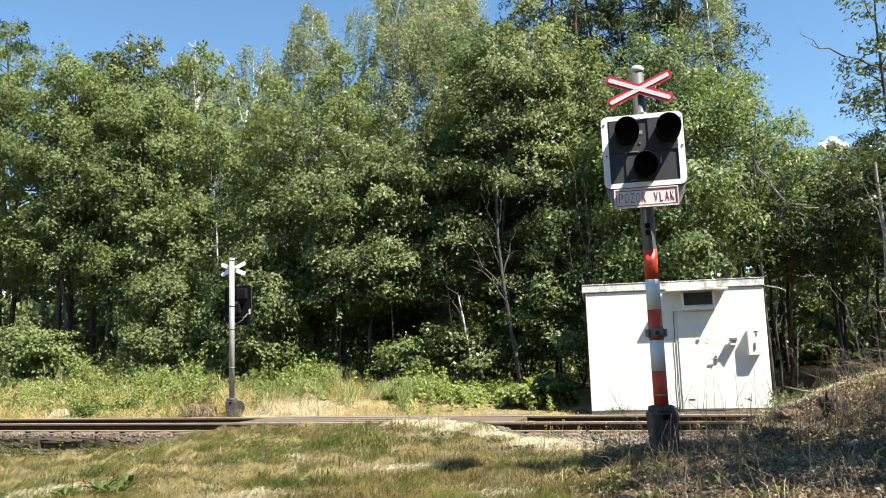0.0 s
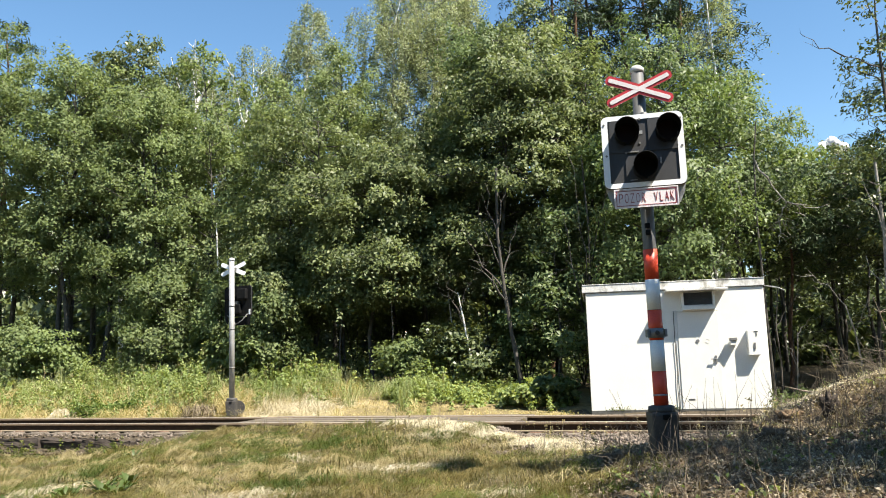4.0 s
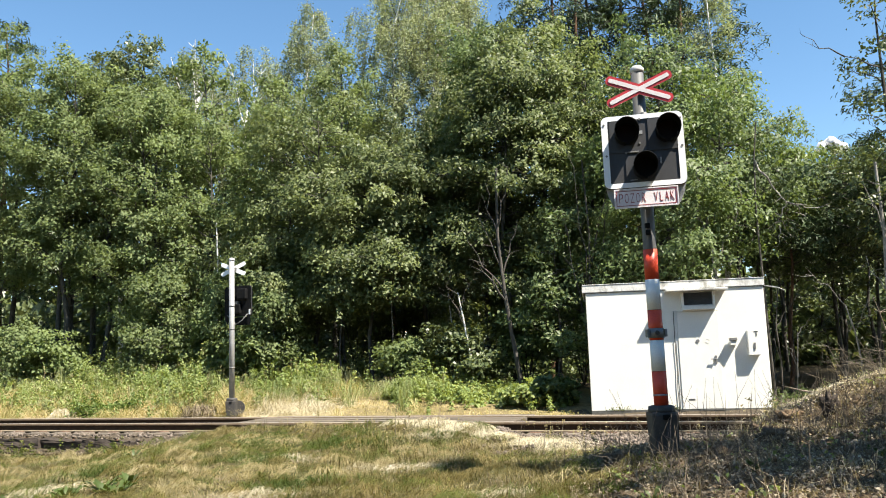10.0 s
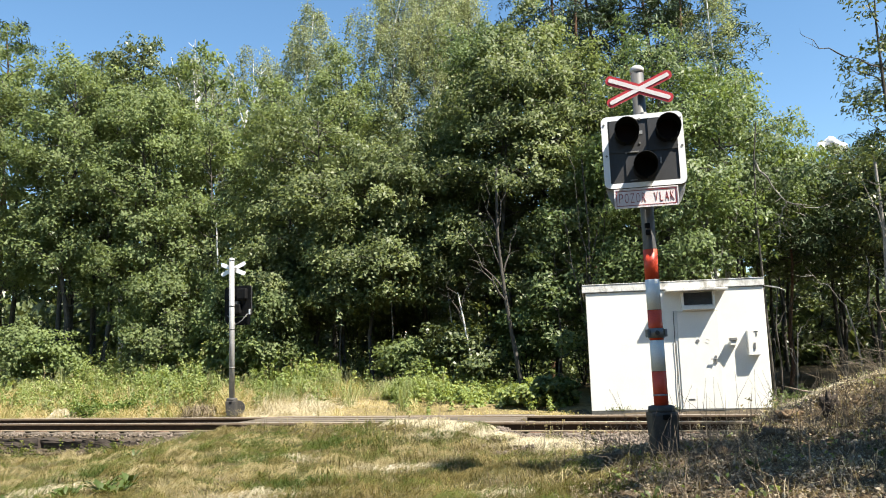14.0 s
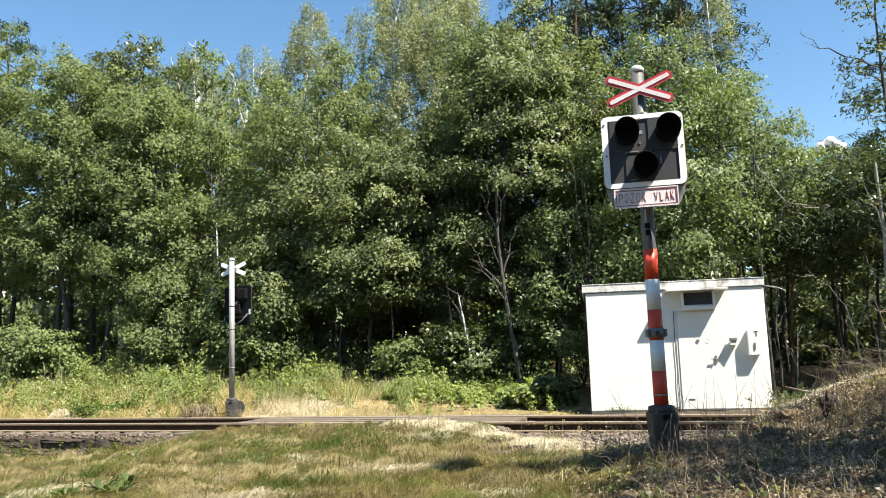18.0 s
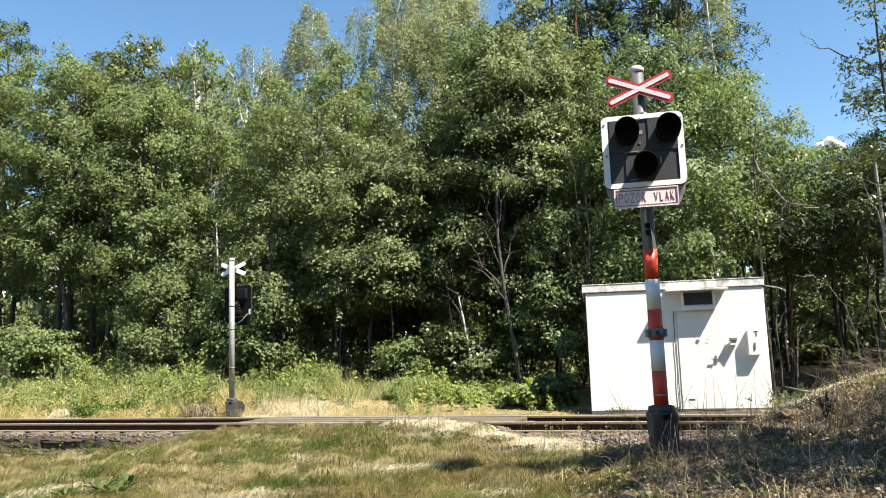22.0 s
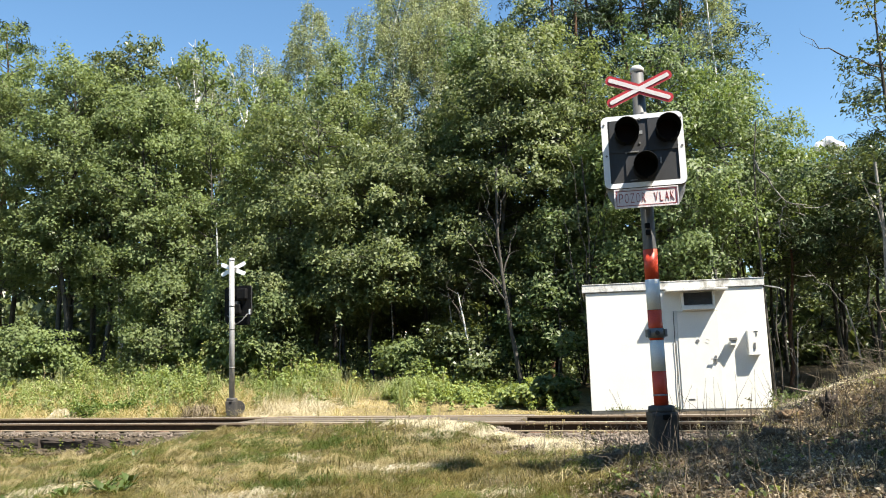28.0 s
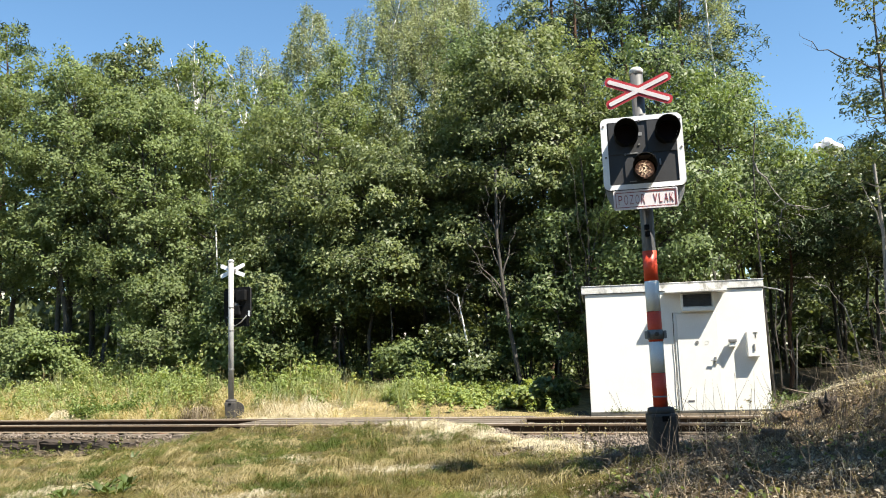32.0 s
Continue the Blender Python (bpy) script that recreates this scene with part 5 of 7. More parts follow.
def straw_heaps(name, spots, length, width, material, seed, label):
    """Strands lying every way over low mounds; spots: centre, half widths, height, how many."""
    rng = np.random.default_rng(seed)
    out = []
    for cx, cy, rx, ry, h, n in spots:
        a, q = rng.uniform(0, 2 * np.pi, n), np.sqrt(rng.uniform(0, 1, n))

        def on(px, py):
            k = np.clip(1 - ((px - cx) / rx) ** 2 - ((py - cy) / ry) ** 2, 0, 1)
            bumps = 0.75 + 0.25 * np.sin(px * 9 + py * 4) * np.sin(py * 11)
            return np.stack([px, py, ground_z(px, py) + h * k ** 0.8 * bumps], -1)
        px, py = cx + rx * q * np.cos(a), cy + ry * q * np.sin(a)
        t = rng.uniform(-0.6, 2.2, n)
        L = rng.uniform(length[0], length[1], n)
        dx, dy = np.cos(t) * L, np.sin(t) * L
        lift = np.array([0, 0, 1.0]) * rng.uniform(0.0, 0.05, n)[:, None]
        out.append((*strands(on(px - dx / 2, py - dy / 2), on(px, py) + lift, on(px + dx / 2, py + dy / 2) + lift * rng.uniform(0, 1.6, n)[:, None], width, rng), 0))
    v, f, k = joined(out)
    return tagged(new(name, array_mesh(name, v, f, M[material])), label, "straw", kind="stuff")


straw_heaps("pale_straw", ((-4.3, 18.3, 0.5, 0.4, 0.10, 420), (-3.7, 18.6, 0.6, 0.45, 0.22, 420), (-3.1, 18.5, 0.7, 0.35, 0.08, 420), (-9.75, 20.2, 0.35, 0.35, 0.40, 260), (-9.3, 20.1, 0.3, 0.25, 0.25, 160), (-3.2, 19.6, 1.0, 0.7, 0.10, 420)),
            (0.2, 0.6), 0.009, "straw", 11, "pale heaps of bleached cut grass by the track")
straw_heaps("cut_straw", ((0.3, 12.25, 1.2, 0.4, 0.05, 1800), (-4.3, 8.9, 0.55, 0.3, 0.05, 900), (1.3, 11.2, 0.8, 0.35, 0.06, 900), (-2.2, 10.6, 0.7, 0.22, 0.05, 500), (-0.6, 9.3, 0.8, 0.2, 0.05, 500), (-1.6, 7.6, 0.7, 0.2, 0.04, 500), (-5.2, 10.8, 0.8, 0.25, 0.05, 500), (0.3, 7.2, 0.6, 0.2, 0.04, 400), (3.95, 9.5, 0.35, 0.12, 0.05, 350), (4.25, 9.35, 0.35, 0.12, 0.05, 350), (4.6, 9.15, 0.35, 0.12, 0.05, 300), (3.7, 9.7, 0.3, 0.12, 0.05, 250)),
            (0.08, 0.24), 0.005, "straw", 13, "bleached cut straw lying on the mown grass")
tussocks("pale_tussocks", 80, (-5.0, -2.4, 18.2, 19.9), (0.5, 0.95), (0.08, 0.42), 46, 0.008, "straw", 41, "bleached standing grass leaning over beside the crossing",
         heap((-4.1, 18.7, 0.6, 0.5), (-3.3, 19.1, 0.7, 0.5), (-3.9, 19.4, 0.8, 0.4)))
tussocks("tall_green_grass", 60, (-2.6, 0.2, 18.6, 21.0), (0.35, 0.75), (0.3, 0.75), 60, 0.009, "meadow_green", 42, "tall green grass at the edge of the dark hollow",
         heap((-1.5, 20.0, 0.7, 0.5), (-0.7, 19.8, 0.7, 0.45), (-2.0, 20.3, 0.4, 0.3)))
tussocks("withered_clump", 120, (-6.6, -5.2, 18.6, 19.6), (0.2, 0.45), (0.15, 0.38), 40, 0.008, "litter", 43, "brown withered clump in the meadow grass", heap((-5.95, 19.1, 0.45, 0.35)))


def hay(name, n, want, length, material, seed, label):
    """Low wads of cut grass left lying by the mower, where the pattern of the swaths suits."""
    rng = np.random.default_rng(seed)
    x, y = rng.uniform(-9.2, 1.9, n), rng.uniform(5.8, 14.6, n)
    s, d = track_coords(x, y)
    w = np.sin(d * 4.4 + 1.1 * np.sin(s * 0.8) + 0.5 * np.sin(s * 2.6)) + 0.5 * np.sin(s * 1.4 + 2.0 * np.sin(d * 0.9))
    ok = near_side(x, y, rng) & ((w > want) if want > 0 else (w < -want)) & (d < -0.5)
    spots = [(a, b, rng.uniform(0.14, 0.42), rng.uniform(0.08, 0.20), rng.uniform(0.05, 0.16), int(rng.uniform(70, 150))) for a, b in zip(x[ok], y[ok])]
    straw_heaps(name, spots, length, 0.005, material, seed + 1, label)


hay("laid_hay", 420, 0.4, (0.10, 0.30), "straw_dull", 201, "yellowed cut grass lying in wads on the mown ground")
hay("laid_hay", 300, -0.5, (0.08, 0.24), "grass_green", 203, "fresh green cut grass lying in wads on the mown ground")
hay("laid_hay", 320, -0.9, (0.08, 0.24), "grass_dry", 205, "olive half-dry cut grass lying in wads on the mown ground")
straw_heaps("road_edge_straw", ((-0.7, 13.75, 0.45, 0.20, 0.10, 700), (-0.2, 13.3, 0.5, 0.25, 0.12, 900), (0.3, 12.7, 0.5, 0.28, 0.12, 900), (0.75, 12.0, 0.45, 0.28, 0.11, 800), (1.15, 11.3, 0.4, 0.3, 0.10, 700), (1.45, 10.6, 0.35, 0.3, 0.09, 600), (1.75, 9.95, 0.3, 0.25, 0.08, 400)),
            (0.08, 0.26), 0.005, "straw", 207, "bleached straw along the edge of the road by the rails")
tussocks("meadow_tussocks", 1150, (-14, -0.7, 16, 25), (0.35, 0.75), (0.12, 0.40), 60, 0.009, "meadow_dry", 15, "lodged dry grass tussocks beyond the rails",
         lambda x, y, rng: far_path(x, y, rng) & (track_coords(x, y)[1] < 5.4 + rng.normal(0, 0.8, len(x))))
tussocks("green_tussocks", 420, (-15, -0.7, 16, 27), (0.25, 0.55), (0.3, 0.8), 50, 0.010, "meadow_green", 16, "arching green grass tussocks in the meadow",
         lambda x, y, rng: far_path(x, y, rng) & (track_coords(x, y)[1] > 4.0 + rng.normal(0, 0.8, len(x))))
tussocks("straw_tussocks", 650, (-9.3, 2.0, 5.6, 16.4), (0.10, 0.24), (0.04, 0.11), 26, 0.005, "straw_dull", 17, "matted straw-coloured tussocks in the mown grass", patchy(0.0, 1.0, 1.0))
tussocks("short_tussocks", 1500, (-9.3, 2.0, 5.6, 16.4), (0.08, 0.20), (0.05, 0.13), 24, 0.005, "grass_green", 18, "matted green tussocks in the mown grass", patchy(0.05, 0.9, 3.0))
blades("meadow_grass", 1500, (-15, -0.7, 15.5, 27), (0.2, 0.5), 0.006, "meadow_dry", 4, "long dry meadow grass beyond the rails", "grass",
       lambda x, y, rng: far_path(x, y, rng) & (track_coords(x, y)[1] < 5.2 + rng.normal(0, 0.9, len(x)) + 0.9 * np.sin(x * 1.3)), 1.7, 0.38, tuft=11, spread=0.12)
blades("meadow_green", 3000, (-17, -0.7, 16, 29), (0.25, 0.95), 0.007, "meadow_green", 5, "long green meadow grass beyond the rails", "grass",
       lambda x, y, rng: far_path(x, y, rng) & (track_coords(x, y)[1] > 4.0 + rng.normal(0, 0.8, len(x))), 1.6, 0.3, tuft=11, spread=0.12)
blades("path_grass", 5200, (-9, 4, 15, 26), (0.05, 0.2), 0.009, "meadow_dry", 6, "short bleached grass on the trodden path", "grass", in_path, 1.4, 0.65, tuft=11, spread=0.12)
blades("brown_grass", 2600, (-8, -1, 17, 24), (0.2, 0.75), 0.007, "meadow_dry", 12, "brown withered grass clumps near the rails", "grass",
       heap((-5.2, 19.0, 0.4, 0.4), (-4.2, 19.9, 0.9, 0.6), (-3.3, 20.4, 0.7, 0.5), (-4.4, 19.3, 0.35, 0.4)), 1.6, 0.3, tuft=9, spread=0.08)


def herbs(name, n, area, height, size, material, seed, label, keep, leaves=30, wide=0.11):
    """Upright leafy weeds, each a stem with leaves standing out all the way up, joined."""
    rng = np.random.default_rng(seed)
    x, y = rng.uniform(area[0], area[1], n), rng.uniform(area[2], area[3], n)
    ok = keep(x, y, rng)
    x, y = x[ok], y[ok]
    n = len(x)
    swell = 0.72 + 0.4 * np.sin(x * 1.7 + np.sin(y * 1.3)) * np.sin(y * 1.9 + 0.8 * np.sin(x * 2.2))
    h = rng.uniform(height[0], height[1], n) * swell
    lean = rng.normal(0, 0.13, (n, 2)) * h[:, None]
    z = ground_z(x, y) - 0.02
    k = leaves
    t = rng.uniform(0.12, 1.0, (n, k)) ** 0.75
    az = rng.uniform(0, 2 * np.pi, (n, k))
    r = wide * (1.15 - 0.75 * t) * rng.uniform(0.3, 1.2, (n, k)) * (0.5 + h[:, None])
    c = np.stack([x[:, None] + lean[:, :1] * t ** 1.5 + np.cos(az) * r, y[:, None] + lean[:, 1:] * t ** 1.5 + np.sin(az) * r, z[:, None] + h[:, None] * t], -1).reshape(-1, 3)
    up = (np.stack([np.cos(az), np.sin(az), np.full((n, k), 1.3)], -1) + rng.normal(0, 0.4, (n, k, 3))).reshape(-1, 3)
    v, f = leaf_quads(c, (size * rng.uniform(0.55, 1.3, (n, k)) * (1.25 - 0.5 * t)).ravel(), up, rng, 0.55, 0.35)
    w = 0.004
    p0, p1 = np.stack([x, y, z], -1), np.stack([x + lean[:, 0], y + lean[:, 1], z + h], -1)
    d = np.array([w, 0, 0])
    sv = np.stack([p0 - d, p0 + d, p1 + d * 0.4, p1 - d * 0.4], 1).reshape(-1, 3)
    fs = np.arange(n * 4).reshape(n, 4)
    ob = new(name, array_mesh(name, np.concatenate([v, sv]), np.concatenate([f, fs + len(v)]), M[material]))
    return tagged(ob, label, "weeds", kind="stuff")


def plumes(name, n, area, height, material, seed, label, keep):
    """Tall thin grass stems with nodding seed plumes, joined."""
    rng = np.random.default_rng(seed)
    x, y = rng.uniform(area[0], area[1], n), rng.uniform(area[2], area[3], n)
    ok = keep(x, y, rng)
    x, y = x[ok], y[ok]
    n = len(x)
    h = rng.uniform(height[0], height[1], n)
    az = rng.uniform(0, 2 * np.pi, n)
    d = np.stack([np.cos(az), np.sin(az), np.zeros(n)], -1)
    s = np.stack([-np.sin(az), np.cos(az), np.zeros(n)], -1) * 0.0025
    up = np.array([0, 0, 1.0])
    p0 = np.stack([x, y, ground_z(x, y) - 0.02], -1)
    p1 = p0 + up * h[:, None] * 0.7 + d * h[:, None] * 0.06
    p2 = p0 + up * h[:, None] + d * h[:, None] * 0.18
    sv = np.stack([p0 - s, p0 + s, p1 + s, p1 - s, p2 + s, p2 - s], 1).reshape(-1, 3)
    i = np.arange(n)[:, None] * 6
    fs = np.concatenate([i + np.array([[0, 1, 2, 3]]), i + np.array([[3, 2, 4, 5]])])
    t = rng.uniform(0.0, 1.0, (n, 7))
    c = (p1[:, None] + (p2 - p1)[:, None] * (0.45 + 0.6 * t)[:, :, None] + d[:, None] * (0.05 * t ** 2)[:, :, None] - up * (0.03 * t ** 3)[:, :, None] + rng.normal(0, 0.009, (n, 7, 3))).reshape(-1, 3)
    v, f = leaf_quads(c, rng.uniform(0.025, 0.05, n * 7), rng.normal(0, 1, (n * 7, 3)), rng, 0.35)
    ob = new(name, array_mesh(name, np.concatenate([sv, v]), np.concatenate([fs, f + len(sv)]), M[material]))
    return tagged(ob, label, "grass", kind="stuff")


def off_path(near, far, ragged=0.7):
    def keep(x, y, rng):
        d = track_coords(x, y)[1]
        return far_path(x, y, rng) & (d > near + rng.normal(0, ragged, len(x)) + 0.5 * np.sin(x * 1.9)) & (d < far)
    return keep


plumes("plume_grass", 1500, (-17, 0, 15.5, 29), (0.4, 0.95), "straw_dull", 14, "tall flowering grass with nodding plumes in the meadow", off_path(3.0, 8.0))
herbs("weeds", 6400, (-18, -0.3, 17, 31), (0.30, 0.95), 0.088, "weed", 21, "bright green nettles and weeds along the forest edge", off_path(3.7, 9.0, 0.7))
herbs("weeds", 420, (-0.3, 2.9, 17, 21), (0.15, 0.6), 0.085, "weed", 25, "bright green weeds beside the white hut", off_path(4.3, 8.0, 0.4))
herbs("weeds", 260, (6.2, 9.5, 13.5, 19), (0.2, 0.55), 0.08, "leaf_ash", 26, "green weeds beside the cutting", off_path(3.0, 7.0, 0.4))
herbs("brambles", 2200, (-11, -6, 18, 23), (0.5, 1.0), 0.085, "bramble_leaf", 27, "dark green bramble patch in the dry meadow grass", heap((-8.8, 20.4, 0.85, 0.65), (-8.0, 20.2, 0.4, 0.35)), wide=0.16)
herbs("nettles", 3000, (-18, -0.2, 18, 31), (0.45, 1.0), 0.105, "weed", 44, "bright nettles crowding before the forest edge", off_path(5.2, 9.2, 0.5), leaves=34, wide=0.15)
herbs("nettles", 520, (-1.6, 2.9, 17.4, 20.6), (0.2, 0.55), 0.10, "weed", 45, "low bright nettles before the dark hollow",
      lambda x, y, rng: (track_coords(x, y)[1] > 4.5 + rng.normal(0, 0.3, len(x))) & (track_coords(x, y)[1] < 6.6), leaves=30, wide=0.16)
herbs("nettles", 900, (-7.5, 0.4, 19.5, 25), (0.75, 1.25), 0.105, "weed", 46, "tall bright nettles before the dark hollow", off_path(6.0, 8.4, 0.4), leaves=40, wide=0.13)
herbs("ditch_weeds", 420, (-9.8, -5.0, 12.5, 16.2), (0.10, 0.34), 0.05, "grass_green", 33, "small green and dry weeds along the ditch",
      lambda x, y, rng: (track_coords(x, y)[1] < -1.45) & (track_coords(x, y)[1] > -2.5) & (np.sin(x * 4.1 + y) + rng.normal(0, 1.2, len(x)) > 0.3), leaves=18, wide=0.13)
herbs("tall_weeds", 520, (-12, -4, 22, 27), (0.9, 1.7), 0.085, "weed", 28, "tall pale green shoots standing out of the weeds", off_path(6.0, 9.4), leaves=44, wide=0.08)
herbs("dark_weeds", 1500, (-18, 0, 21, 31), (0.5, 1.2), 0.11, "leaf_maple", 29, "dark green weeds under the overhanging boughs", off_path(7.0, 10.5), wide=0.14)
tussocks("deep_green_grass", 5500, (-6.5, 1.0, 6.5, 13), (0.10, 0.22), (0.06, 0.13), 22, 0.006, "grass_deep", 30, "deep green patches in the mown grass",
         heap((-1.2, 11.9, 1.5, 0.45), (-1.4, 8.1, 0.7, 0.4), (-2.5, 10.6, 0.8, 0.35), (-4.6, 10.0, 0.7, 0.4), (-3.0, 12.6, 0.9, 0.3)))
blades("stubble", 1500, (-1.4, 2.2, 6.8, 12.2), (0.10, 0.27), 0.004, "grass_dry", 19, "upright dry stubble beside the bank", "grass", patchy(-0.5, 1.3, 0.5), 1.5, 0.35, tuft=12, spread=0.08)
blades("pale_stubble", 800, (-1.2, 2.4, 8.0, 12.6), (0.10, 0.24), 0.004, "straw_dull", 20, "bleached upright stubble before the rails", "grass", patchy(-0.2, 1.3, 2.5), 1.5, 0.35, tuft=12, spread=0.08)
blades("crest_grass", 1100, (4.0, 8.0, 8.9, 11.0), (0.08, 0.24), 0.006, "meadow_green", 31, "green grass along the crest of the bank", "grass",
       lambda x, y, rng: (track_coords(x, y)[1] < -1.7) & (y > 9.3 - 0.25 * (x - 4.4)), 1.2, 0.2, tuft=12, spread=0.08)
blades("crest_straw", 1500, (3.55, 5.6, 8.4, 9.8), (0.12, 0.30), 0.005, "straw", 32, "bleached dry grass along the crest of the bank", "grass",
       lambda x, y, rng: np.abs(y - 9.42 + 0.45 * (x - 3.9)) < 0.10, 1.4, 0.9, tuft=5, spread=0.08)
herbs("crest_weeds", 130, (3.9, 6.6, 8.9, 10.6), (0.12, 0.34), 0.045, "weed", 33, "low green weeds along the crest of the bank",
      lambda x, y, rng: (track_coords(x, y)[1] < -2.0) & (y > 9.62 - 0.45 * (x - 3.9)), leaves=16, wide=0.06)
blades("bank_straw", 1500, (2.2, 6.5, 5.0, 9.6), (0.12, 0.36), 0.004, "straw_dull", 34, "pale fallen stalks matted over the bank", "straw",
       lambda x, y, rng: (track_coords(x, y)[1] < -3.2) & (x > 2.0 + 0.25 * (y - 5)), 1.5, 0.9, tuft=4, spread=0.10)
blades("bank_grass", 5200, (1.2, 9, 4.5, 12), (0.10, 0.36), 0.005, "litter", 7, "dry stalks on the shaded bank", "grass",
       lambda x, y, rng: (track_coords(x, y)[1] < np.where(x > 3.6, -2.4, -4.0)) & (x > 1.4), 1.0, 0.3)


def scatter_leaves(name, n, area, size, material, seed, label, category, low, high, keep, slim=0.7, flatness=1.0):
    rng = np.random.default_rng(seed)
    x, y = rng.uniform(area[0], area[1], n), rng.uniform(area[2], area[3], n)
    ok = keep(x, y, rng)
    x, y = x[ok], y[ok]
    n = len(x)
    lump = np.clip(0.55 + 0.45 * np.sin(x * 2.3 + np.sin(y * 1.7)) * np.sin(y * 2.7 + 0.9 * np.sin(x)), 0.12, 1)
    z = ground_z(x, y) + low + (high - low) * rng.uniform(0, 1, n) ** 0.8 * lump
    up = np.array([0, 0, flatness]) + rng.normal(0, 0.45, (n, 3))
    v, f = leaf_quads(np.stack([x, y, z], -1), rng.uniform(0.6, 1.4, n) * size, up, rng, slim)
    ob = new(name, array_mesh(name, v, f, M[material]))
    return tagged(ob, label, category, kind="stuff")


scatter_leaves("leaf_litter", 40000, (1.0, 7, 4.6, 11.5), 0.034, "litter", 22, "brown dead leaves strewn over the bank", "leaf litter", 0.0, 0.07,
               lambda x, y, rng: (track_coords(x, y)[1] < np.where(x > 3.4, -2.2, -3.3) + rng.normal(0, 0.25, len(x))) & (x > 1.3 + rng.normal(0, 0.3, len(x))))
scatter_leaves("bank_weeds", 2600, (1.2, 6.5, 5.0, 10.5), 0.045, "weed", 24, "small green weeds among litter on the bank", "weeds", 0.02, 0.16,
               lambda x, y, rng: (track_coords(x, y)[1] < -1.6) & (x > 1.3) & (np.sin(x * 3.1 + y) * np.sin(y * 4.3) > 0.25))
scatter_leaves("undergrowth", 26000, (-20, 15, 24, 38), 0.14, "leaf_maple", 23, "dim undergrowth on the forest floor", "undergrowth", 0.05, 1.6,
               lambda x, y, rng: (track_coords(x, y)[1] > 10.5) & (x < 0.29 * y))


# ---- the bank, small plants and clutter ----
def stick(name, points, r, material, label, category, group, sides=6, twigs=0, rng=None):
    pts = np.asarray(points, float)
    o = pts[0].copy()
    v, f = tube_quads(pts - o, np.linspace(r, r * 0.35, len(pts)), sides)
    ob = new(name, array_mesh(name, v, f, M[material]))
    ob.location = o
    for k in range(twigs):
        i = rng.integers(1, len(pts))
        d = rng.normal(0, 1, 3) * np.array([1, 1, 0.6])
        d[2] = abs(d[2]) * 0.6
        L = rng.uniform(0.12, 0.35)
        a = pts[i] - o
        v, f = tube_quads([a, a + d * L * 0.5, a + d * L + np.array([0, 0, 0.02])], [r * 0.45, r * 0.3, r * 0.12], 4)
        twig = new("twig", array_mesh("twig", v, f, M[material]))
        twig.parent = ob
    return tagged(ob, label, category, group)


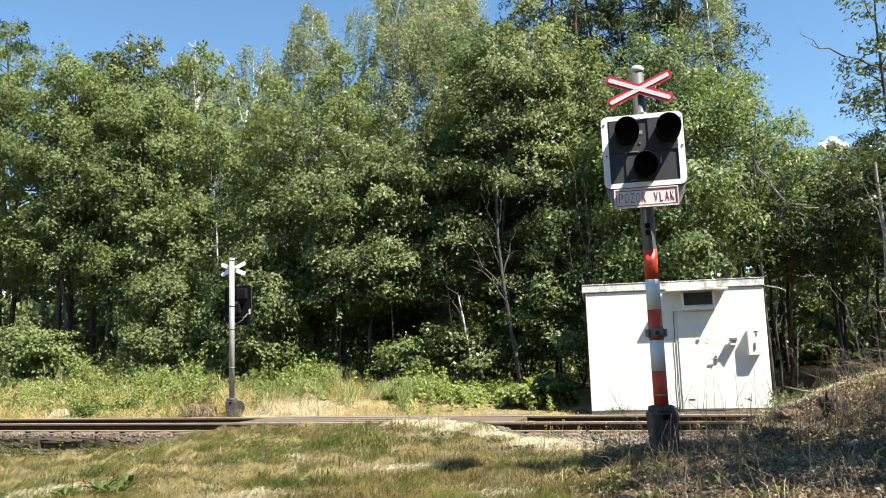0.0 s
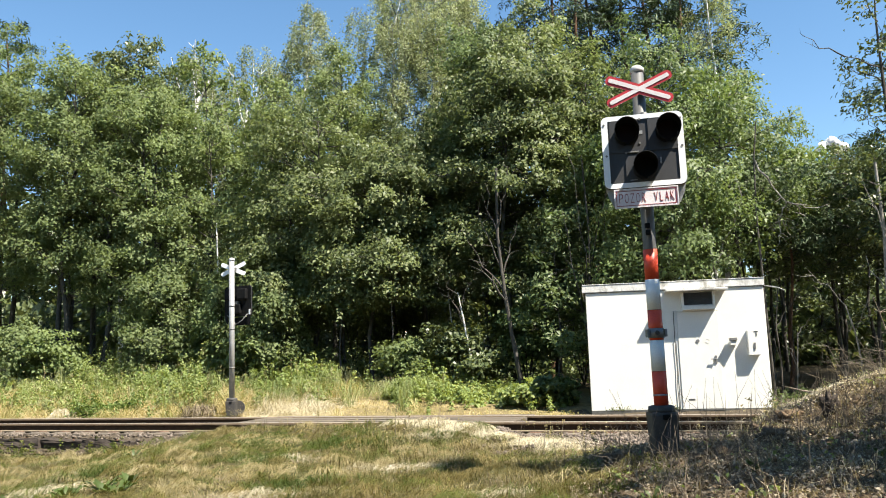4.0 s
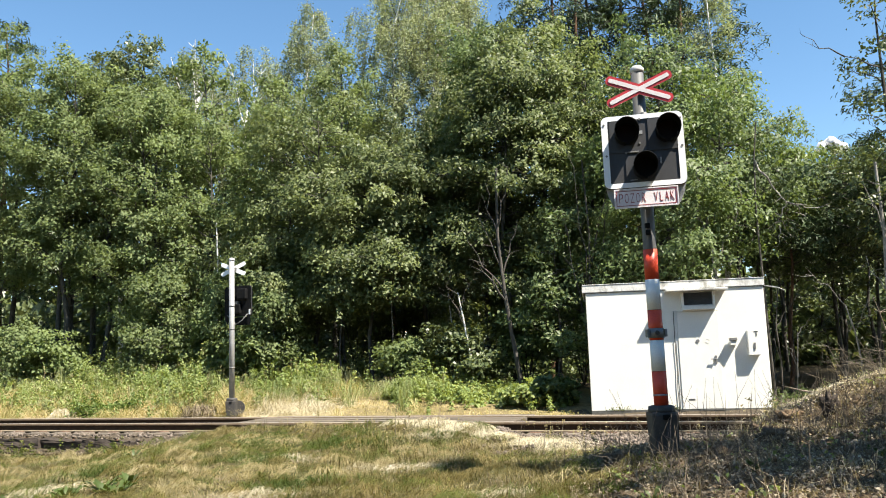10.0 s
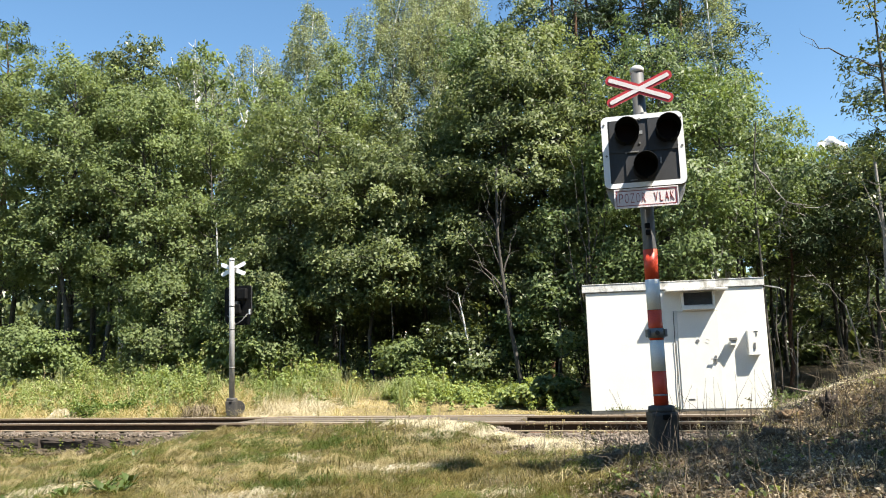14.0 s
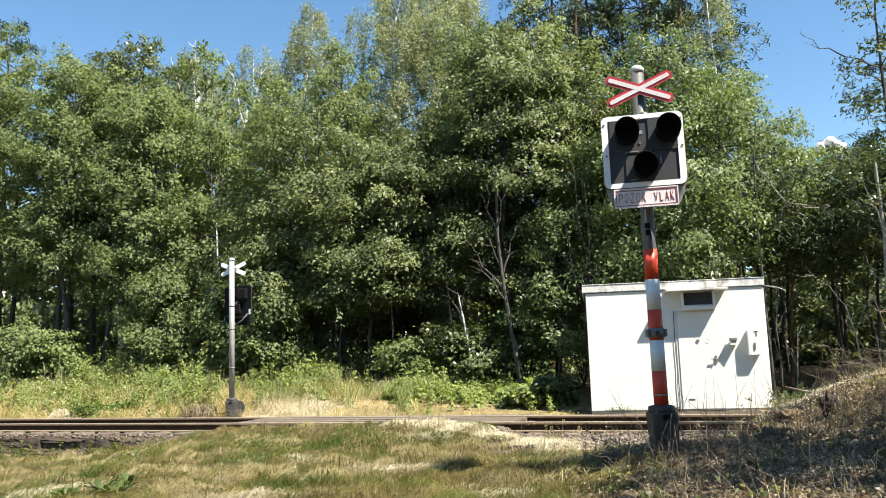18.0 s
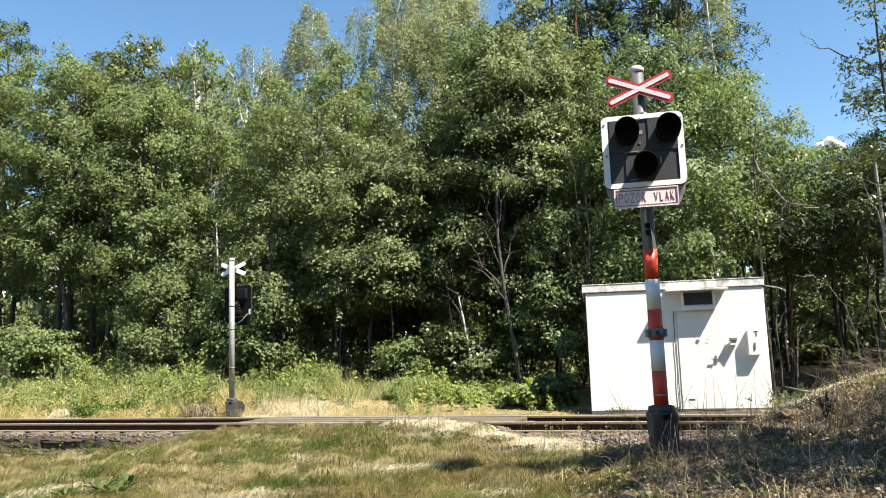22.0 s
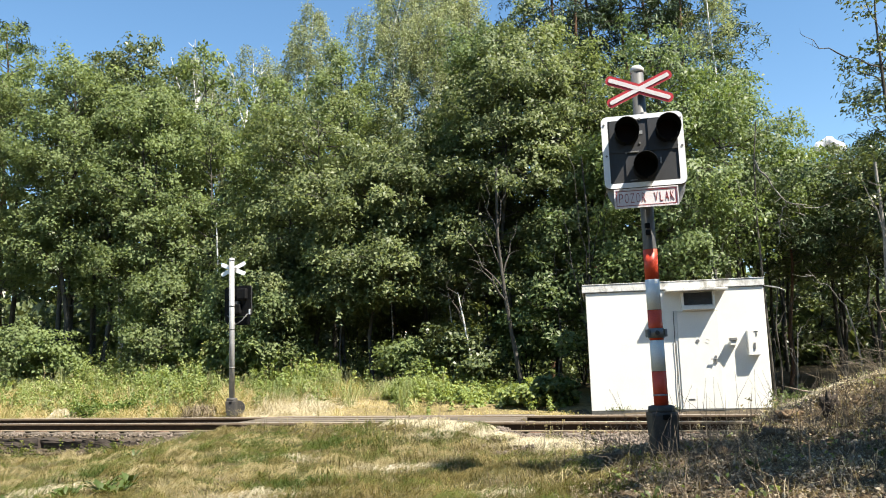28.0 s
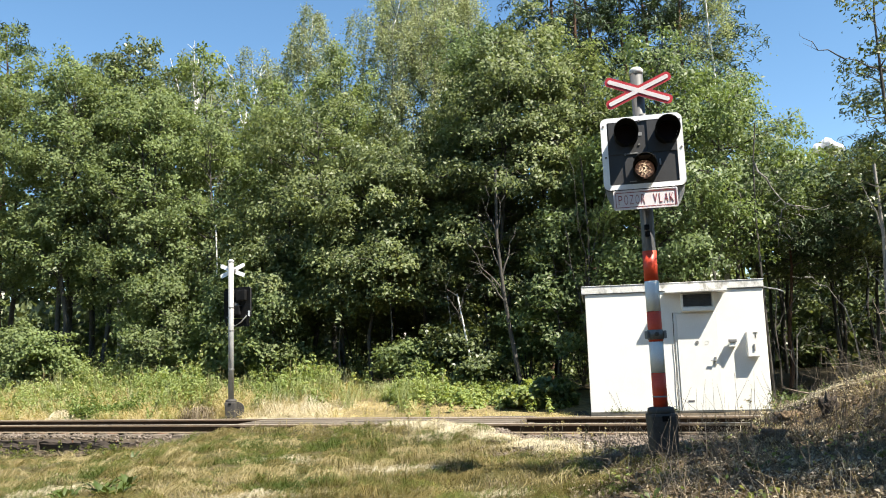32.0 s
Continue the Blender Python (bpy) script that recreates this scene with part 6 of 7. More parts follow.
def branches():
    rng = np.random.default_rng(31)
    for k in range(26):
        x, y = rng.uniform(1.9, 6.4), rng.uniform(5.6, 10.6)
        if track_coords(x, y)[1] > -1.7 or math.hypot(x - 2.07, y - 7.8) < 0.45:
            continue
        az, L = rng.uniform(0, 2 * math.pi), rng.uniform(0.35, 1.1)
        ts = np.linspace(0, 1, 6)
        px = x + np.cos(az) * L * ts + rng.normal(0, 0.03, 6)
        py = y + np.sin(az) * L * ts + rng.normal(0, 0.03, 6)
        lift = rng.uniform(0.0, 0.12)
        pz = ground_z(px, py) + 0.02 + lift * np.sin(ts * 2.2) + rng.normal(0, 0.008, 6)
        pz[0] = float(ground_z(px[0], py[0])) - 0.02
        stick("dead_branch", np.stack([px, py, pz], -1), rng.uniform(0.003, 0.008), "dead_wood", "bare grey-brown dead branch lying on the bank", "branch",
              "dead branches on the bank", twigs=int(rng.integers(1, 5)), rng=rng)
    # a long pale stick along the crest and bare saplings over the bank
    for pts, r, lab in (
        ([(3.9, 9.5, 0), (4.3, 9.35, 0), (4.8, 9.2, 0), (5.3, 9.1, 0)], 0.034, "pale broken log along the crest of the bank"),
        ([(3.1, 9.6, 0.40), (4.0, 9.4, 0.52), (4.6, 9.3, 0.66)], 0.014, "long pale broken stick on the bank"),
    ):
        pts = [(px, py, float(ground_z(px, py)) + 0.025) for px, py, _ in pts]
        ob = stick("dead_branch", pts, r, "dead_wood", lab, "branch", "dead branches on the bank", twigs=3, rng=rng)
    for (x0, y0), e, r in (((5.0, 9.0), (4.36, 9.3, 1.06), 0.007), ((5.1, 9.1), (4.25, 9.4, 1.28), 0.004), ((4.62, 9.3), (4.45, 9.35, 1.12), 0.004)):
        a = np.array([x0, y0, float(ground_z(x0, y0)) - 0.02])
        ts = np.linspace(0, 1, 6)[:, None]
        pts = a + (np.array(e) - a) * ts + np.array([0, 0, 0.06]) * np.sin(ts * np.pi) + rng.normal(0, 0.012, (6, 3)) * np.sin(ts * np.pi)
        stick("dead_branch", pts, r, "dead_wood", "pale dead branch leaning over the crest of the bank", "branch", "dead branches on the bank", twigs=5, rng=rng)
    for k in range(26):
        x0 = 3.66 + rng.uniform(0, 1.2)
        y0 = 9.34 - 0.45 * (x0 - 3.9) + rng.uniform(-0.16, 0.10)
        way = -0.43 + rng.normal(0, 0.22)
        q = [(x0 + t, y0 + way * t + rng.normal(0, 0.014)) for t in np.linspace(0, rng.uniform(0.2, 0.55), 5)]
        lie = rng.uniform(0.02, 0.07)
        stick("dead_stalk", [(a, b, float(ground_z(a, b)) + lie) for a, b in q], rng.uniform(0.003, 0.008), "straw", "long bleached stalk lying along the crest of the bank", "stalk", "bleached stalks on the bank")
    for x, y, h, lx in ((5.1, 9.0, 0.9, -0.25), (5.5, 10.5, 1.3, -0.5), (6.0, 11.2, 1.5, 0.1), (4.9, 7.6, 0.75, 0.1), (5.9, 9.8, 1.1, -0.35)):
        z = float(ground_z(x, y)) - 0.05
        ts = np.linspace(0, 1, 6)
        pts = np.stack([x + lx * ts ** 1.5 + rng.normal(0, 0.012, 6), y + rng.normal(0, 0.02, 6), z + h * ts], -1)
        stick("bare_sapling", pts, 0.011, "dead_wood", "thin bare sapling standing on the bank", "sapling", "bare saplings", twigs=7, rng=rng)


branches()


def lump(name, x, y, size, material, label, category, seed, sink=0.25):
    rng = np.random.default_rng(seed)
    bm = bmesh.new()
    bmesh.ops.create_icosphere(bm, subdivisions=4, radius=1.0)
    off = rng.uniform(0, 50, 3)
    for v in bm.verts:
        p = Vector(v.co)
        k = 0.92 + 0.55 * noise.noise(p * 1.5 + Vector(off)) + 0.42 * noise.noise(p * 3.6 + Vector(off)) + 0.26 * noise.noise(p * 8.5 + Vector(off))
        v.co = Vector((p.x * size[0], p.y * size[1], p.z * size[2])) * k
    for f in bm.faces:
        f.smooth = True
    me = bpy.data.meshes.new(name)
    bm.to_mesh(me)
    bm.free()
    me.materials.append(M[material])
    ob = new(name, me)
    ob.location = (x, y, float(ground_z(x, y)) + size[2] * (1 - 2 * sink) * 0.5)
    return tagged(ob, label, category)


lump("stump", 4.0, 8.45, (0.085, 0.08, 0.15), "dark_timber", "dark rotten tree stump on the bank's crest", "stump", 5, 0.15)
lump("earth_clod", 3.75, 8.9, (0.17, 0.13, 0.10), "soil", "clod of dry earth with moss at the bank's foot", "clod", 6)
lump("earth_clod", 3.3, 8.5, (0.16, 0.12, 0.08), "soil", "clod of brown earth on the bank", "clod", 7)
lump("earth_clod", 3.0, 9.4, (0.13, 0.14, 0.08), "soil", "clod of brown earth near the rails", "clod", 8)
for k, (x, y) in enumerate(((-7.3, 14.65), (-6.5, 14.2), (-8.4, 15.2), (-5.9, 14.35), (-9.0, 15.6))):
    lump("earth_clod", x, y, (0.24, 0.12, 0.07), "cinder", "clod of dark earth in the ditch by the track", "clod", 40 + k, 0.35)
lump("earth_clod", 2.75, 8.75, (0.10, 0.08, 0.07), "soil", "clod of brown earth on the bank", "clod", 63)
lump("earth_clod", 2.45, 7.35, (0.11, 0.09, 0.08), "soil", "clod of brown earth on the bank", "clod", 65)
lump("earth_clod", 3.05, 7.6, (0.13, 0.10, 0.09), "soil", "clod of brown earth on the bank", "clod", 66)
lump("earth_clod", 1.7, 8.1, (0.15, 0.12, 0.08), "soil", "clod of brown earth beside the signal", "clod", 9)


def edging():
    """Dark timbers added along the ditch for the shaded gap under its crumbling edge, each worn in its own way."""
    rng = np.random.default_rng(33)
    for k in range(9):
        L = rng.uniform(0.75, 1.25)
        m = TRACK @ pose(-15.0 + k * 1.12, -1.32 + 0.09 * math.sin(k * 2.1), -0.12 + rng.uniform(-0.05, 0.02), rng.uniform(-14, 14), rng.uniform(-3, 3), rng.uniform(-6, 6))
        root = thing("edging_timber", m, "dark rough beam added for the shaded gap under the ballast edge", "timber", "edging timbers")
        bm = bmesh.new()
        box(bm, -L / 2, L / 2, -0.09, 0.09, -0.13, 0.10)
        bmesh.ops.subdivide_edges(bm, edges=bm.edges[:], cuts=7, use_grid_fill=True)
        for v in bm.verts:
            p = Vector((v.co.x * 1.6, v.co.y * 5, v.co.z * 5)) + Vector((k * 5.1, 0, 0))
            v.co += Vector((0.03 * noise.noise(p * 2.3), 0.03 * noise.noise(p * 2.9 + Vector((9, 0, 0))), 0.035 * noise.noise(p * 2.6 + Vector((0, 7, 0)))))
        part("beam", bm, M["dark_timber"], root)
        part("spike", cyl(bmesh.new(), (0.2, -0.03, 0.06), (0.2, -0.03, 0.125), 0.012, sides=8), M["rust"], root, "rusty spike")


edging()


def dock(x, y, n, seed, scale=1.0):
    """A rosette of broad upright leaves, each its own mesh."""
    rng = np.random.default_rng(seed)
    root = thing("dock_plant", pose(x, y, float(ground_z(x, y))), "broad-leaved green dock plant in the dry grass", "plant", "dock plants")
    for k in range(n):
        az = k * 2.4 + rng.uniform(-0.4, 0.4)
        L, W = rng.uniform(0.12, 0.30) * scale, rng.uniform(0.020, 0.042) * scale
        el = rng.uniform(0.75, 1.4)
        d = np.array([math.cos(az), math.sin(az), 0])
        s = np.array([-d[1], d[0], 0])
        v, f = [], []
        for i in range(7):
            t = i / 6
            c = d * (L * (0.15 + t) * math.cos(el * (1 - 0.25 * t))) + np.array([0, 0, L * t * math.sin(el) - 0.22 * L * t ** 3])
            w = W * (0.12 + 0.95 * math.sin(math.pi * min(1, t * 0.96 + 0.05)) ** 0.8)
            wav = 0.012 * math.sin(i * 2.2 + k)
            v += [c - s * w + np.array([0, 0, 0.25 * w + wav]), c, c + s * w + np.array([0, 0, 0.25 * w - wav])]
        for i in range(6):
            a = i * 3
            f += [(a, a + 1, a + 4, a + 3), (a + 1, a + 2, a + 5, a + 4)]
        ob = new("leaf", array_mesh("leaf", np.array(v), np.array(f), M["dock_leaf"]))
        ob.parent = root
    return root


for x, y, n, sd, sc in ((-3.5, 8.25, 19, 1, 0.85), (-3.25, 8.0, 17, 2, 0.75), (-3.7, 7.9, 17, 3, 0.75), (-3.35, 8.5, 13, 9, 0.7), (-3.9, 8.15, 12, 10, 0.7), (-4.6, 8.2, 9, 4, 0.7), (-4.3, 7.8, 9, 11, 0.6), (-4.9, 12.6, 7, 5, 0.8), (1.45, 5.9, 7, 6, 0.6), (2.35, 6.3, 8, 7, 0.6), (3.4, 6.4, 7, 8, 0.6)):
    dock(x, y, n, sd, sc)


def seed_heads():
    """Dead stalks with pale fluffy heads before the rails and on the bank."""
    rng = np.random.default_rng(61)
    spots = [(-0.5, 12.2, 0.5, 10), (0.9, 11.6, 0.8, 16), (1.5, 10.9, 0.5, 12), (1.65, 8.4, 0.3, 14), (3.0, 8.2, 0.7, 12), (-2.0, 13.2, 1.2, 8), (4.6, 8.4, 0.8, 24), (-0.2, 13.1, 0.35, 14)]
    stems, heads = [], []
    for sx, sy, sp, n in spots:
        for _ in range(n):
            x, y = sx + rng.normal(0, sp), sy + rng.normal(0, sp * 0.5)
            if track_coords(x, y)[1] > -0.35:
                continue
            z = float(ground_z(x, y)) - 0.02
            h = rng.uniform(0.12, 0.42)
            lx, ly = rng.normal(0, 0.07, 2)
            top = np.array([x + lx, y + ly, z + h])
            stems.append((*tube_quads([(x, y, z), (x + lx * 0.4, y + ly * 0.4, z + h * 0.6), top], [0.003, 0.0025, 0.0015], 4), 0))
            m = int(rng.integers(5, 16))
            c = top + rng.normal(0, 1, (m, 3)) * np.array([0.014, 0.014, 0.03])
            heads.append((*leaf_quads(c, rng.uniform(0.014, 0.032, m), rng.normal(0, 1, (m, 3)), rng, 0.7), 1))
    v, f, k = joined(stems + heads)
    me = array_mesh("seed_heads", v, f, [M["dead_wood"], M["straw_dull"]])
    me.polygons.foreach_set("material_index", k)
    tagged(new("seed_heads", me), "dead weed stalks with pale seed heads", "weeds", kind="stuff")


seed_heads()


def wiry_stalks():
    """Tangle of thin bent stalks over the bank."""
    rng = np.random.default_rng(62)
    out = []
    for _ in range(2700):
        x, y = rng.uniform(1.5, 7.0), rng.uniform(5.2, 10.8)
        if track_coords(x, y)[1] > (-2.4 if x > 3.6 else -4.0):
            continue
        z = float(ground_z(x, y)) - 0.01
        az, L, el = rng.uniform(0, 6.28), rng.uniform(0.15, 0.55), rng.uniform(0.05, 1.1)
        if rng.uniform() < 0.2:
            L, el = rng.uniform(0.4, 0.85), rng.uniform(0.9, 1.5)
        d = np.array([math.cos(az) * math.cos(el), math.sin(az) * math.cos(el), math.sin(el)])
        p = np.array([x, y, z])
        bend = rng.normal(0, 0.05, 3)
        out.append((*tube_quads([p, p + d * L * 0.5 + bend, p + d * L + bend - np.array([0, 0, 0.12 * L])], [0.0026, 0.0022, 0.0012], 3), 0))
    v, f, k = joined(out)
    tagged(new("dead_stalks", array_mesh("dead_stalks", v, f, M["dead_wood"])), "tangle of thin dead stalks on the bank", "dead stalks", kind="stuff")


wiry_stalks()


def low_bush(label, x, y, h, r, material, seed, n=3400, size=0.12):
    """A bush of several stems and a ragged crown."""
    rng = np.random.default_rng(seed)
    root = thing("bush", pose(x, y, float(ground_z(x, y)) - 0.03), label, "bush", "bushes at the forest edge")
    leaves = []
    for k in range(9):
        az = k * 2.4 + rng.uniform(-0.3, 0.3)
        e = np.array([math.cos(az) * r * rng.uniform(0.4, 0.9), math.sin(az) * r * rng.uniform(0.4, 0.9), h * rng.uniform(0.6, 1.0)])
        ts = np.linspace(0, 1, 5)[:, None]
        p = e * ts * np.array([1, 1, 1]) + np.array([0, 0, 0.15 * h]) * np.sin(ts * np.pi)
        mesh_part("stem", [(*tube_quads(p, np.linspace(0.02, 0.005, 5), 5), 0)], [M["bark"]], root)
        for q in range(7):
            c0 = p[2] + (p[4] - p[2]) * rng.uniform(0, 1) + rng.normal(0, 0.22 * r, 3)
            c0[2] = max(0.1, c0[2])
            m = n // 63
            c = c0 + rng.normal(0, 1, (m, 3)) * np.array([0.24, 0.24, 0.09]) * r
            o = unit(np.array([c0[0], c0[1], 0]))
            leaves.append((*leaf_quads(c, rng.uniform(0.6, 1.3, m) * size, np.array([0, 0, 0.7]) + o * 0.5 + rng.normal(0, 0.35, (m, 3)), rng, 0.65), 0))
    mesh_part("foliage", leaves, [M[material]], root)


for x, y, h, r, mt, sd in (
    (0.25, 20.9, 1.9, 0.85, "leaf_oak", 1), (0.95, 20.4, 1.2, 0.7, "leaf_oak", 2), (-1.0, 21.2, 1.3, 0.8, "leaf_alder", 3), 
    (2.35, 17.8, 0.6, 0.4, "leaf_ash", 6), (1.7, 18.0, 0.5, 0.45, "weed", 7), (2.1, 20.8, 2.2, 0.9, "leaf_ash", 13),
    (7.9, 13.6, 0.4, 0.5, "leaf_oak", 14), (-12.4, 24.9, 1.6, 0.9, "leaf_alder", 32), (-7.7, 24.3, 1.5, 0.8, "leaf_alder", 33), (-5.7, 22.7, 1.3, 0.7, "leaf_alder", 34), (-4.5, 22.9, 1.2, 0.7, "leaf_maple", 36), (-5.6, 27.5, 3.4, 1.7, "leaf_oak", 17), (-3.0, 27.0, 3.2, 1.7, "leaf_oak", 18), (-0.6, 26.5, 3.2, 1.6, "leaf_oak", 19), (-1.75, 26.6, 3.4, 1.2, "leaf_oak", 37),
    (1.6, 25.0, 3.4, 1.5, "leaf_oak", 20), (4.2, 24.5, 3.2, 1.5, "leaf_oak", 21), (-8.0, 27.5, 3.2, 1.7, "leaf_oak", 24),
):
    low_bush("leafy green bush at the edge of the wood", x, y, h, r, mt, sd)


def bare_tree(x, y, pts, r, mat, label, forks=(), twigs=4, limb_mat=""):
    """A leafless trunk with forked limbs; forks: (point on the trunk, end, radius)."""
    root = thing("bare_tree", pose(x, y, float(ground_z(x, y)) - 0.05), label, "tree", "bare trees")
    p = np.asarray(pts, float)
    mesh_part("trunk", [(*tube_quads(p, np.linspace(r, r * 0.5, len(p)), 9), 0)], [M[mat]], root)
    rng = np.random.default_rng(int(abs(x * 100)))

    def limb(a, e, lr):
        a, e = np.asarray(a, float), np.asarray(e, float)
        ts = np.linspace(0, 1, 6)[:, None]
        q = a + (e - a) * ts + rng.normal(0, 0.05, (6, 3)) * np.sin(ts * np.pi)
        pieces = [(*tube_quads(q, np.linspace(lr, lr * 0.25, 6), 6), 0)]
        for k in range(twigs):
            o = q[rng.integers(2, 6)]
            d = unit(rng.normal(0, 1, 3) + (e - a) * 0.6) * rng.uniform(0.2, 0.55)
            pieces.append((*tube_quads([o, o + d * 0.5 + rng.normal(0, 0.03, 3), o + d], [lr * 0.4, lr * 0.25, lr * 0.1], 4), 0))
        mesh_part("limb", pieces, [M[limb_mat or mat]], root)
    for a, e, lr in forks:
        limb(a, e, lr)


bare_tree(0.70, 20.2, [(0, 0, 0), (-0.06, 0, 0.84), (-0.21, 0, 1.77), (-0.36, 0, 2.6)], 0.036, "birch_bark", "pale broken birch trunk leaning in the dark wood",
          [((-0.21, 0, 1.77), (-0.62, -0.2, 2.6), 0.02), ((-0.30, 0, 2.2), (0.05, -0.1, 2.9), 0.012), ((-0.34, 0, 2.5), (-0.7, -0.1, 2.9), 0.012)], 6, "bark")
bare_tree(1.88, 19.8, [(0, 0, 0), (-0.08, 0, 0.6), (-0.24, 0, 1.64), (-0.37, 0, 2.6), (-0.49, 0, 4.0), (-0.45, 0.1, 5.8)], 0.068, "bark", "slim grey leaning trunk with bare forked limbs",
          [((-0.36, 0, 2.55), (-1.16, -0.2, 3.75), 0.030), ((-0.33, 0, 2.35), (-1.05, -0.25, 3.35), 0.026), ((-0.42, 0, 3.2), (-0.95, 0.0, 4.6), 0.024), ((-0.40, 0, 3.0), (0.02, 0, 4.4), 0.024), ((-0.47, 0, 3.8), (-0.75, 0, 5.4), 0.022), ((-0.48, 0, 4.2), (-0.15, 0, 5.8), 0.022)], 5)
bare_tree(0.35, 22.4, [(0, 0, 0), (-0.12, 0, 1.4), (-0.25, 0, 2.7)], 0.028, "birch_bark", "thin pale dead trunk in the dark wood")
bare_tree(9.55, 17.2, [(0, 0, 0), (0.02, 0, 1.2), (0.10, 0, 2.4), (0.16, 0, 3.6), (0.12, 0, 5.2)], 0.062, "dead_limb", "slim pale trunk beside the cutting",
          [((0.10, 0, 2.4), (0.45, -0.1, 3.5), 0.026), ((0.09, 0, 2.3), (-0.35, -0.1, 3.1), 0.018), ((0.16, 0, 3.6), (-0.3, -0.1, 5.0), 0.02)], 3)
bare_tree(9.15, 17.6, [(0, 0, 0), (-0.02, 0, 0.8), (-0.10, 0, 1.5), (-0.26, 0, 2.1)], 0.026, "dead_limb", "thin dead sapling bent over in the dark hollow",
          [((-0.26, 0, 2.08), (-0.95, -0.1, 2.75), 0.014), ((-0.1, 0, 1.5), (0.2, -0.1, 2.2), 0.010)], 4)
bare_tree(7.75, 18.6, [(0, 0, 0), (0.03, 0, 0.9), (-0.02, 0, 1.7), (0.10, 0, 2.6)], 0.024, "bark", "thin dead sapling bent over in the dark hollow",
          [((-0.02, 0, 1.7), (0.5, -0.1, 2.4), 0.012), ((0.03, 0, 0.9), (-0.3, -0.1, 1.7), 0.010)], 4)
bare_tree(8.35, 19.2, [(0, 0, 0), (0.06, 0, 0.7), (0.14, 0, 1.5)], 0.020, "dead_limb", "thin dead sapling bent over in the dark hollow",
          [((0.06, 0, 0.7), (-0.22, -0.1, 1.3), 0.010), ((0.14, 0, 1.45), (0.45, -0.1, 1.9), 0.010)], 3)
bare_tree(-7.0, 24.4, [(0, 0, 0), (0.02, 0, 1.2), (-0.05, 0, 2.6), (-0.02, 0, 3.8), (-0.08, 0, 5.1)], 0.040, "birch_bark", "slim white birch trunk behind the signal")
bare_tree(7.5, 18.4, [(0, 0, 0), (-0.05, 0, 2.2), (-0.08, 0, 4.4), (-0.02, 0, 5.7), (0.1, 0, 6.6)], 0.03, "bark", "dead leafless tree with pale crooked limbs",
          [((-0.02, 0, 5.65), (0.64, -0.1, 4.58), 0.034), ((0.62, -0.1, 4.60), (1.42, -0.1, 4.44), 0.020), ((0.85, -0.1, 4.52), (1.05, -0.1, 4.15), 0.014), ((0.60, -0.1, 4.60), (0.40, -0.1, 4.11), 0.020),
           ((0.40, -0.1, 4.13), (0.31, -0.1, 3.55), 0.014), ((0.42, -0.1, 4.15), (0.65, -0.1, 3.8), 0.012), ((0.41, -0.1, 4.14), (0.1, -0.1, 3.95), 0.012)], 3, "dead_limb")
bare_tree(-9.9, 30.6, [(0, 0, 0), (0.1, 0, 4.0), (0.0, 0, 8.5), (0.25, 0, 11.6)], 0.11, "birch_bark", "pale dying birch with bare white limbs at its top",
          [((0.05, 0, 9.6), (-0.8, -0.3, 12.9), 0.04), ((0.2, 0, 11.0), (0.9, -0.2, 12.6), 0.04), ((0.1, 0, 10.4), (0.2, -0.4, 13.2), 0.035), ((0.05, 0, 9.0), (0.9, -0.5, 10.8), 0.035)], 9)
bare_tree(-7.7, 30.2, [(0, 0, 0), (0.1, 0, 4.0), (-0.1, 0, 8.0), (0.1, 0, 10.6)], 0.10, "birch_bark", "pale birch with bare white limbs among other crowns",
          [((0.0, 0, 9.0), (0.75, -0.4, 11.9), 0.035), ((0.05, 0, 9.8), (-0.5, -0.4, 12.3), 0.035), ((0, 0, 8.2), (-0.7, -0.6, 10.4), 0.03)], 8)
bare_tree(11.2, 17.6, [(0, 0, 0), (0.0, 0, 3.0), (-0.1, 0, 6.0), (-0.2, 0, 7.4)], 0.05, "bark", "thin leaning tree with a bare limb against the sky",
          [((-0.2, 0, 7.3), (-2.1, -0.6, 7.6), 0.03), ((-2.05, -0.6, 7.58), (-3.0, -0.8, 8.0), 0.018), ((-0.1, 0, 6.0), (-1.7, -0.4, 6.3), 0.02), ((-0.15, 0, 6.8), (-1.2, -0.4, 8.6), 0.018)], 4)
bare_tree(3.5, 19.4, [(0, 0, 0), (0.05, 0, 2.0), (0.14, 0, 4.0), (0.05, 0, 6.0)], 0.04, "bark", "slim many-stemmed shrub with bare pale stems",
          [((0.02, 0, 1.2), (-0.55, -0.2, 4.6), 0.024), ((0.03, 0, 1.5), (0.65, -0.2, 5.0), 0.024), ((0.05, 0, 2.0), (-0.2, -0.3, 5.6), 0.02), ((0.1, 0, 3.0), (0.75, -0.2, 6.0), 0.018)], 5)
bare_tree(6.7, 18.9, [(0, 0, 0), (-0.1, 0, 2.0), (-0.3, 0, 4.4), (-0.5, 0, 6.0)], 0.05, "dead_limb", "slim grey trunk leaning behind the hut",
          [((-0.2, 0, 3.2), (0.5, -0.3, 4.8), 0.03), ((-0.3, 0, 4.0), (-1.0, -0.3, 5.2), 0.028)])


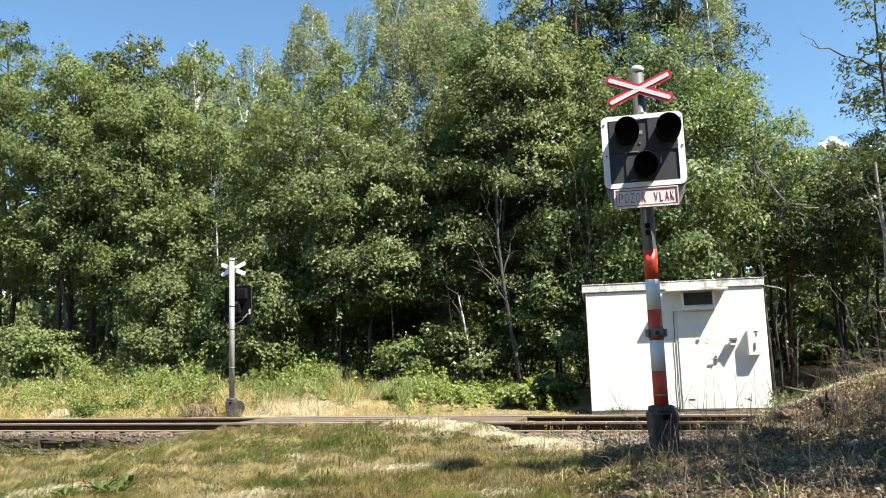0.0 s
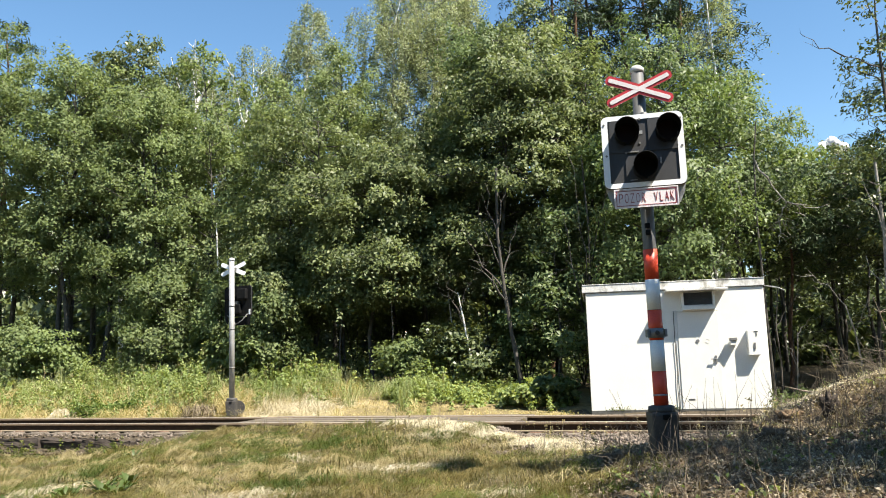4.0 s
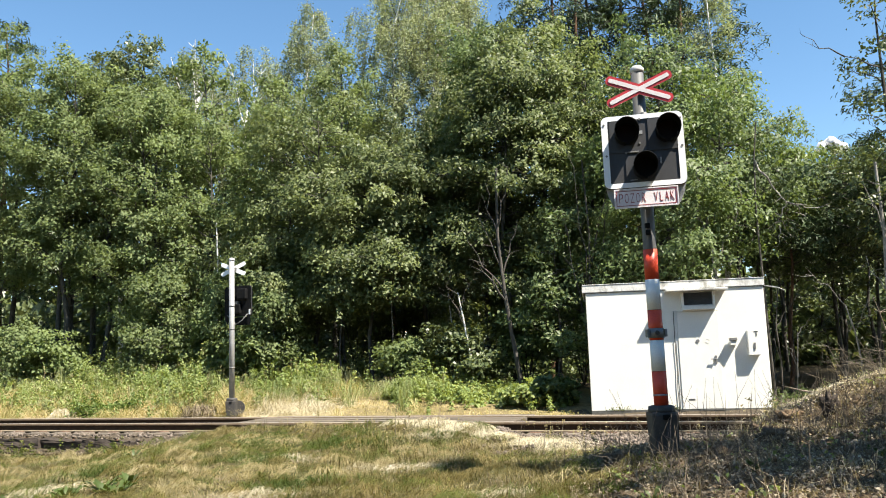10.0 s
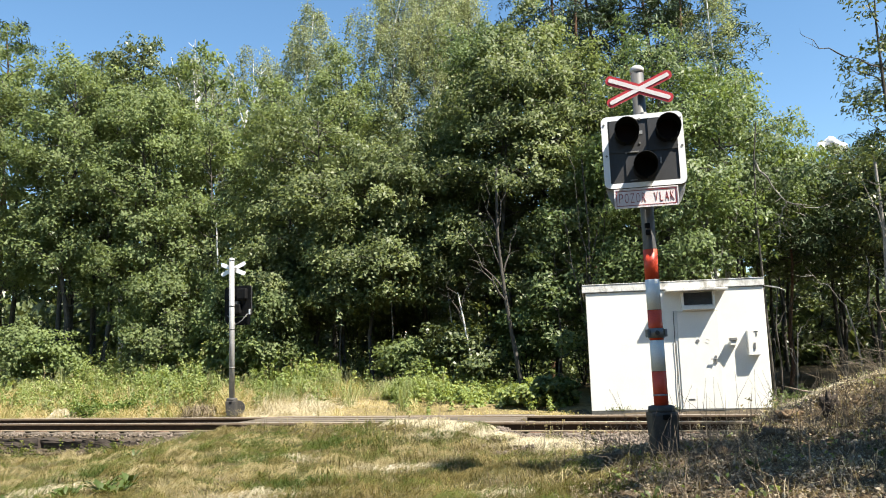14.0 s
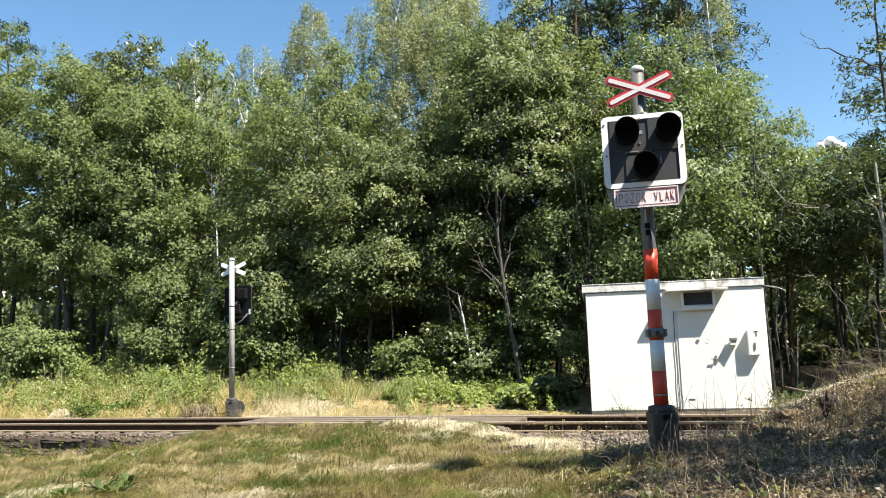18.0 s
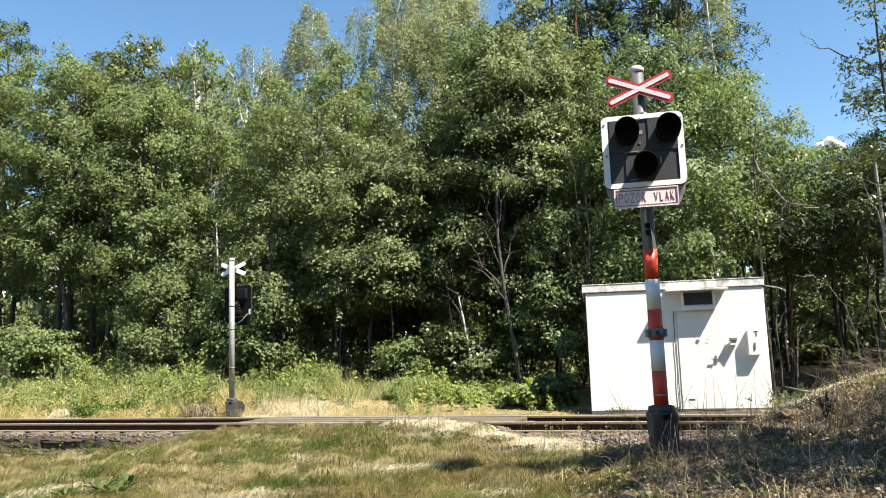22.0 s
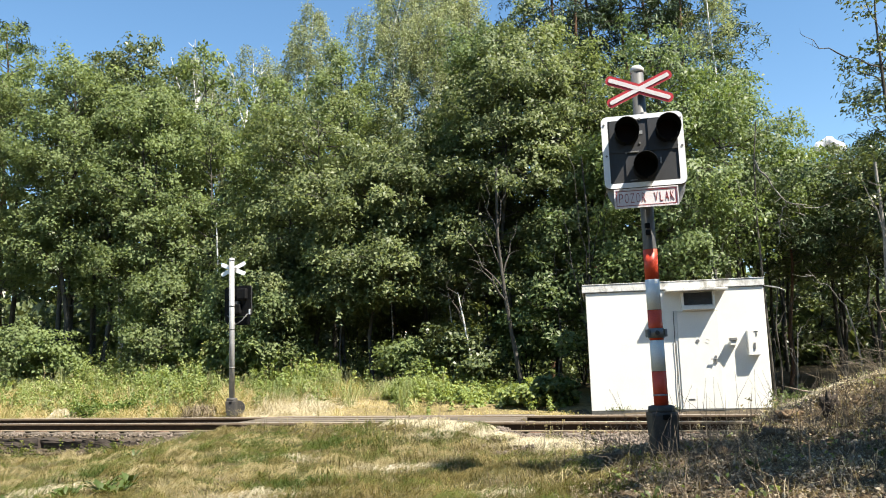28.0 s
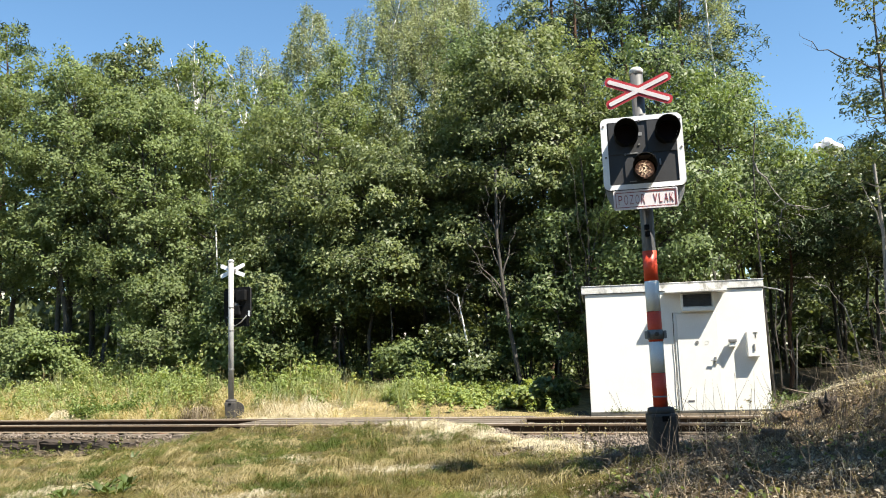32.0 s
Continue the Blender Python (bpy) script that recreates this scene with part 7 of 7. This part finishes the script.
# ---- sky ----
def cloud():
    """A small fair-weather cloud low over the trees: many rounded puffs."""
    rng = np.random.default_rng(71)
    root = thing("cloud", pose(480, 960, 264), "small white fair-weather cloud above the trees", "cloud")
    for k in range(3):
        bm = bmesh.new()
        for j in range(16):
            c = Vector((rng.normal(0, 4) + (k - 1) * 9, rng.normal(0, 5), rng.normal(0, 2.0) + (3 if k == 1 else -2)))
            r = rng.uniform(3.4, 6.0)
            g = bmesh.ops.create_icosphere(bm, subdivisions=3, radius=r, matrix=Matrix.Translation(c))
            for v in g["verts"]:
                d = (v.co - c).normalized()
                v.co += d * r * 0.3 * noise.noise(v.co * 0.22) + d * r * 0.15 * noise.noise(v.co * 0.6)
        for f in bm.faces:
            f.smooth = True
        part("puff", bm, M["cloud"], root)
    return root


white_cloud = cloud()


def fly():
    """A dark insect that darts past near the camera."""
    root = thing("flying_insect", pose(1.6, -1.2, 0.06), "small dark insect in flight", "insect")
    bm = bmesh.new()
    bmesh.ops.create_uvsphere(bm, u_segments=12, v_segments=8, radius=1.0, matrix=Matrix.Diagonal((0.0065, 0.0028, 0.0026, 1)))
    part("body", bm, M["hood_black"], root)
    bm = bmesh.new()
    bmesh.ops.create_uvsphere(bm, u_segments=10, v_segments=6, radius=0.0022, matrix=Matrix.Translation((0.0075, 0, 0.0004)))
    part("head", bm, M["hood_black"], root)
    for s in (-1, 1):
        v = np.array([(0.002, 0, 0.002), (0.004, 0.006 * s, 0.0045), (-0.003, 0.0085 * s, 0.005), (-0.006, 0.003 * s, 0.003)])
        ob = new("wing", array_mesh("wing", v, np.array([[0, 1, 2, 3]]), M["zinc_dark"]))
        ob.parent = root
    return root


insect = fly()


def white_moth():
    """A small white moth: a furry body and two pairs of wings held up in a V."""
    root = thing("moth", pose(2.3, 0.9, 0.3), "small white moth fluttering low over the bank", "moth")
    bm = bmesh.new()
    bmesh.ops.create_icosphere(bm, subdivisions=2, radius=1.0)
    for v in bm.verts:
        v.co = Vector((v.co.x * 0.0050 * (1.15 - 0.3 * v.co.x), v.co.y * 0.0011, v.co.z * 0.0011))
    part("body", bm, M["white_enamel"], root, "pale furry body")
    for side in (1, -1):
        for name, x0, length, chord in (("forewing", 0.0014, 0.0046, 0.0048), ("hindwing", -0.0017, 0.0038, 0.0044)):
            bm = bmesh.new()
            n = 10
            rim = [(x0 + chord * 0.5 * math.cos(a), side * (0.0005 + length * 0.5 * (1 + math.sin(a)))) for a in np.linspace(0, 2 * math.pi, n + 1)[:-1]]
            top = [bm.verts.new((x, y, abs(y) * 0.45 + 0.00010)) for x, y in rim]
            low = [bm.verts.new((x, y, abs(y) * 0.45 - 0.00010)) for x, y in rim]
            bm.faces.new(top)
            bm.faces.new(low[::-1])
            for i in range(n):
                bm.faces.new((top[i], low[i], low[(i + 1) % n], top[(i + 1) % n]))
            part(name, bm, M["white_enamel"], root, "white wing")
    return root


moth = white_moth()


# ---- what moves ----
def motions():
    # the white lamp flashes: an added flap over its steady glow swings up under the hood and falls back
    shut = lamp_flap.matrix_basis.copy()
    up = shut @ pose(0, 0, 0, -86, 0, 0)
    rows = [(0.0, shut)]
    for t0 in (21.15, 22.53, 24.03, 25.53, 27.03, 28.53, 30.03, 31.53):
        rows += [(t0 - 0.04, shut), (t0 + 0.03, up)]
        if t0 < 31:
            rows += [(t0 + 0.62, up), (t0 + 0.74, shut)]
    rows.append((32.0, up))
    walk(lamp_flap, rows)
    # boughs stir in a light wind
    # two crowns lean over slowly in the gusts: share of the full lean at each time
    gusts = ((0, 0), (1.5, 0), (3, 0.25), (5.5, 0.83), (7, 1), (13, 0.9), (14, 0.7), (16.5, 0.15), (20, 0.1), (21, 0.25), (22.7, 0.8), (24, 0.45), (28.5, 0.4), (29, 0.25), (31, 0.4), (32, 0.4))
    for ob, amount, phase, pace, bend in SWAYING:
        rows = []
        p = ob.location
        for k in range(0, 33):
            t = float(k)
            gust = 0.6 + 0.4 * math.sin(0.37 * t + phase)
            a = amount * gust * math.sin(1.9 * pace * t + phase)
            b = amount * gust * math.cos(1.45 * pace * t + 1.7 * phase)
            b += bend * float(np.interp(t, [q[0] for q in gusts], [q[1] for q in gusts]))
            rows.append((t, pose(p.x, p.y, p.z, a, b, 0.5 * a)))
        walk(ob, rows)
    # the cloud drifts slowly
    walk(white_cloud, [(0.0, pose(489, 960, 255)), (16.0, pose(487, 960, 255)), (32.0, pose(484, 960, 255.5))])
    # the insect rests in the grass behind, darts across the view once and settles again
    at = EYE + Vector((0.440, 1.0, 0.353)) * 1.0
    d = Vector((0.55, 0.1, 0.62)).normalized()

    def flown(k):
        q = at + d * k
        return Matrix.Translation(q) @ pose(0, 0, 0, 0, -48, 12)
    rest = pose(1.6, -1.2, 0.06)
    first = EYE + Vector((-0.2525, 1.0, 0.4504)) * 2.8
    e = Vector((0.45, 0.2, 0.75)).normalized()

    def passing(k):
        return Matrix.Translation(first + e * k) @ pose(0, 0, 0, 0, -50, 20)
    walk(insect, [(0.0, rest), (5.6, rest), (6.3, pose(-0.9, -0.3, 0.7, 0, -30, 20)), (6.7, pose(-1.1, 0.6, 2.0, 0, -40, 20)), (6.9, passing(0.6)), (7.0, passing(0.0)), (7.1, passing(0.8)), (7.6, pose(0.4, -0.2, 2.6, 0, -20, 20)), (9.0, rest), (27.6, rest), (28.3, pose(1.2, -0.4, 0.5, 0, -30, 40)), (28.7, pose(0.9, 0.35, 0.9, 0, -40, 60)), (28.9, flown(-0.26)), (29.0, flown(0.0)), (29.1, flown(0.5)), (29.6, pose(2.0, 0.2, 2.6)),
                  (31.0, pose(2.4, -1.5, 0.6)), (32.0, pose(2.4, -1.6, 0.1))])
    # a white moth flutters once past the foot of the bank
    near = EYE + Vector((0.505, 1.0, -0.1640)) * 1.5
    e = Vector((-0.2, 0.25, -1.0)).normalized()

    def fluttering(k):
        return Matrix.Translation(near + e * k) @ pose(0, 0, 0, 62, -35, 15)
    low = pose(2.3, 0.9, 0.3)
    walk(moth, [(0.0, low), (11.0, low), (11.5, pose(1.7, 1.2, 1.1, 0, 30, 30)), (11.9, fluttering(-0.30) @ Matrix.Translation((0.25, 0, 0))), (12.0, fluttering(0.0)), (12.1, fluttering(0.16)), (12.5, pose(1.3, 1.2, 0.45)), (13.5, low), (32.0, low)])


motions()
